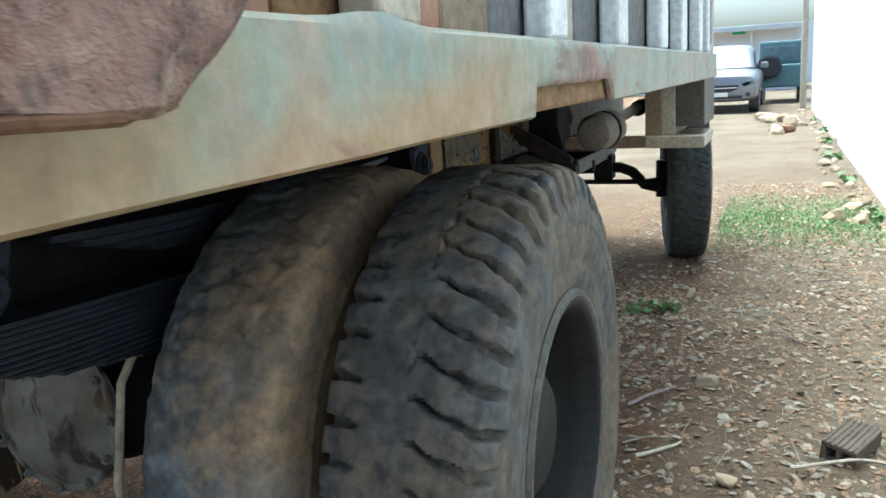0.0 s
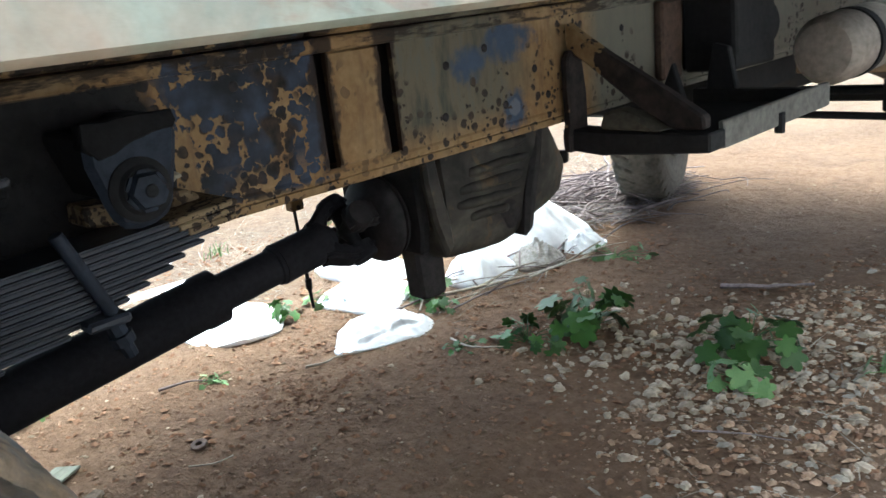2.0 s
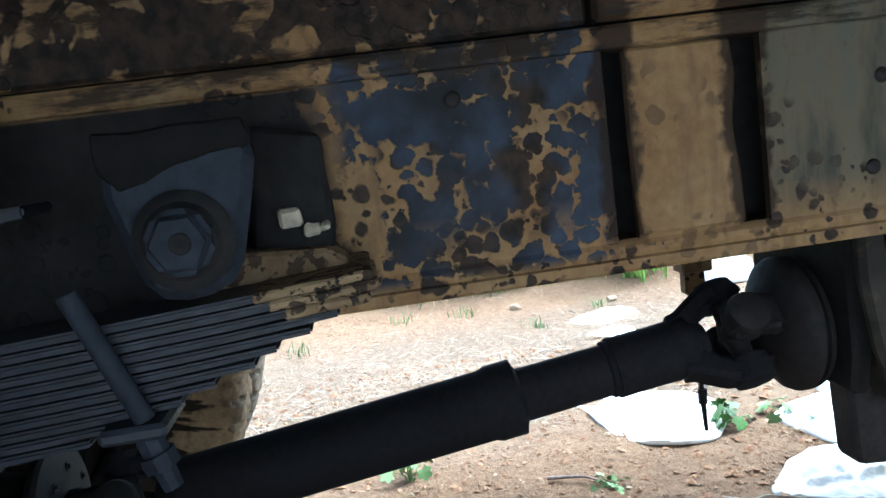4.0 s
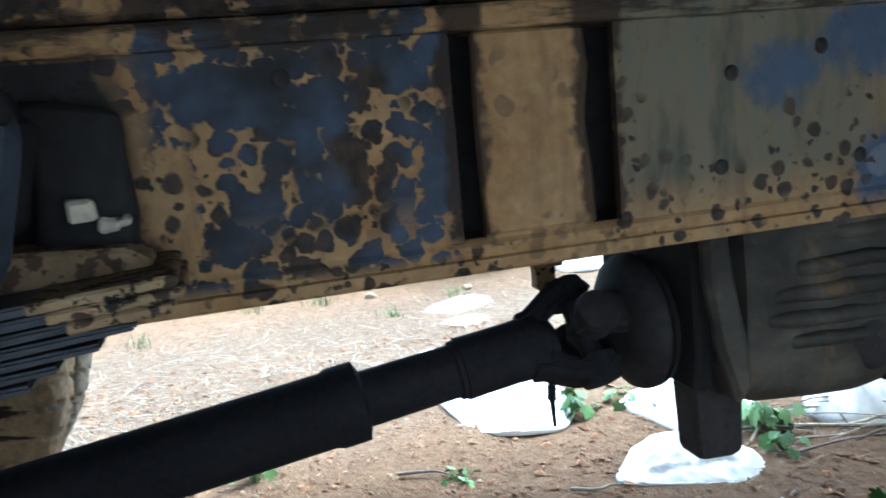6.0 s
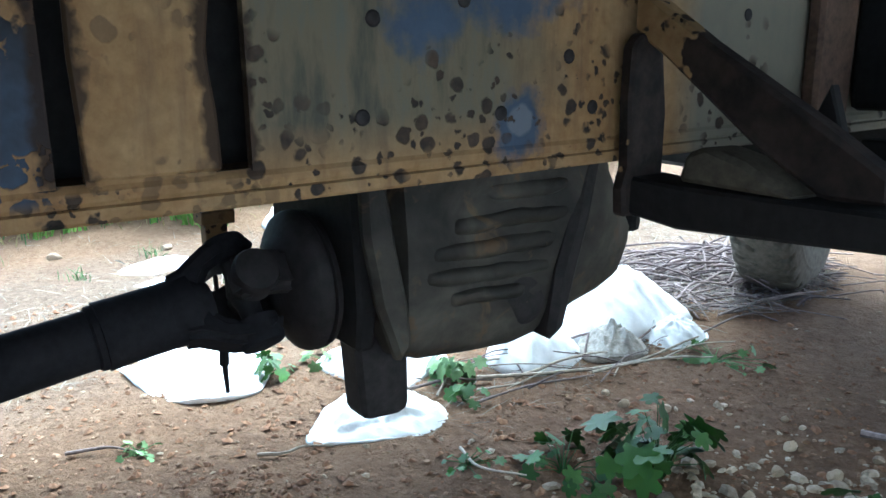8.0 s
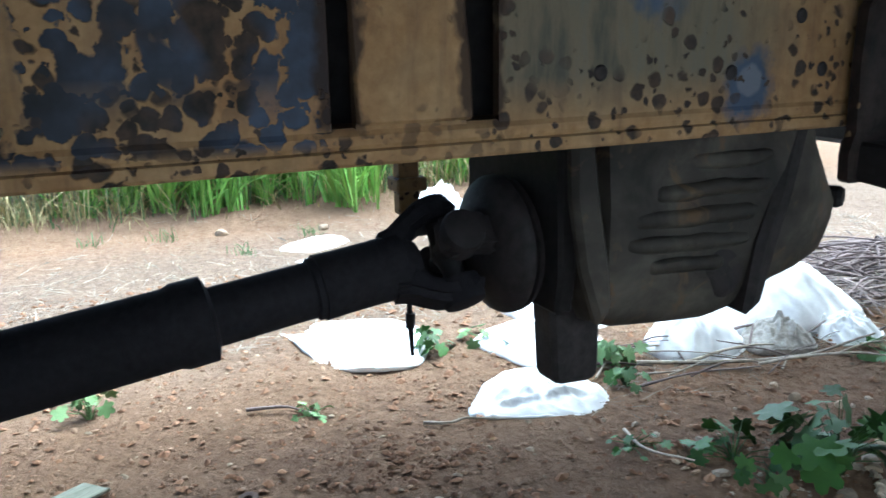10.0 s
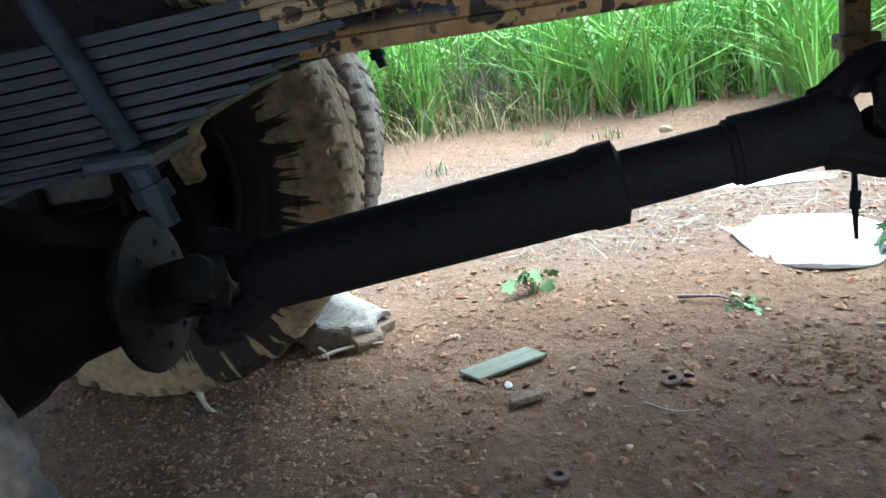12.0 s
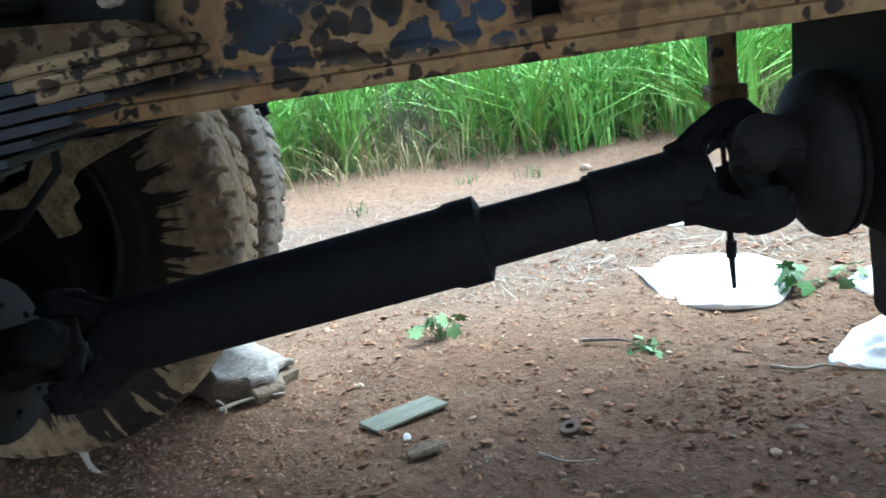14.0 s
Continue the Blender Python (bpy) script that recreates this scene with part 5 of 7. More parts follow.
yoke(JR, Vector((0.002, 1, 0.02)), 58, "flange_fork", shaft, "worn_iron", 0.046, -0.092)
for k in range(8):
    a = 2 * math.pi * (k + 0.3) / 8
    nb = part("flange_bolt", bolt_mesh("flange_bolt", 0.0075, 0.005), "worn_iron", f1)
    nb.matrix_basis = pose(0.078 * math.cos(a), 0.306, 0.530 + 0.078 * math.sin(a), 0, 0, 90)
part("front_flange", lathe((0.032, 1.388, 0.666), (0.032, 1.452, 0.668), [(0, 0.050), (0.10, 0.066), (0.30, 0.088), (0.45, 0.101), (0.60, 0.106), (0.74, 0.1065), (0.78, 0.099), (0.84, 0.099), (0.86, 0.106), (1, 0.103)], 44), "foot", shaft, "black round output flange with a scuffed rim", True)
yoke(JF, Vector((0.0, -1, -0.02)), -53, "output_fork", shaft, "foot", 0.046, -0.08)

# gearbox: a case built of rounded sections
SECT = [(1.480, 0.06, 0.64, 0.86), (1.515, 0.10, 0.590, 0.89), (1.535, 0.150, 0.555, 0.91), (1.57, 0.160, 0.540, 0.92), (1.66, 0.168, 0.530, 0.92), (1.74, 0.170, 0.527, 0.94), (1.78, 0.170, 0.535, 0.95), (1.815, 0.174, 0.556, 0.95), (1.85, 0.180, 0.576, 0.97), (1.90, 0.185, 0.590, 0.98), (1.94, 0.185, 0.604, 0.98), (1.960, 0.180, 0.636, 0.98), (1.968, 0.170, 0.70, 0.98), (1.972, 0.10, 0.76, 0.96)]
bm = bmesh.new()
rings = []
for y, hw, zb, zt in SECT:
    ring = []
    for k in range(28):
        a = 2 * math.pi * k / 28
        cx, sz = math.cos(a), math.sin(a)
        ring.append(bm.verts.new((0.02 + hw * math.copysign(abs(cx) ** 0.34, cx), y, (zb + zt) / 2 + (zt - zb) / 2 * math.copysign(abs(sz) ** 0.36, sz))))
    rings.append(ring)
for a, b in zip(rings, rings[1:]):
    for k in range(28):
        bm.faces.new((a[k], a[(k + 1) % 28], b[(k + 1) % 28], b[k]))
bm.faces.new(rings[0])
bm.faces.new(rings[-1][::-1])
for v in bm.verts:
    # the bell end leans back towards its top
    v.co.y -= 0.060 * min(1.3, max(0.0, (v.co.z - 0.70) / 0.11)) * min(1.0, max(0.0, (v.co.y - 1.82) / 0.10))
rumple(bm, 0.006, 11)
bmesh.ops.recalc_face_normals(bm, faces=bm.faces)
gear = part("gearbox", bm, "case", truck, "ribbed oily gearbox casting under the chassis", True)
for z, y0, y1, hi in ((0.795, 1.66, 1.84, 0.007), (0.752, 1.60, 1.85, 0.008), (0.712, 1.565, 1.85, 0.009), (0.672, 1.56, 1.83, 0.008), (0.638, 1.60, 1.74, 0.006)):
    rib = box((0.150, y0, z - hi - 0.006), (0.197, y1, z + hi + 0.006), 0.012, None, 3)
    bmesh.ops.subdivide_edges(rib, edges=[ed for ed in rib.edges if abs(ed.verts[0].co.y - ed.verts[1].co.y) > 0.1], cuts=14)
    for v in rib.verts:
        k = min(1.0, max(0.0, (v.co.y - y0) / (y1 - y0)))
        v.co.x -= 0.014 * (1 - math.sin(math.pi * k) ** 0.6)
    part("case_rib", rumple(rumple(rib, 0.010, 9, z), 0.004, 30, z), "case", gear, "", True)
part("bearing_boss", rumple(lathe((0.15, 1.745, 0.622), (0.197, 1.745, 0.622), [(0, 0.052), (0.5, 0.048), (0.75, 0.042), (0.85, 0.028), (0.80, 0.010)], 28), 0.006, 16), "foot", gear, "black oily bearing boss", True)
# dark strip laid on the case as the shadow in the housing's groove
part("housing_joint", rumple(plate([(1.775, 0.545), (1.812, 0.562), (1.838, 0.65), (1.858, 0.73), (1.885, 0.84), (1.848, 0.84), (1.822, 0.74), (1.800, 0.66)], "x", 0.13, 0.207, 0.010), 0.006, 14), "foot", gear, "dark strip standing in for the shaded groove before the bell housing")
part("rear_cover", plate([(-0.11, 0.58), (0.15, 0.58), (0.16, 0.64), (0.15, 0.88), (-0.12, 0.88), (-0.13, 0.64)], "y", 1.462, 1.492, 0.006), "dark", gear)
part("drain_foot", rumple(plate([(1.496, 0.450), (1.506, 0.443), (1.566, 0.441), (1.580, 0.449), (1.580, 0.538), (1.582, 0.66), (1.585, 0.84), (1.490, 0.84), (1.484, 0.66), (1.488, 0.56)], "x", 0.040, 0.100, 0.007), 0.003, 14), "foot", gear, "black greasy foot below the gearbox")
part("web_rib", rumple(plate([(1.452, 0.84), (1.488, 0.84), (1.500, 0.74), (1.518, 0.66), (1.524, 0.60), (1.500, 0.57), (1.470, 0.66), (1.452, 0.76)], "x", 0.180, 0.205, 0.008), 0.004, 14), "case", gear)
part("plug", lathe((0.17, 1.958, 0.715), (0.20, 1.974, 0.715), [(0, 0.018), (0.8, 0.018), (1, 0.014)], 10), "dark", gear)
part("clutch_lever", rod((0.06, 1.475, 0.845), (0.06, 1.475, 0.94), 0.02, 12), "dark", gear)

# linkage rod hanging on the far side
link = part("linkage_bracket", box((-0.295, 1.395, 0.66), (-0.265, 1.435, 0.87), 0.003), "rail", truck, "small tan bracket with a hanging linkage rod")
part("bracket_head", box((-0.30, 1.385, 0.705), (-0.25, 1.445, 0.73), 0.003), "rail", link)
part("link_rod", add_tube(bmesh.new(), [(-0.272, 1.405, 0.67), (-0.27, 1.41, 0.52), (-0.268, 1.41, 0.455), (-0.266, 1.412, 0.385)], [0.0045, 0.0045, 0.006, 0.004], 8), "dark", link)
part("rod_collar", rod((-0.268, 1.41, 0.44), (-0.267, 1.411, 0.47), 0.009, 10), "dark", link)

# battery carrier outside the rail
car_leg = part("battery_carrier", rumple(plate([(1.690, 0.795), (1.757, 0.795), (1.760, 0.92), (1.752, 0.99), (1.742, 1.012), (1.712, 1.016), (1.696, 1.0), (1.694, 0.936), (1.697, 0.857), (1.688, 0.83)], "x", 0.408, 0.430, 0.004), 0.002, 30), "burnt_leg", truck, "black angle iron battery carrier on the rail")
part("lower_beam", plate([(0.40, 0.800), (0.50, 0.791), (0.755, 0.810), (0.755, 0.848), (0.50, 0.842), (0.40, 0.846)], "y", 1.70, 1.765, 0.004), "dark", car_leg)
part("outer_angle", box((0.738, 1.765, 0.806), (0.752, 2.29, 0.862), 0.003), "dust_iron", car_leg, "dusty pale outer angle")
part("front_beam", box((0.41, 2.25, 0.80), (0.738, 2.29, 0.85), 0.004), "dark", car_leg)
part("base_sheet", box((0.42, 1.766, 0.812), (0.736, 2.249, 0.820), 0.002), "dark", car_leg)
part("brace", rumple(plate([(0.410, 1.075), (0.440, 1.054), (0.519, 1.006), (0.657, 0.925), (0.735, 0.878), (0.735, 0.850), (0.668, 0.850), (0.591, 0.893), (0.456, 0.987), (0.410, 1.018)], "y", 1.715, 1.745, 0.005), 0.003, 20), "burnt_tan", car_leg, "tan brace burnt black lower down")
part("angle_bolt", rod((0.75, 2.02, 0.79), (0.75, 2.02, 0.835), 0.012, 8), "dark", car_leg)
part("mud_lump", rumple(plate([(0.498, 0.846), (0.512, 0.878), (0.538, 0.888), (0.585, 0.880), (0.622, 0.862), (0.648, 0.846)], "y", 1.702, 1.762, 0.006), 0.006, 18), "mud", car_leg, "dried grey mud on the beam", True)
part("cover_plate", plate([(0.52, 0.87), (0.60, 0.87), (0.58, 0.97), (0.54, 0.98)], "y", 2.12, 2.14, 0.003), "dark", car_leg)
part("hold_down", plate([(0.46, 0.86), (0.53, 0.86), (0.50, 0.95)], "y", 2.0, 2.02, 0.003), "dark", car_leg)

part("rail_bracket", rumple(box((0.402, 2.085, 0.895), (0.428, 2.180, 1.088), 0.006), 0.004, 15), "rust", truck, "rusty brown bracket bolted to the rail")
part("brake_cylinder", lathe((0.48, 2.30, 1.0), (0.50, 2.44, 1.0), [(0, 0.05), (0.1, 0.075), (0.9, 0.075), (1, 0.05)], 24), "dark", truck, "black brake cylinder", True)
# made-up box that fills in the dark mass behind the battery carrier
part("relay_box", rumple(box((0.412, 2.20, 0.90), (0.56, 2.42, 1.10), 0.012, None, 2), 0.008, 9), "dark", truck, "black box added for the dark clutter behind the battery carrier")
# air tank and pipe ahead of it
tank = part("air_tank", lathe((0.66, 2.46, 0.912), (0.68, 2.78, 0.925), [(0, 0.03), (0.04, 0.075), (0.12, 0.092), (0.88, 0.092), (0.96, 0.075), (1, 0.03)], 32), "tank", truck, "dusty tan cylindrical air tank", True)
part("tank_strap", lathe((0.672, 2.6, 0.918), (0.674, 2.63, 0.919), [(0, 0.0945), (1, 0.0945)], 32), "dark", tank)
part("air_pipe", rod((0.72, 2.70, 0.96), (0.78, 3.3, 1.02), 0.028, 14), "tank", truck, "pale pipe beside the tank", True)
part("pipe_clamp", rod((0.765, 3.1, 0.995), (0.772, 3.17, 1.003), 0.042, 14), "dark", truck)
part("engine_block", rumple(box((-0.36, 2.45, 0.72), (0.36, 4.2, 1.13), 0.05, None, 2), 0.01, 6), "dark", truck, "dark engine underside")


# ---- loose things on the ground ----
def stone_mesh(name, seed, flat=0.6, detail=2):
    bm = bmesh.new()
    bmesh.ops.create_icosphere(bm, subdivisions=detail, radius=1.0)
    rng = random.Random(seed)
    cuts = [(Vector((rng.gauss(0, 1), rng.gauss(0, 1), rng.gauss(0, 1))).normalized(), rng.uniform(0.55, 0.85)) for _ in range(9)]
    for v in bm.verts:
        for nrm, d in cuts:
            over = v.co.dot(nrm) - d
            if over > 0:
                v.co -= nrm * over
        v.co += Vector(noise.noise_vector(v.co * 2 + Vector((seed, 0, 0)))) * 0.08
        v.co.z *= flat
    me = bpy.data.meshes.new(name)
    bm.to_mesh(me)
    bm.free()
    return me


STONES = [stone_mesh("stone", 10 + k, 0.5 + 0.12 * (k % 4)) for k in range(8)]
for me in STONES:
    me.materials.append(M["stone"])
CLOD = stone_mesh("clod", 31, 0.6)
CLOD.materials.append(M["clod"])


def put_stone(x, y, size, k, label="pale rough stone lying on the red earth", group="stones in the yard", name="stone", mesh=None, turn=None):
    rng = random.Random(int(abs(x * 917) + abs(y * 331)) + k)
    ob = new(name, mesh or STONES[k % len(STONES)])
    ob.matrix_basis = pose(x, y, ground_z(x, y) + size * 0.22, rng.uniform(-15, 15), rng.uniform(-15, 15), rng.uniform(0, 360) if turn is None else turn) @ Matrix.Diagonal((size, size * rng.uniform(0.6, 0.9), size * 0.9, 1))
    return tagged(ob, label, "stone", group)


put_stone(1.244, 1.70, 0.062, 1, "pale pointed stone with a white face")
put_stone(1.06, 2.967, 0.05, 2, "white flat stone beside the truck")
rng = random.Random(5)
for k, (x, y, s) in enumerate(((1.38, 0.91, 0.05), (1.44, 0.84, 0.03), (1.31, 2.43, 0.035), (1.04, 2.5, 0.03), (1.5, 2.0, 0.04), (0.10, 2.62, 0.045), (0.20, 2.70, 0.05), (0.05, 2.75, 0.04), (-0.12, 2.62, 0.05), (-0.20, 2.55, 0.045),
                             (0.27, 2.55, 0.04), (0.14, 2.45, 0.035), (0.32, 2.75, 0.035), (-0.02, 2.45, 0.035), (-0.28, 2.66, 0.035), (-0.38, 2.60, 0.035), (-0.47, 2.62, 0.03), (0.22, 2.86, 0.04), (0.40, 2.62, 0.03), (-0.05, 2.88, 0.025),
                             (-1.79, 0.92, 0.02), (-3.23, 1.59, 0.05), (-3.09, 2.1, 0.04), (-0.9, 0.62, 0.016), (-0.35, 1.5, 0.018), (-0.3, 1.0, 0.014), (0.05, 0.7, 0.016), (-0.2, 0.5, 0.018))):
    put_stone(x, y, s * (0.62 if y > 2.3 else 0.9), k)
# rubble along the wall's foot and by the car
for k in range(46):
    y = 5.2 + 15 * rng.random() ** 1.3
    put_stone(2.12 - 0.014 * (y - 5.6) - abs(rng.gauss(0, 0.13)), y, rng.uniform(0.03, 0.095), k, "pale rubble stone at the foot of the white wall", "rubble along the wall")
for k in range(16):
    put_stone(rng.uniform(0.9, 1.7), rng.uniform(13.5, 18), rng.uniform(0.08, 0.22), k, "whitish rubble heaped beside the lane", "rubble heap")
put_stone(1.45, 13.9, 0.24, 3, "dark brown boulder beside the lane", "", "boulder", CLOD)


def scatter(name, count, place, size, mat, label, category, seed, shape=None, flat=0.6, lift=0.2):
    """Many small pieces in one mesh."""
    rng = random.Random(seed)
    if shape is None:
        shape = [((1, 0, 0), (0.3, 0.9, 0.1), (-0.8, 0.5, -0.1), (-0.7, -0.6, 0.1), (0.4, -0.8, 0), (0.1, 0.05, 0.7), (0.0, -0.1, -0.5)),
                 ((0, 1, 5), (1, 2, 5), (2, 3, 5), (3, 4, 5), (4, 0, 5), (1, 0, 6), (2, 1, 6), (3, 2, 6), (4, 3, 6), (0, 4, 6))]
    pts, fcs = shape
    verts, faces = [], []
    for _ in range(count):
        x, y = place(rng)
        s = size(rng)
        a, sx, sy = rng.uniform(0, 6.283), rng.uniform(0.7, 1.2), rng.uniform(0.5, 1.0)
        tx, ty = rng.gauss(0, 0.2), rng.gauss(0, 0.2)
        base, z0 = len(verts), ground_z(x, y) + lift * s
        ca, sa = math.cos(a), math.sin(a)
        for px, py, pz in pts:
            px, py, pz = px * sx * s, py * sy * s, pz * flat * s
            px, py, pz = px * rng.uniform(0.75, 1.25), py * rng.uniform(0.75, 1.25), pz + px * tx + py * ty
            verts.append((x + ca * px - sa * py, y + sa * px + ca * py, z0 + pz))
        faces += [tuple(base + i for i in f) for f in fcs]
    ob = part(name, as_mesh(name, verts, faces), mat)
    return tagged(ob, label, category, kind="stuff")


CHIP_RING = [(math.cos(k * 1.0472) * (1 + 0.12 * (k % 2)), math.sin(k * 1.0472) * (0.85 + 0.1 * (k % 3)), -0.35) for k in range(6)]
CHIP_TOP = [(0.68 * x + 0.05, 0.68 * y - 0.04, 0.42 - 0.1 * (k % 2)) for k, (x, y, z) in enumerate(CHIP_RING)]
PEBBLE = [tuple(CHIP_RING + CHIP_TOP + [(0.05, 0.0, 0.62)]), tuple([(k, (k + 1) % 6, 6 + (k + 1) % 6, 6 + k) for k in range(6)] + [(6 + k, 6 + (k + 1) % 6, 12) for k in range(6)])]


def lane_place(r):
    while True:
        x, y = r.uniform(0.35, 2.25), r.uniform(-0.8, 7.5)
        if r.random() < min(1.0, 0.12 + 0.85 * max(0, x - 0.8)) or (0.0 < x < 1.2 and 1.7 < y < 3.2):
            return x, y


def pile_place(r):
    return r.gauss(0.40, 0.30), r.gauss(2.42, 0.24)


scatter("lane_grit", 17000, lane_place, lambda r: 0.004 + 0.016 * r.random() ** 3, "clod_pale", "brown grit and crumbs along the lane", "gravel", 15)
scatter("lane_rubble", 5200, lane_place, lambda r: 0.004 + 0.020 * r.random() ** 4, "rubble", "pale gravel and chips along the lane", "gravel", 1, PEBBLE)
scatter("rubble_patch", 1150, pile_place, lambda r: 0.005 + 0.022 * r.random() ** 3, "rubble", "grey broken stone chips around the weeds", "gravel", 2, PEBBLE)
scatter("under_gravel", 15000, lambda r: (r.uniform(-2.4, 1.1), r.uniform(-1.2, 3.6)), lambda r: 0.0024 + 0.017 * r.random() ** 3.4, "clod", "brown grit and clods on the earth", "gravel", 3)
scatter("under_chips", 2200, lambda r: (r.uniform(-3.2, 1.0), r.uniform(-1.2, 4.6)), lambda r: 0.003 + 0.010 * r.random() ** 3, "stone", "scattered pale chips on the earth", "gravel", 4)
scatter("wheel_grit", 15000, lambda r: (r.gauss(-0.50, 0.36), r.gauss(-0.28, 0.40)), lambda r: 0.002 + 0.0065 * r.random() ** 2.5, "clod_pale", "loose brown grit banked beside the rear wheels", "gravel", 6)
scatter("crumbled_clods", 220, lambda r: (r.gauss(-0.54, 0.10), r.gauss(1.50, 0.10)), lambda r: 0.003 + 0.013 * r.random() ** 1.6, "clod", "patch of crumbled dark clods", "clods", 12)
scatter("under_pebbles", 5600, lambda r: (r.uniform(-2.0, 0.9), r.uniform(-1.0, 3.2)), lambda r: 0.0036 + 0.0095 * r.random() ** 2.2, "clod_pale", "small brown and grey pebbles on the earth", "pebbles", 14, PEBBLE)
STRAW = [((-1, -0.030, 0), (-0.3, -0.034, 0.05), (0.4, -0.030, 0.02), (1, 0.0, 0.06), (0.4, 0.028, 0.02), (-0.3, 0.030, 0.05), (-1, 0.030, 0)), ((0, 1, 5, 6), (1, 2, 4, 5), (2, 3, 4))]
scatter("straw_litter", 9000, lambda r: (-1.45 - abs(r.gauss(0, 0.85)), r.uniform(-1.0, 4.8)), lambda r: 0.008 + 0.060 * r.random() ** 2.2, "straw_grey", "dry straw and stalks strewn on the ground", "straw", 7, STRAW, 1.0, 0.12)
scatter("lane_litter", 2200, lambda r: (r.uniform(0.6, 2.25), r.uniform(-0.4, 6.5)), lambda r: 0.012 + 0.06 * r.random() ** 1.6, "straw", "dry stalks among the gravel", "straw", 8, STRAW, 1.0, 0.15)
def brush(r):
    a, q = r.uniform(0, 6.283), r.random() ** 0.6
    return -1.02 + 0.42 * q * math.cos(a), 3.86 + 0.62 * q * math.sin(a)


scatter("brush_litter", 1500, brush, lambda r: 0.03 + 0.11 * r.random() ** 1.5, "twig", "thin twigs and stalks matted in the heap", "twigs", 17, STRAW, 1.0, 0.35)
scatter("brush_straw", 1300, brush, lambda r: 0.02 + 0.07 * r.random() ** 1.5, "straw_grey", "grey dry leaves and stalks in the heap", "straw", 18, STRAW, 1.6, 0.5)
scatter("sack_litter", 420, lambda r: (r.gauss(-0.72, 0.13), r.gauss(2.62, 0.30)), lambda r: 0.015 + 0.05 * r.random() ** 1.6, "straw_grey", "dry stalks strewn round the sacks", "straw", 19, STRAW, 1.2, 0.25)
scatter("fallen_leaves", 1600, lambda r: (r.uniform(0.5, 2.2), r.uniform(0.0, 6.0)), lambda r: r.uniform(0.008, 0.024), "straw", "small dry leaves and husks in the lane", "leaf litter", 9, None, 0.25, 0.3)


# ---- sacks ----
def sack(outline, h, seed, mat="sack", label="white woven sack lying crumpled on the earth", rim=0.012, fold=0.5, high=(0.0, 0.0), hem=True):
    """A crumpled sack inside an outline on the ground: h its height, rim how far its edge lifts, fold the depth of its creases, high where it is fullest."""
    cx, cy = sum(p[0] for p in outline) / len(outline), sum(p[1] for p in outline) / len(outline)
    n, rings_n, k = 96, 20, len(outline)

    def edge(a):
        # Catmull-Rom round the outline
        f = a * k
        i, u = int(f) % k, f - int(f)
        p = [Vector(outline[(i + j - 1) % k]) for j in range(4)]
        q = 0.5 * (2 * p[1] + (p[2] - p[0]) * u + (2 * p[0] - 5 * p[1] + 4 * p[2] - p[3]) * u * u + (3 * p[1] - p[0] - 3 * p[2] + p[3]) * u ** 3)
        return q.x - cx, q.y - cy
    rng = random.Random(int(seed * 31))
    creases = [(rng.uniform(0, 3.14), rng.uniform(-0.7, 0.7), rng.uniform(0.03, 0.10), rng.uniform(0.4, 1.0)) for _ in range(18)]
    size = max(math.hypot(*edge(j / n)) for j in range(n))
    verts, top = [], []
    for r in range(rings_n + 1):
        sh = r / rings_n
        row = []
        for j in range(n):
            ex, ey = edge(j / n)
            wob = 1 + 0.035 * noise.noise(Vector((ex * 16, ey * 16, seed))) * sh
            x, y = ex * sh * wob, ey * sh * wob
            u, v = x / size, y / size
            lump = math.exp(-((u - high[0]) ** 2 + (v - high[1]) ** 2) / 0.55)
            z = h * (1 - sh ** 3.2) ** 0.7 * (0.45 + 0.55 * lump)
            c = 0.0
            for a, off, w, d in creases:
                t = u * math.cos(a) + v * math.sin(a) - off + 0.10 * noise.noise(Vector((u * 3, v * 3, seed + a)))
                c += d * max(0.0, 1 - abs(t) / w)
            c += 0.5 * noise.noise(Vector((u * 6, v * 6, seed)))
            z += fold * h * 0.16 * (c - 1.0) * (1 - 0.6 * sh ** 4)
            lift = rim * (0.6 + 0.9 * noise.noise(Vector((ex * 5, ey * 5, seed + 3))))
            row.append((x, y, max(0.006, z + max(0.004, lift) * sh ** 4)))
        top.append(row)
    for row in top:
        verts += row
    # turned-under edge, then the underside
    verts += [(x * 0.985, y * 0.985, z * 0.45) for x, y, z in top[-1]]
    verts += [(x * 0.86, y * 0.86, 0.0) for x, y, z in top[-1]]
    faces = [(r * n + j, (r + 1) * n + j, (r + 1) * n + (j + 1) % n, r * n + (j + 1) % n) for r in range(rings_n + 2) for j in range(n)]
    faces.append(tuple((rings_n + 2) * n + j for j in reversed(range(n))))
    ob = part("sack", as_mesh("sack", verts, faces, True), mat)
    ob.matrix_basis = pose(cx, cy, ground_z(cx, cy) - 0.006, 0, 0, 0)
    if hem:
        bm = bmesh.new()
        pts = [Vector(top[-1][j]) for j in range(int(n * 0.05), int(n * 0.42))]
        add_tube(bm, [(p.x * 0.99, p.y * 0.99, p.z + 0.002) for p in pts], [0.0045 + 0.002 * noise.noise(Vector((p.x * 30, p.y * 30, seed))) for p in pts], 6)
        part("folded_hem", bm, mat, ob, "rolled hem of the sack", True)
    return tagged(ob, label, "sack", "discarded sacks")


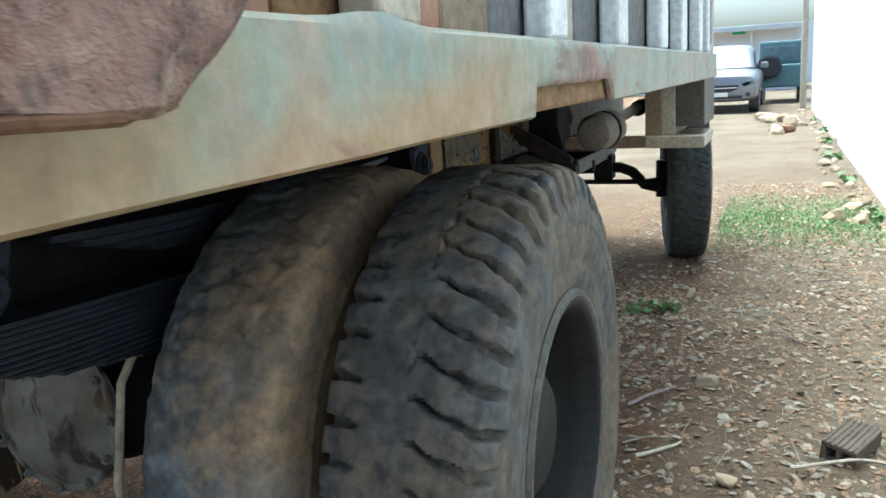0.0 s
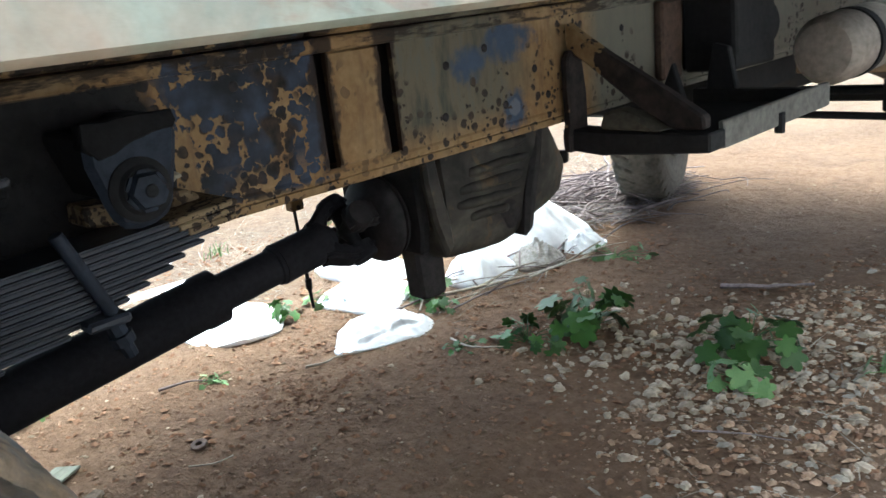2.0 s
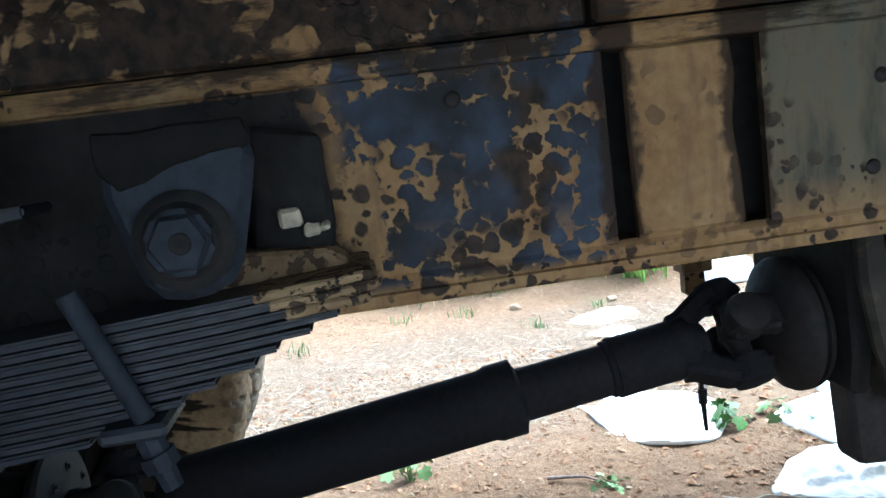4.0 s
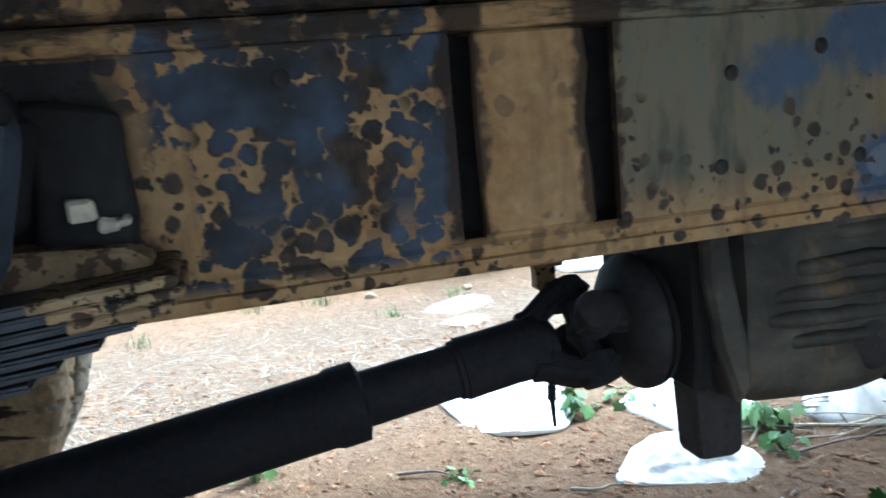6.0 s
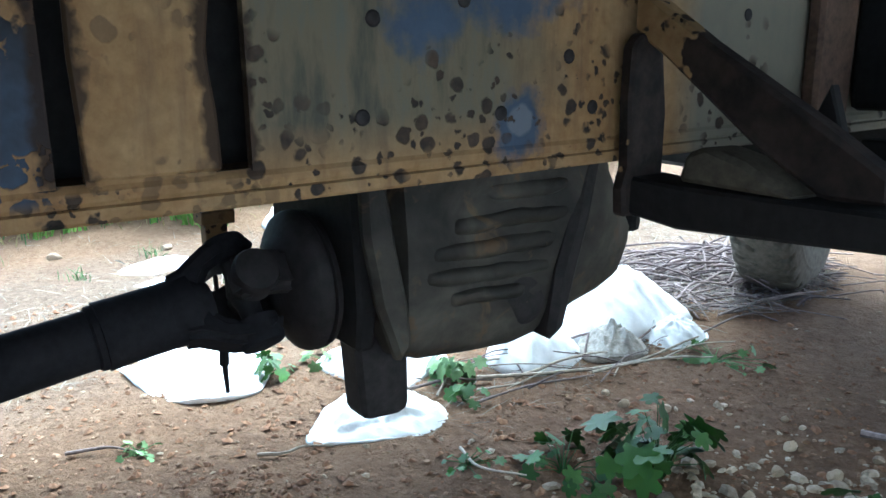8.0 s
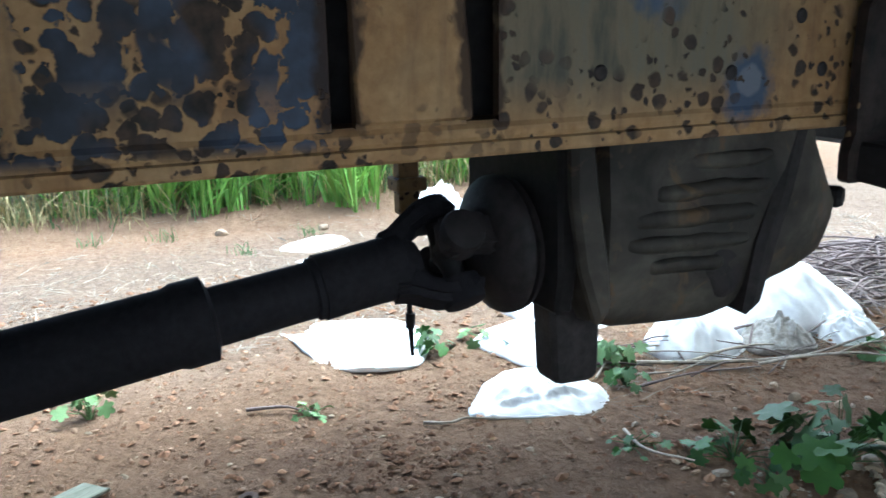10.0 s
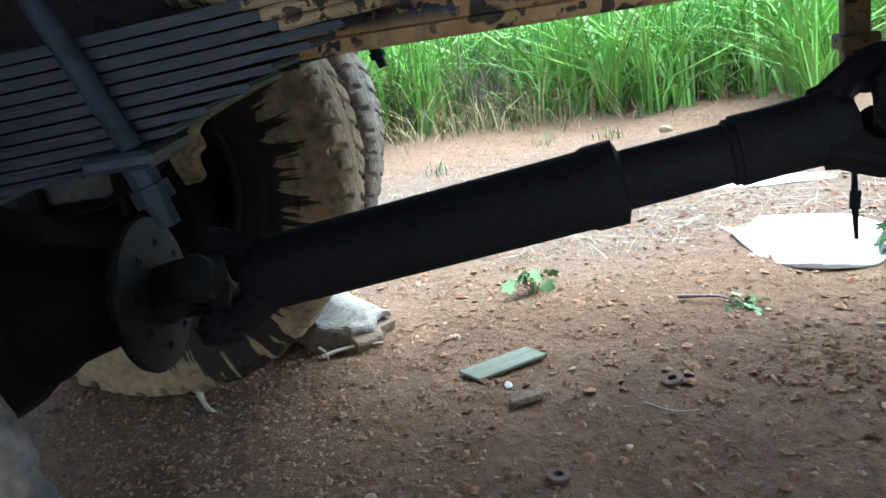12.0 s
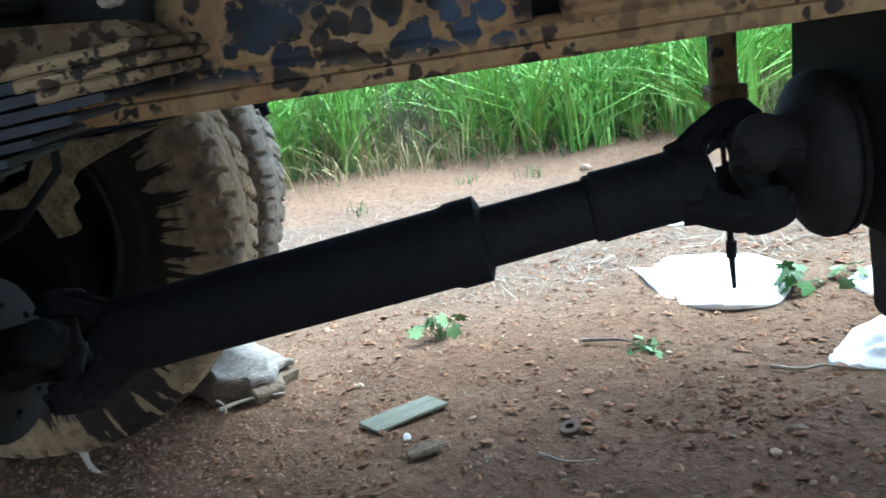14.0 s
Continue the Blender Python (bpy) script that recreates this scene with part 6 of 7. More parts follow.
def round_sack(x, y, sx, sy, h, turn, seed, **more):
    c, d = math.cos(radians(turn)), math.sin(radians(turn))
    rng = random.Random(int(seed * 17))
    ring = []
    for j in range(9):
        a = 2 * math.pi * j / 9
        u, v = sx * math.copysign(abs(math.cos(a)) ** 0.7, math.cos(a)) * rng.uniform(0.85, 1.12), sy * math.copysign(abs(math.sin(a)) ** 0.7, math.sin(a)) * rng.uniform(0.85, 1.12)
        ring.append((x + c * u - d * v, y + d * u + c * v))
    return sack(ring, h, seed, **more)


sack([(-1.62, 1.50), (-1.42, 1.485), (-1.26, 1.515), (-1.15, 1.575), (-1.09, 1.68), (-1.11, 1.80), (-1.24, 1.89), (-1.43, 1.93), (-1.58, 1.78)], 0.035, 1.0, label="flat white sack with a curled edge beside a weed", rim=0.034, fold=0.7)
sack([(-0.695, 1.755), (-0.615, 1.86), (-0.565, 1.97), (-0.545, 2.07), (-0.60, 2.15), (-0.71, 2.17), (-0.85, 2.12), (-0.91, 2.01), (-0.87, 1.90), (-0.78, 1.81)], 0.066, 2.0, label="white woven sack folded flat below the gearbox foot", rim=0.018, fold=1.0, high=(-0.1, 0.3))
round_sack(-1.06, 2.20, 0.20, 0.19, 0.07, 20, 3.0)
round_sack(-1.36, 2.42, 0.25, 0.18, 0.10, -10, 4.0, fold=1.0)
sack([(-0.74, 2.90), (-0.69, 3.08), (-0.72, 3.26), (-0.78, 3.39), (-0.98, 3.42), (-1.18, 3.28), (-1.22, 3.02), (-1.08, 2.84), (-0.90, 2.79)], 0.215, 5.0, label="bulging white sack on a heap of cut branches", rim=0.03, fold=0.25, high=(-0.25, 0.15))
sack([(-0.72, 2.49), (-0.67, 2.61), (-0.72, 2.76), (-0.85, 2.82), (-0.97, 2.72), (-0.95, 2.56), (-0.84, 2.46)], 0.13, 6.0, rim=0.02, fold=0.5)
sack([(-0.62, 3.04), (-0.585, 3.15), (-0.61, 3.27), (-0.72, 3.32), (-0.82, 3.22), (-0.76, 3.06)], 0.075, 12.0, rim=0.02, fold=0.9)
sack([(-0.66, 2.76), (-0.60, 2.86), (-0.63, 2.98), (-0.74, 3.03), (-0.82, 2.92), (-0.76, 2.78)], 0.095, 7.0, "sack_dirty", "soiled brown sack torn open among the white ones", rim=0.04, fold=0.9)
round_sack(-2.84, 2.02, 0.16, 0.26, 0.018, 15, 8.0, label="thin white sheet flat on straw", rim=0.012, hem=False)
round_sack(-3.2, 2.85, 0.14, 0.16, 0.16, 0, 9.0, label="white sack standing near the grass", fold=0.9)
round_sack(-2.02, 1.80, 0.06, 0.24, 0.018, -8, 10.0, label="long white strip lying on the straw", rim=0.01, hem=False)
round_sack(-2.42, 1.86, 0.08, 0.14, 0.015, 20, 11.0, label="flat white scrap of sack on straw", rim=0.012, hem=False)


# ---- weeds with lobed leaves ----
def leaf_mesh(name, seed):
    rng = random.Random(seed)
    out = []
    lobes = 5
    for k in range(lobes * 4 + 1):
        a = -2.5 + 5.0 * k / (lobes * 4)
        ph = (k % 4) / 4
        r = 0.70 + 0.30 * abs(math.cos(math.pi * ph)) if k % 4 != 2 else 0.64
        r *= 1.0 - 0.18 * abs(a) / 2.5
        out.append((r * math.sin(a), 0.35 + r * math.cos(a)))
    verts = [(0, 0.3, 0.0), (0, 0, 0)] + [(x, y, 0.14 * abs(x) - 0.16 * (x * x + (y - 0.3) ** 2) + rng.uniform(-0.03, 0.03)) for x, y in out]
    faces = [(0, i + 1, i) for i in range(2, len(verts) - 1)] + [(0, 1, len(verts) - 1), (0, 2, 1)]
    return as_mesh(name, verts, faces, True)


LEAVES = [leaf_mesh("leaf", s) for s in range(4)]


def weed(x, y, height, spread, leaves, size, mat, seed, label):
    rng = random.Random(seed)
    z = ground_z(x, y)
    w = thing("weed", (x, y, z), label, "plant", "weeds in the yard")
    tips = []
    for _ in range(leaves):
        a, q = rng.uniform(0, 6.283), rng.random() ** 0.7
        tx, ty, tz = spread * q * math.cos(a), spread * q * math.sin(a), height * rng.uniform(0.25, 1.0) * (1.15 - 0.5 * q)
        part("stem", add_tube(bmesh.new(), [(0.12 * tx, 0.12 * ty, 0), (0.35 * tx, 0.35 * ty, 0.6 * tz), (tx, ty, tz)], [0.002, 0.0016, 0.001], 4), mat, w)
        tips.append((tx, ty, tz, a))
    for k, (tx, ty, tz, a) in enumerate(tips):
        me = LEAVES[k % 4]
        key = f"leaf_{mat}_{k % 4}"
        shared = bpy.data.meshes.get(key)
        if shared is None:
            shared = me.copy()
            shared.name = key
            shared.materials.append(M[mat])
        lf = new("leaf", shared)
        lf.parent = w
        s = size * rng.uniform(0.6, 1.25)
        lf.matrix_basis = pose(tx, ty, tz, rng.uniform(-72, 5), rng.uniform(-35, 35), math.degrees(a) - 90 + rng.uniform(-50, 50)) @ Matrix.Diagonal((s, s, s, 1))
    return w


weed(-0.05, 2.36, 0.20, 0.13, 46, 0.050, "leaf", 1, "leafy green weed growing out of broken stones")
weed(-0.20, 2.20, 0.07, 0.14, 22, 0.032, "leaf", 2, "low green weed on the rubble")
weed(0.45, 2.50, 0.13, 0.16, 28, 0.050, "leaf", 3, "broad leaved green weed beside the truck")
weed(0.52, 2.30, 0.06, 0.10, 12, 0.05, "leaf_pale", 4, "pale green weed flat on gravel")
weed(0.86, 2.58, 0.07, 0.11, 14, 0.042, "leaf_pale", 5, "pale wilting weed on gravel")
weed(-1.13, 0.84, 0.085, 0.07, 14, 0.026, "leaf_pale", 6, "small green seedling under the truck")
weed(-0.90, 1.38, 0.03, 0.06, 16, 0.016, "leaf_pale", 7, "tiny feathery weed with dry stalks")
weed(-1.20, 1.86, 0.08, 0.08, 16, 0.035, "leaf", 8, "green weed at the sack's edge")
weed(-0.80, 2.30, 0.09, 0.10, 20, 0.042, "leaf_pale", 9, "pale green weed by the sacks")
weed(-0.66, 2.24, 0.05, 0.06, 10, 0.030, "leaf", 10, "yellowing weed by the sacks")
weed(-0.45, 3.10, 0.04, 0.16, 22, 0.026, "leaf_pale", 11, "creeping weed beside cut branches")
weed(-1.15, 2.05, 0.05, 0.12, 16, 0.03, "leaf_pale", 12, "creeping weed between sacks")
weed(-0.35, 2.02, 0.03, 0.08, 14, 0.018, "leaf", 13, "low green weed on bare earth")
weed(0.98, 2.66, 0.05, 0.08, 12, 0.024, "leaf", 14, "small weed in the lane")
for k in range(6):
    weed(2.10 - 0.04 * (k % 3), 5.3 + 2.1 * k, 0.12, 0.10, 12, 0.05, "leaf_pale", 20 + k, "weed growing along the foot of the wall")


# ---- grass ----
def blades(name, count, place, height, width, mat, label, seed, bend=0.35):
    rng = random.Random(seed)
    verts, faces = [], []
    for _ in range(count):
        x, y = place(rng)
        h, a = height(rng), rng.uniform(0, 6.283)
        w, lean = width * rng.uniform(0.6, 1.3), bend * rng.random() ** 1.2 * h
        dx, dy = math.cos(a), math.sin(a)
        b = rng.uniform(0, 6.283)
        px, py = math.cos(b) * w, math.sin(b) * w
        z = ground_z(x, y)
        base = len(verts)
        for s, ww in ((0, 0.8), (0.35, 1.0), (0.7, 0.75), (1.0, 0.05)):
            cx, cy, cz = x + dx * lean * s * s * 1.6, y + dy * lean * s * s * 1.6, z + h * (s - 0.28 * (lean / h) * s * s * 1.5)
            verts += [(cx - px * ww, cy - py * ww, cz), (cx + px * ww, cy + py * ww, cz)]
        faces += [(base + k, base + k + 1, base + k + 3, base + k + 2) for k in (0, 2, 4)]
    return tagged(part(name, as_mesh(name, verts, faces, True), mat), label, "grass", kind="stuff")


def bank(r):
    y = r.uniform(-4.5, 6.5)
    edge = -4.1 - 0.30 * math.sin(y * 1.9 + 0.7) - 0.7 * noise.noise(Vector((y * 2.2, 0, 4))) - 0.35 * noise.noise(Vector((y * 7, 3, 4)))
    # blades stand in clumps
    x = edge - 2.6 * r.random() ** 1.4
    cx, cy = round(x * 5) / 5 + 0.06 * math.sin(y * 31), round(y * 5) / 5 + 0.06 * math.sin(x * 37)
    return x + 0.55 * (cx - x), y + 0.55 * (cy - y)


blades("grass_bank", 15000, bank, lambda r: 0.25 + 0.95 * r.random() ** 0.8, 0.0085, "grass", "tall bright green grass beyond the yard", 1, 1.0)
blades("grass_fringe", 3800, lambda r: (bank(r)[0] * 0.25 - 3.15 + r.gauss(0, 0.22), r.uniform(-3, 5)), lambda r: 0.04 + 0.30 * r.random() ** 2, 0.004, "leaf_pale", "short grass at the edge of the yard", 2, 0.8)
blades("dry_grass", 2600, lambda r: (-4.35 - abs(r.gauss(0, 0.3)), r.gauss(0.4, 1.6)), lambda r: r.uniform(0.2, 0.7), 0.004, "straw", "dry grass stalks in the bank", 3, 0.8)
blades("dry_fringe", 5200, lambda r: (bank(r)[0] * 0.22 - 3.17 + r.gauss(0, 0.20), r.uniform(-3, 5)), lambda r: 0.05 + 0.38 * r.random() ** 1.8, 0.0036, "straw_gold", "yellow dry grass along the foot of the bank", 5, 1.1)
blades("lane_grass", 8000, lambda r: (r.uniform(1.05, 2.15), r.gauss(5.3, 0.55)), lambda r: r.uniform(0.008, 0.036), 0.0035, "leaf_pale", "short green grass in the lane", 4, 0.9)
for k, (x, y) in enumerate(((-2.75, 1.6), (-2.3, 2.2), (-3.3, 0.95), (-3.0, 2.0), (-3.2, 1.3), (-2.9, 0.4), (-2.2, 2.9))):
    blades("grass_tuft", 26, lambda r, x=x, y=y: (x + r.gauss(0, 0.03), y + r.gauss(0, 0.03)), lambda r: r.uniform(0.03, 0.10), 0.0022, "leaf_pale", "small green grass tuft in the yard", 30 + k, 0.8)


# ---- sticks and cut branches ----
def stick(pts, r, mat="twig", label="dry stick lying on the ground", group="sticks"):
    """A crooked stick through the points (x, y, height over the ground)."""
    p = [Vector((x, y, ground_z(x, y) + h)) for x, y, h in pts]
    p = [2 * p[0] - p[1]] + p + [2 * p[-1] - p[-2]]
    line = []
    for i in range(1, len(p) - 2):
        for k in range(5):
            u = k / 5
            q = 0.5 * (2 * p[i] + (p[i + 1] - p[i - 1]) * u + (2 * p[i - 1] - 5 * p[i] + 4 * p[i + 1] - p[i + 2]) * u * u + (3 * p[i] - p[i - 1] - 3 * p[i + 1] + p[i + 2]) * u ** 3)
            w = noise.noise_vector(q * 14)
            line.append(q + Vector((w.x, w.y, 0.3 * w.z)) * (1.1 * r))
    line.append(p[-2])
    n = len(line)
    bm = add_tube(bmesh.new(), line, [r * (1 - 0.55 * k / n) * (1 + 0.25 * noise.noise(line[k] * 40)) for k in range(n)], 6)
    return tagged(part("stick", bm, mat, None, "", True), label, "stick", group)


rng = random.Random(11)
for k in range(210):
    x, y, a, ln = rng.gauss(-1.02, 0.20), rng.gauss(3.86, 0.30), rng.gauss(0.9, 0.6), rng.uniform(0.15, 0.55)
    h = rng.uniform(0.005, 0.17) * max(0.2, 1 - 1.6 * math.hypot(x + 1.02, y - 3.86))
    b = rng.gauss(0, 0.04)
    stick([(x - ln / 2 * math.cos(a), y - ln / 2 * math.sin(a), h * 0.6), (x + b, y + b, h + 0.02), (x + ln / 2 * math.cos(a), y + ln / 2 * math.sin(a), h * rng.uniform(0.2, 1.6))], rng.uniform(0.003, 0.007), "twig", "thin purple brown cut branch in a heap", "heap of branches")
for k in range(26):
    x, y, a, ln = rng.gauss(-0.70, 0.12), rng.gauss(2.75, 0.26), rng.gauss(1.2, 0.6), rng.uniform(0.12, 0.42)
    h = rng.uniform(0.008, 0.05)
    stick([(x - ln / 2 * math.cos(a), y - ln / 2 * math.sin(a), h * 0.5), (x + rng.gauss(0, 0.025), y + rng.gauss(0, 0.025), h + 0.012), (x + ln / 2 * math.cos(a), y + ln / 2 * math.sin(a), h)], rng.uniform(0.002, 0.0055), rng.choice(("straw", "twig", "twig")), "bent dry stalk among the sacks", "stalks by the sacks")
stick([(-0.95, 3.75, 0.04), (-1.05, 3.95, 0.15), (-1.15, 4.05, 0.20)], 0.012, "twig", "curved branch end sticking up from the heap")
stick([(-0.75, 2.35, 0.02), (-0.55, 2.75, 0.03), (-0.52, 3.1, 0.06)], 0.006, "straw", "long pale stalk beside the sacks")
stick([(0.12, 2.95, 0.01), (0.27, 3.02, 0.014), (0.40, 3.12, 0.01)], 0.010, "twig", "short brown stick on bare earth")
stick([(-0.84, 0.26, 0.01), (-0.87, 0.33, 0.02), (-0.90, 0.42, 0.012)], 0.006, "straw", "small pale twig by the wheel")
stick([(-0.86, 0.25, 0.03), (-0.85, 0.27, 0.02), (-0.83, 0.28, 0.008)], 0.004, "straw", "small pale twig by the wheel")
stick([(-0.98, 1.22, 0.012), (-0.95, 1.32, 0.018), (-0.90, 1.38, 0.01)], 0.005, "twig", "thin twig with a dry leaf")
stick([(-0.70, 1.62, 0.008), (-0.66, 1.68, 0.016), (-0.68, 1.74, 0.01), (-0.63, 1.80, 0.008)], 0.005, "straw", "crooked pale root on the earth")
stick([(-0.45, 1.05, 0.006), (-0.40, 1.10, 0.010), (-0.40, 1.16, 0.006)], 0.003, "straw", "thin straw on the earth")
stick([(-0.42, 2.05, 0.008), (-0.30, 2.02, 0.016), (-0.22, 2.10, 0.008)], 0.0042, "straw", "curved pale root on the earth")
stick([(1.10, 0.98, 0.01), (1.19, 1.06, 0.015), (1.22, 1.14, 0.01)], 0.007, "straw", "short pale stalk among gravel")
stick([(1.0, 1.40, 0.01), (1.10, 1.55, 0.02), (1.14, 1.62, 0.01)], 0.008, "twig", "dry brown stick among gravel")
stick([(1.55, 1.02, 0.02), (1.75, 1.08, 0.05), (1.90, 1.05, 0.03)], 0.006, "straw", "dry stalk leaning on a block")
for k in range(22):
    x, y, a, ln = rng.uniform(0.5, 2.1), rng.uniform(0.6, 5.0), rng.uniform(0, 3.14), rng.uniform(0.08, 0.25)
    stick([(x - ln / 2 * math.cos(a), y - ln / 2 * math.sin(a), 0.006), (x + rng.gauss(0, 0.01), y, 0.014), (x + ln / 2 * math.cos(a), y + ln / 2 * math.sin(a), 0.008)], rng.uniform(0.002, 0.005), rng.choice(("straw", "twig")), "dry stick lying in the gravel", "sticks in the lane")

# board offcut, pebble, chip, washer, rock, hollow block
sl = plate([(-0.1065, 0.0355), (-0.02, 0.037), (0.0845, 0.0340), (0.100, -0.020), (0.1065, -0.0345), (-0.0845, -0.0365), (-0.098, 0.002)], "z", 0, 0.009, 0.002)
ob = part("board_offcut", sl, "slat")
ob.matrix_basis = pose(-0.705, 0.751, ground_z(-0.705, 0.751) + 0.005, 2, -1, 119)
tagged(ob, "grey green board offcut lying on the earth", "board")
fs = rumple(plate([(-0.040, -0.020), (0.024, -0.026), (0.042, -0.012), (0.040, 0.016), (-0.022, 0.026), (-0.042, 0.010)], "z", 0, 0.016, 0.005), 0.003, 30)
fs.faces.ensure_lookup_table()
ob = part("flat_stone", fs, "stone_brown")
ob.matrix_basis = pose(-0.528, 0.804, ground_z(-0.528, 0.804) + 0.003, 3, -4, 112)
tagged(ob, "flat brown oblong stone half sunk in earth", "stone")
CHIP = stone_mesh("white_chip", 55, 0.5)
CHIP.materials.append(M["white_chip"])
put_stone(-0.598, 0.762, 0.016, 5, "small white chip on the earth", "", "white_chip", CHIP)
bm = lathe((0, 0, 0), (0, 0, 0.012), [(0, 0.022), (0.1, 0.024), (0.9, 0.024), (1, 0.022)], 20, False)
add_lathe(bm, (0, 0, 0), (0, 0, 0.012), [(0, 0.010), (1, 0.010)], 20, False)
bm.verts.ensure_lookup_table()
for k in range(20):
    j = (k + 1) % 20
    bm.faces.new((bm.verts[60 + k], bm.verts[60 + j], bm.verts[100 + j], bm.verts[100 + k]))
    bm.faces.new((bm.verts[k], bm.verts[j], bm.verts[80 + j], bm.verts[80 + k]))
bmesh.ops.recalc_face_normals(bm, faces=bm.faces)
ob = part("iron_nut", bm, "rust")
ob.matrix_basis = pose(-0.534, 1.128, ground_z(-0.534, 1.128) + 0.002, 8, 5, 0)
tagged(ob, "rusty round iron nut half sunk in earth", "nut", "iron nuts on the ground")
twin = copy_thing(ob, pose(-0.230, 0.858, ground_z(-0.230, 0.858), -6, 4, 40))
tagged(twin, "rusty brown iron ring half sunk in earth", "nut", "iron nuts on the ground")
def broken_rock(x, y, turn):
    """A slab broken off along its layers: a pale flat top over a brown crumbling side."""
    e = thing("rock", (x, y, ground_z(x, y) - 0.01), "large broken rock with a pale flat top by the rear wheel", "rock")
    rim = [(-0.20, -0.10), (-0.12, -0.15), (-0.02, -0.12), (0.06, -0.15), (0.13, -0.11), (0.20, -0.12), (0.23, -0.04), (0.19, 0.02), (0.21, 0.09), (0.08, 0.13), (-0.06, 0.15), (-0.19, 0.10)]
    for name, lo, hi, grow, mt, sd in (("base", 0.0, 0.088, 1.0, "stone_brown", 1.0), ("slab", 0.084, 0.106, 0.93, "rock", 2.0)):
        bm = plate([(u * grow, v * grow) for u, v in rim], "z", lo, hi, 0.006)
        bmesh.ops.triangulate(bm, faces=bm.faces)
        bmesh.ops.subdivide_edges(bm, edges=bm.edges, cuts=3, use_grid_fill=True)
        rumple(rumple(bm, 0.018, 9, sd), 0.008, 30, sd)
        for v in bm.verts:
            v.co.z -= 0.16 * v.co.x * (1 if v.co.z > 0.03 else 0)
        part(name, bm, mt, e)
    e.rotation_euler = (radians(-4), radians(3), radians(turn))
    e.scale = (0.86, 0.86, 0.92)


broken_rock(-1.03, 0.245, 62)
stick([(-0.64, -0.02, 0.10), (-0.60, 0.02, 0.03), (-0.585, 0.05, -0.005)], 0.011, "straw", "pale splintered stick leaning on the wheel")


def hollow_block(x, y, turn):
    L, W, H = 0.19, 0.11, 0.11
    e = thing("hollow_block", (x, y, ground_z(x, y) - 0.045), "broken brown hollow clay block half buried in gravel", "block")
    for name, lo, hi in (("base", (-L / 2, -W / 2, 0), (L / 2, W / 2, 0.018)), ("top", (-L / 2, -W / 2, H - 0.018), (L / 2, W / 2, H)), ("side", (-L / 2, -W / 2, 0.018), (L / 2, -W / 2 + 0.018, H - 0.018)),
                         ("side", (-L / 2, W / 2 - 0.018, 0.018), (L / 2, W / 2, H - 0.018)), ("web", (-L / 2, -0.008, 0.018), (L / 2, 0.008, H - 0.018)), ("shelf", (-L / 2, -W / 2 + 0.018, H / 2 - 0.007), (L / 2, -0.008, H / 2 + 0.007)), ("shelf", (-L / 2, 0.008, H / 2 - 0.007), (L / 2, W / 2 - 0.018, H / 2 + 0.007))):
        part(name, rumple(box(lo, hi, 0.003), 0.003, 18), "brick", e)
    for k in range(6):
        yy = -W / 2 + 0.012 + k * 0.017
        part("ridge", rumple(box((-L / 2, yy, H), (L / 2, yy + 0.007, H + 0.004), 0.001), 0.002, 18), "brick", e)
    e.rotation_euler = (radians(6), radians(-4), radians(turn))


hollow_block(1.72, 1.22, 64)


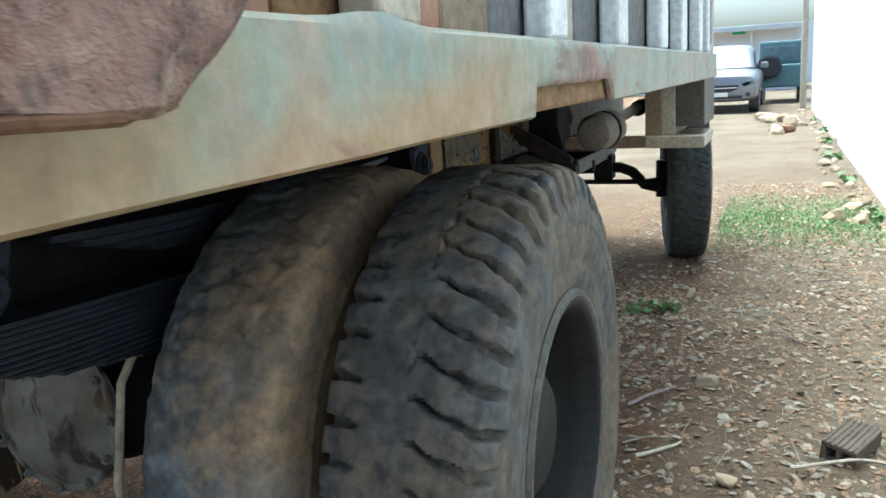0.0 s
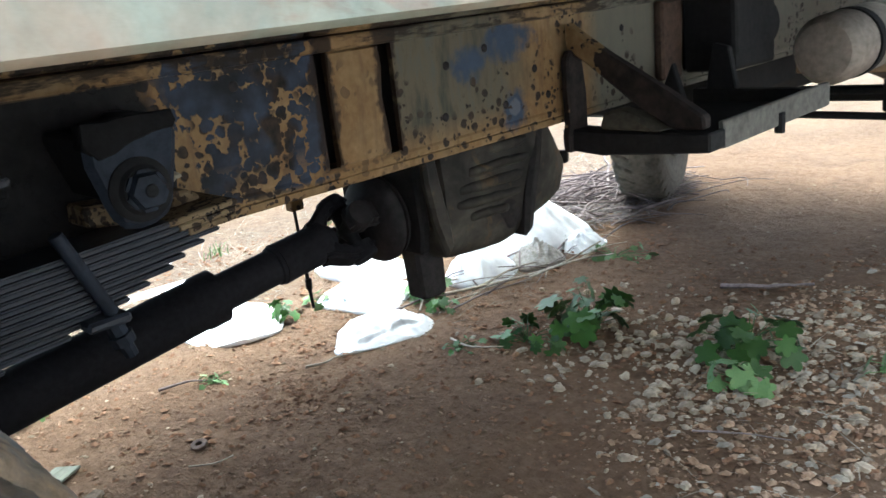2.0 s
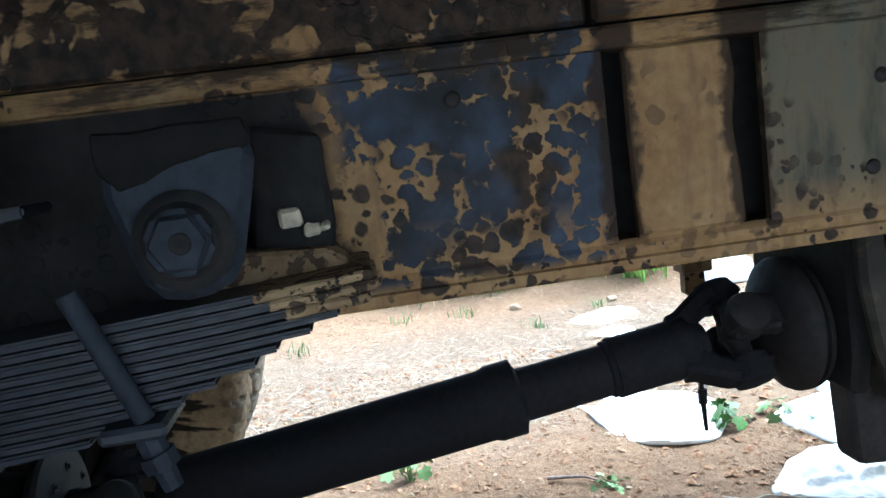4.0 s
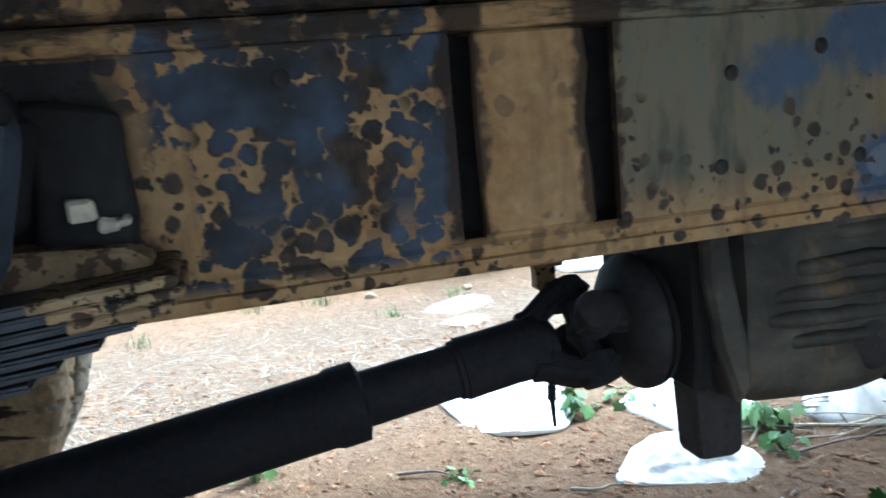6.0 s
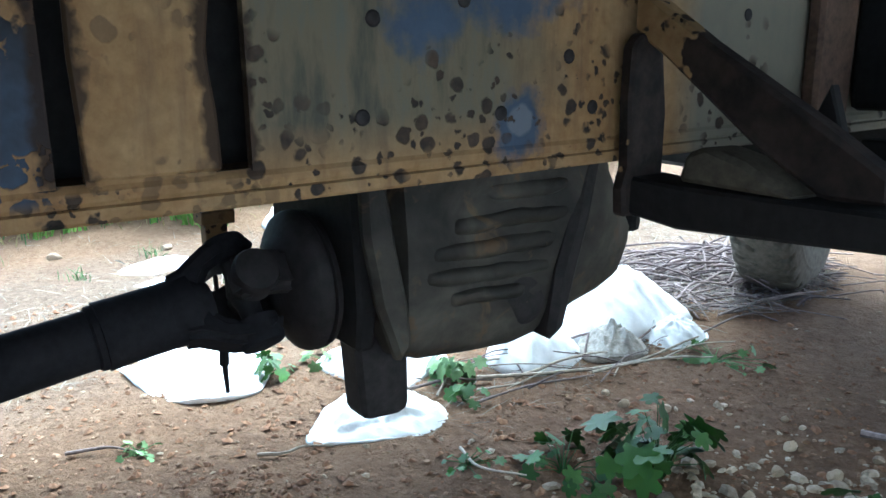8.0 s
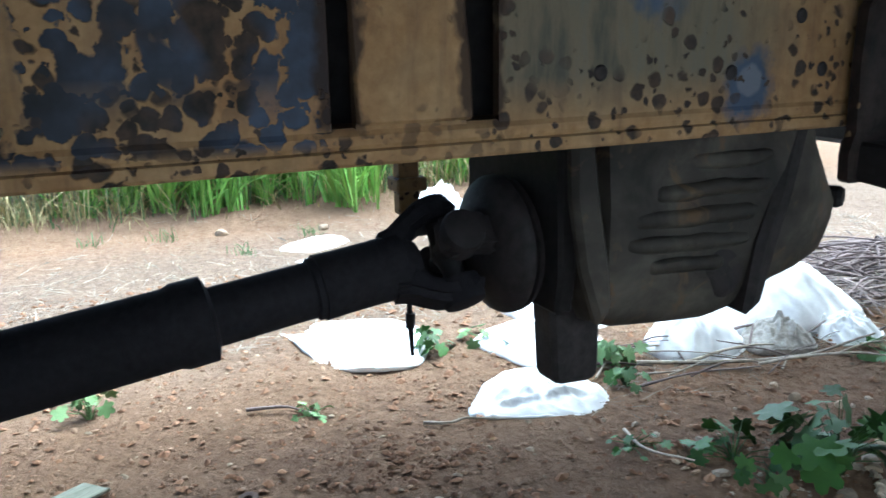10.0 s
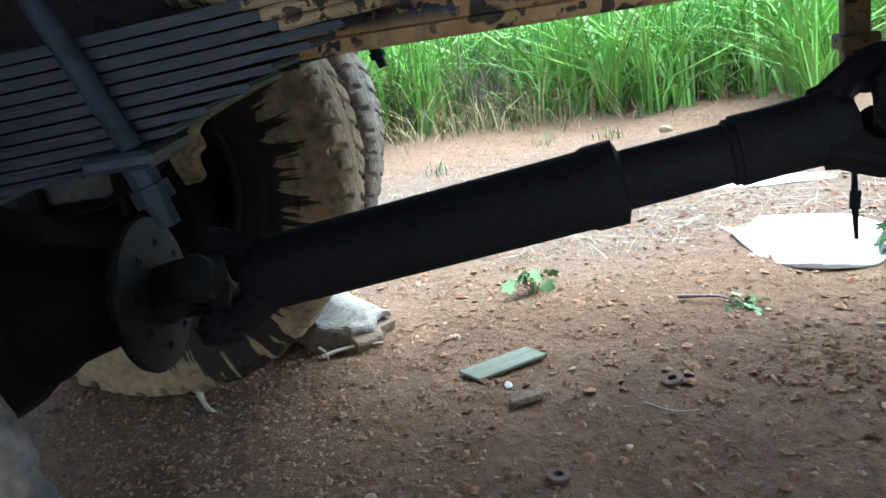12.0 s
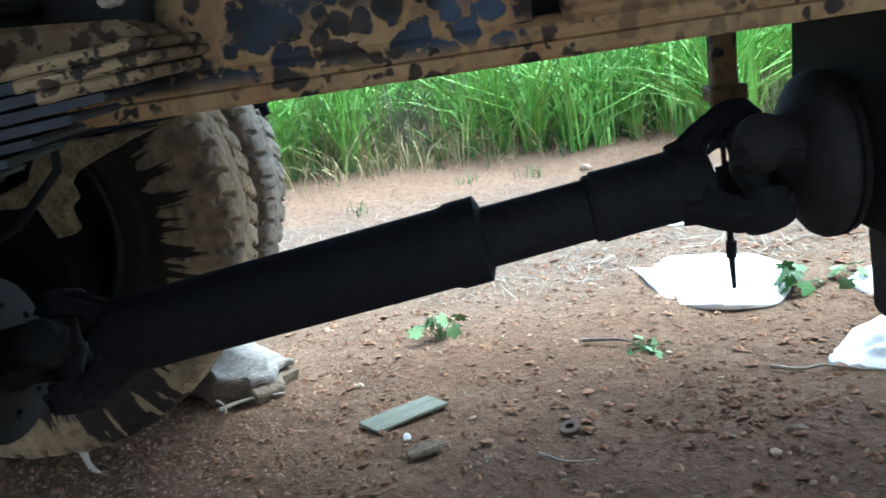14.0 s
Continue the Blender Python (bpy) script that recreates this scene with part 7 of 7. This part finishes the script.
# ---- far end of the lane ----
def far_car():
    car = thing("pickup", (0.0, 20.0, ground_z(0.0, 20)), "silver pickup parked facing down the lane", "car")
    W = 0.86

    def loft(name, rows, mat, label=""):
        """Cross rings (y, half width, low z, high z) joined into a shell."""
        bm = bmesh.new()
        rings = []
        for y, hw, zl, zh, in rows:
            ring = []
            for k in range(20):
                a = 2 * math.pi * k / 20
                c, s = math.cos(a), math.sin(a)
                ring.append(bm.verts.new((hw * math.copysign(abs(c) ** 0.4, c), y, (zl + zh) / 2 + (zh - zl) / 2 * math.copysign(abs(s) ** 0.45, s))))
            rings.append(ring)
        for a, b in zip(rings, rings[1:]):
            for k in range(20):
                bm.faces.new((a[k], a[(k + 1) % 20], b[(k + 1) % 20], b[k]))
        bm.faces.new(rings[0])
        bm.faces.new(rings[-1][::-1])
        bmesh.ops.recalc_face_normals(bm, faces=bm.faces)
        return part(name, bm, mat, car, label, True)
    loft("body", [(0.0, 0.70, 0.34, 0.80), (0.05, 0.80, 0.30, 0.90), (0.25, W, 0.28, 0.99), (1.2, W, 0.28, 1.08), (4.6, W, 0.30, 1.05), (4.9, 0.84, 0.35, 1.0)], "car")
    loft("roof", [(1.15, 0.74, 1.0, 1.10), (1.75, 0.66, 1.0, 1.60), (2.2, 0.66, 1.0, 1.68), (3.3, 0.66, 1.0, 1.66), (3.6, 0.70, 1.0, 1.10)], "car")
    ws = plate([(-0.66, 1.09), (0.66, 1.09), (0.56, 1.56), (-0.56, 1.56)], "y", 0, 0.01, 0)
    w = part("windscreen", ws, "glass", car)
    w.matrix_basis = pose(0, 0.0, 0.53, -49, 0, 0) @ pose(0, 0.27, -0.68)
    grille = part("grille", plate([(-0.42, 0.70), (0.42, 0.70), (0.36, 0.58), (0.2, 0.53), (-0.2, 0.53), (-0.36, 0.58)], "y", -0.02, 0.03, 0.01), "car_dark", car)
    part("grille_bar", box((-0.36, -0.03, 0.615), (0.36, -0.018, 0.635), 0.003), "post", grille)
    part("lower_grille", box((-0.5, -0.015, 0.36), (0.5, 0.04, 0.45), 0.02), "car_dark", car)
    part("number_plate", box((-0.16, -0.03, 0.42), (0.16, -0.017, 0.52), 0.003), "white_chip", car)
    for s in (1, -1):
        part("headlight", plate([(s * 0.46, 0.72), (s * 0.72, 0.82), (s * 0.78, 0.74), (s * 0.52, 0.62)], "y", 0.0, 0.07, 0.01), "glass", car)
        part("fog_light", lathe((s * 0.62, -0.01, 0.46), (s * 0.62, 0.03, 0.46), [(0, 0.05), (1, 0.05)], 16), "car_dark", car)
        part("mirror", rumple(box((min(s * 0.86, s * 1.04), 1.25, 1.06), (max(s * 0.86, s * 1.04), 1.35, 1.20), 0.03, None, 2), 0.004, 8), "car", car)
        for y in (0.75, 3.9):
            wh = part("wheel", lathe((s * 0.62, y, 0.34), (s * 0.87, y, 0.34), [(0, 0.28), (0.1, 0.345), (0.9, 0.345), (1, 0.29)], 28), "tyre_dark", car)
            part("hub_cap", lathe((s * 0.86, y, 0.34), (s * 0.875, y, 0.34), [(0, 0.2), (1, 0.18)], 20), "car", wh)


far_car()


def far_vehicle():
    j = thing("utility_vehicle", (1.30, 24.6, ground_z(1.3, 24.6)), "dull teal boxy vehicle parked behind the pickup", "vehicle")
    part("body", box((-0.62, 0, 0.45), (0.62, 3.0, 1.10), 0.05, None, 2), "teal", j)
    part("cabin", box((-0.60, 0.7, 1.10), (0.60, 2.9, 1.78), 0.06, None, 2), "teal", j)
    part("windscreen", box((-0.10, 0.68, 1.18), (0.48, 0.70, 1.62), 0.004), "glass", j)
    part("windscreen", box((-0.52, 0.68, 1.18), (-0.16, 0.70, 1.62), 0.004), "glass", j)
    part("spare_wheel", lathe((-0.30, -0.16, 1.05), (-0.30, 0.0, 1.05), [(0, 0.28), (0.2, 0.34), (0.8, 0.34), (1, 0.3)], 24), "car_dark", j)
    for s in (1, -1):
        for y in (0.6, 2.4):
            part("wheel", lathe((s * 0.45, y, 0.36), (s * 0.64, y, 0.36), [(0, 0.3), (0.1, 0.36), (0.9, 0.36), (1, 0.3)], 24), "car_dark", j)


far_vehicle()


def far_shed():
    s = thing("open_shed", (-1.0, 38, 0), "pale sheet roofed shed at the end of the lane", "building")
    part("roof", box((-9, -1.5, 2.55), (3.0, 5, 2.68), 0.02), "roof", s)
    part("back_wall", box((-9, -0.9, -0.3), (3.0, -0.7, 2.55), 0.01), "wall", s)
    for x in (-8, -5, -2, 1.0, 2.8):
        part("post", box((x - 0.06, -1.2, -0.3), (x + 0.06, -1.08, 2.55), 0.01), "post", s)
    part("roof_edge", box((-9, -1.56, 2.50), (3.0, -1.50, 2.72), 0.01), "roof", s)
    g = part("sign_board", box((0, 0, 0), (0.55, 0.05, 0.35), 0.01), "sign", None)
    g.matrix_basis = pose(-0.75, 36.6, 2.40)
    tagged(g, "small green sign board on the shed's edge", "sign")
    b = part("wall_north", box((-60, 48, -0.5), (60, 48.4, 3.2), 0.0), "wall", None)
    tagged(b, "pale wall closing the far end of the yard", "wall", kind="structure")


far_shed()
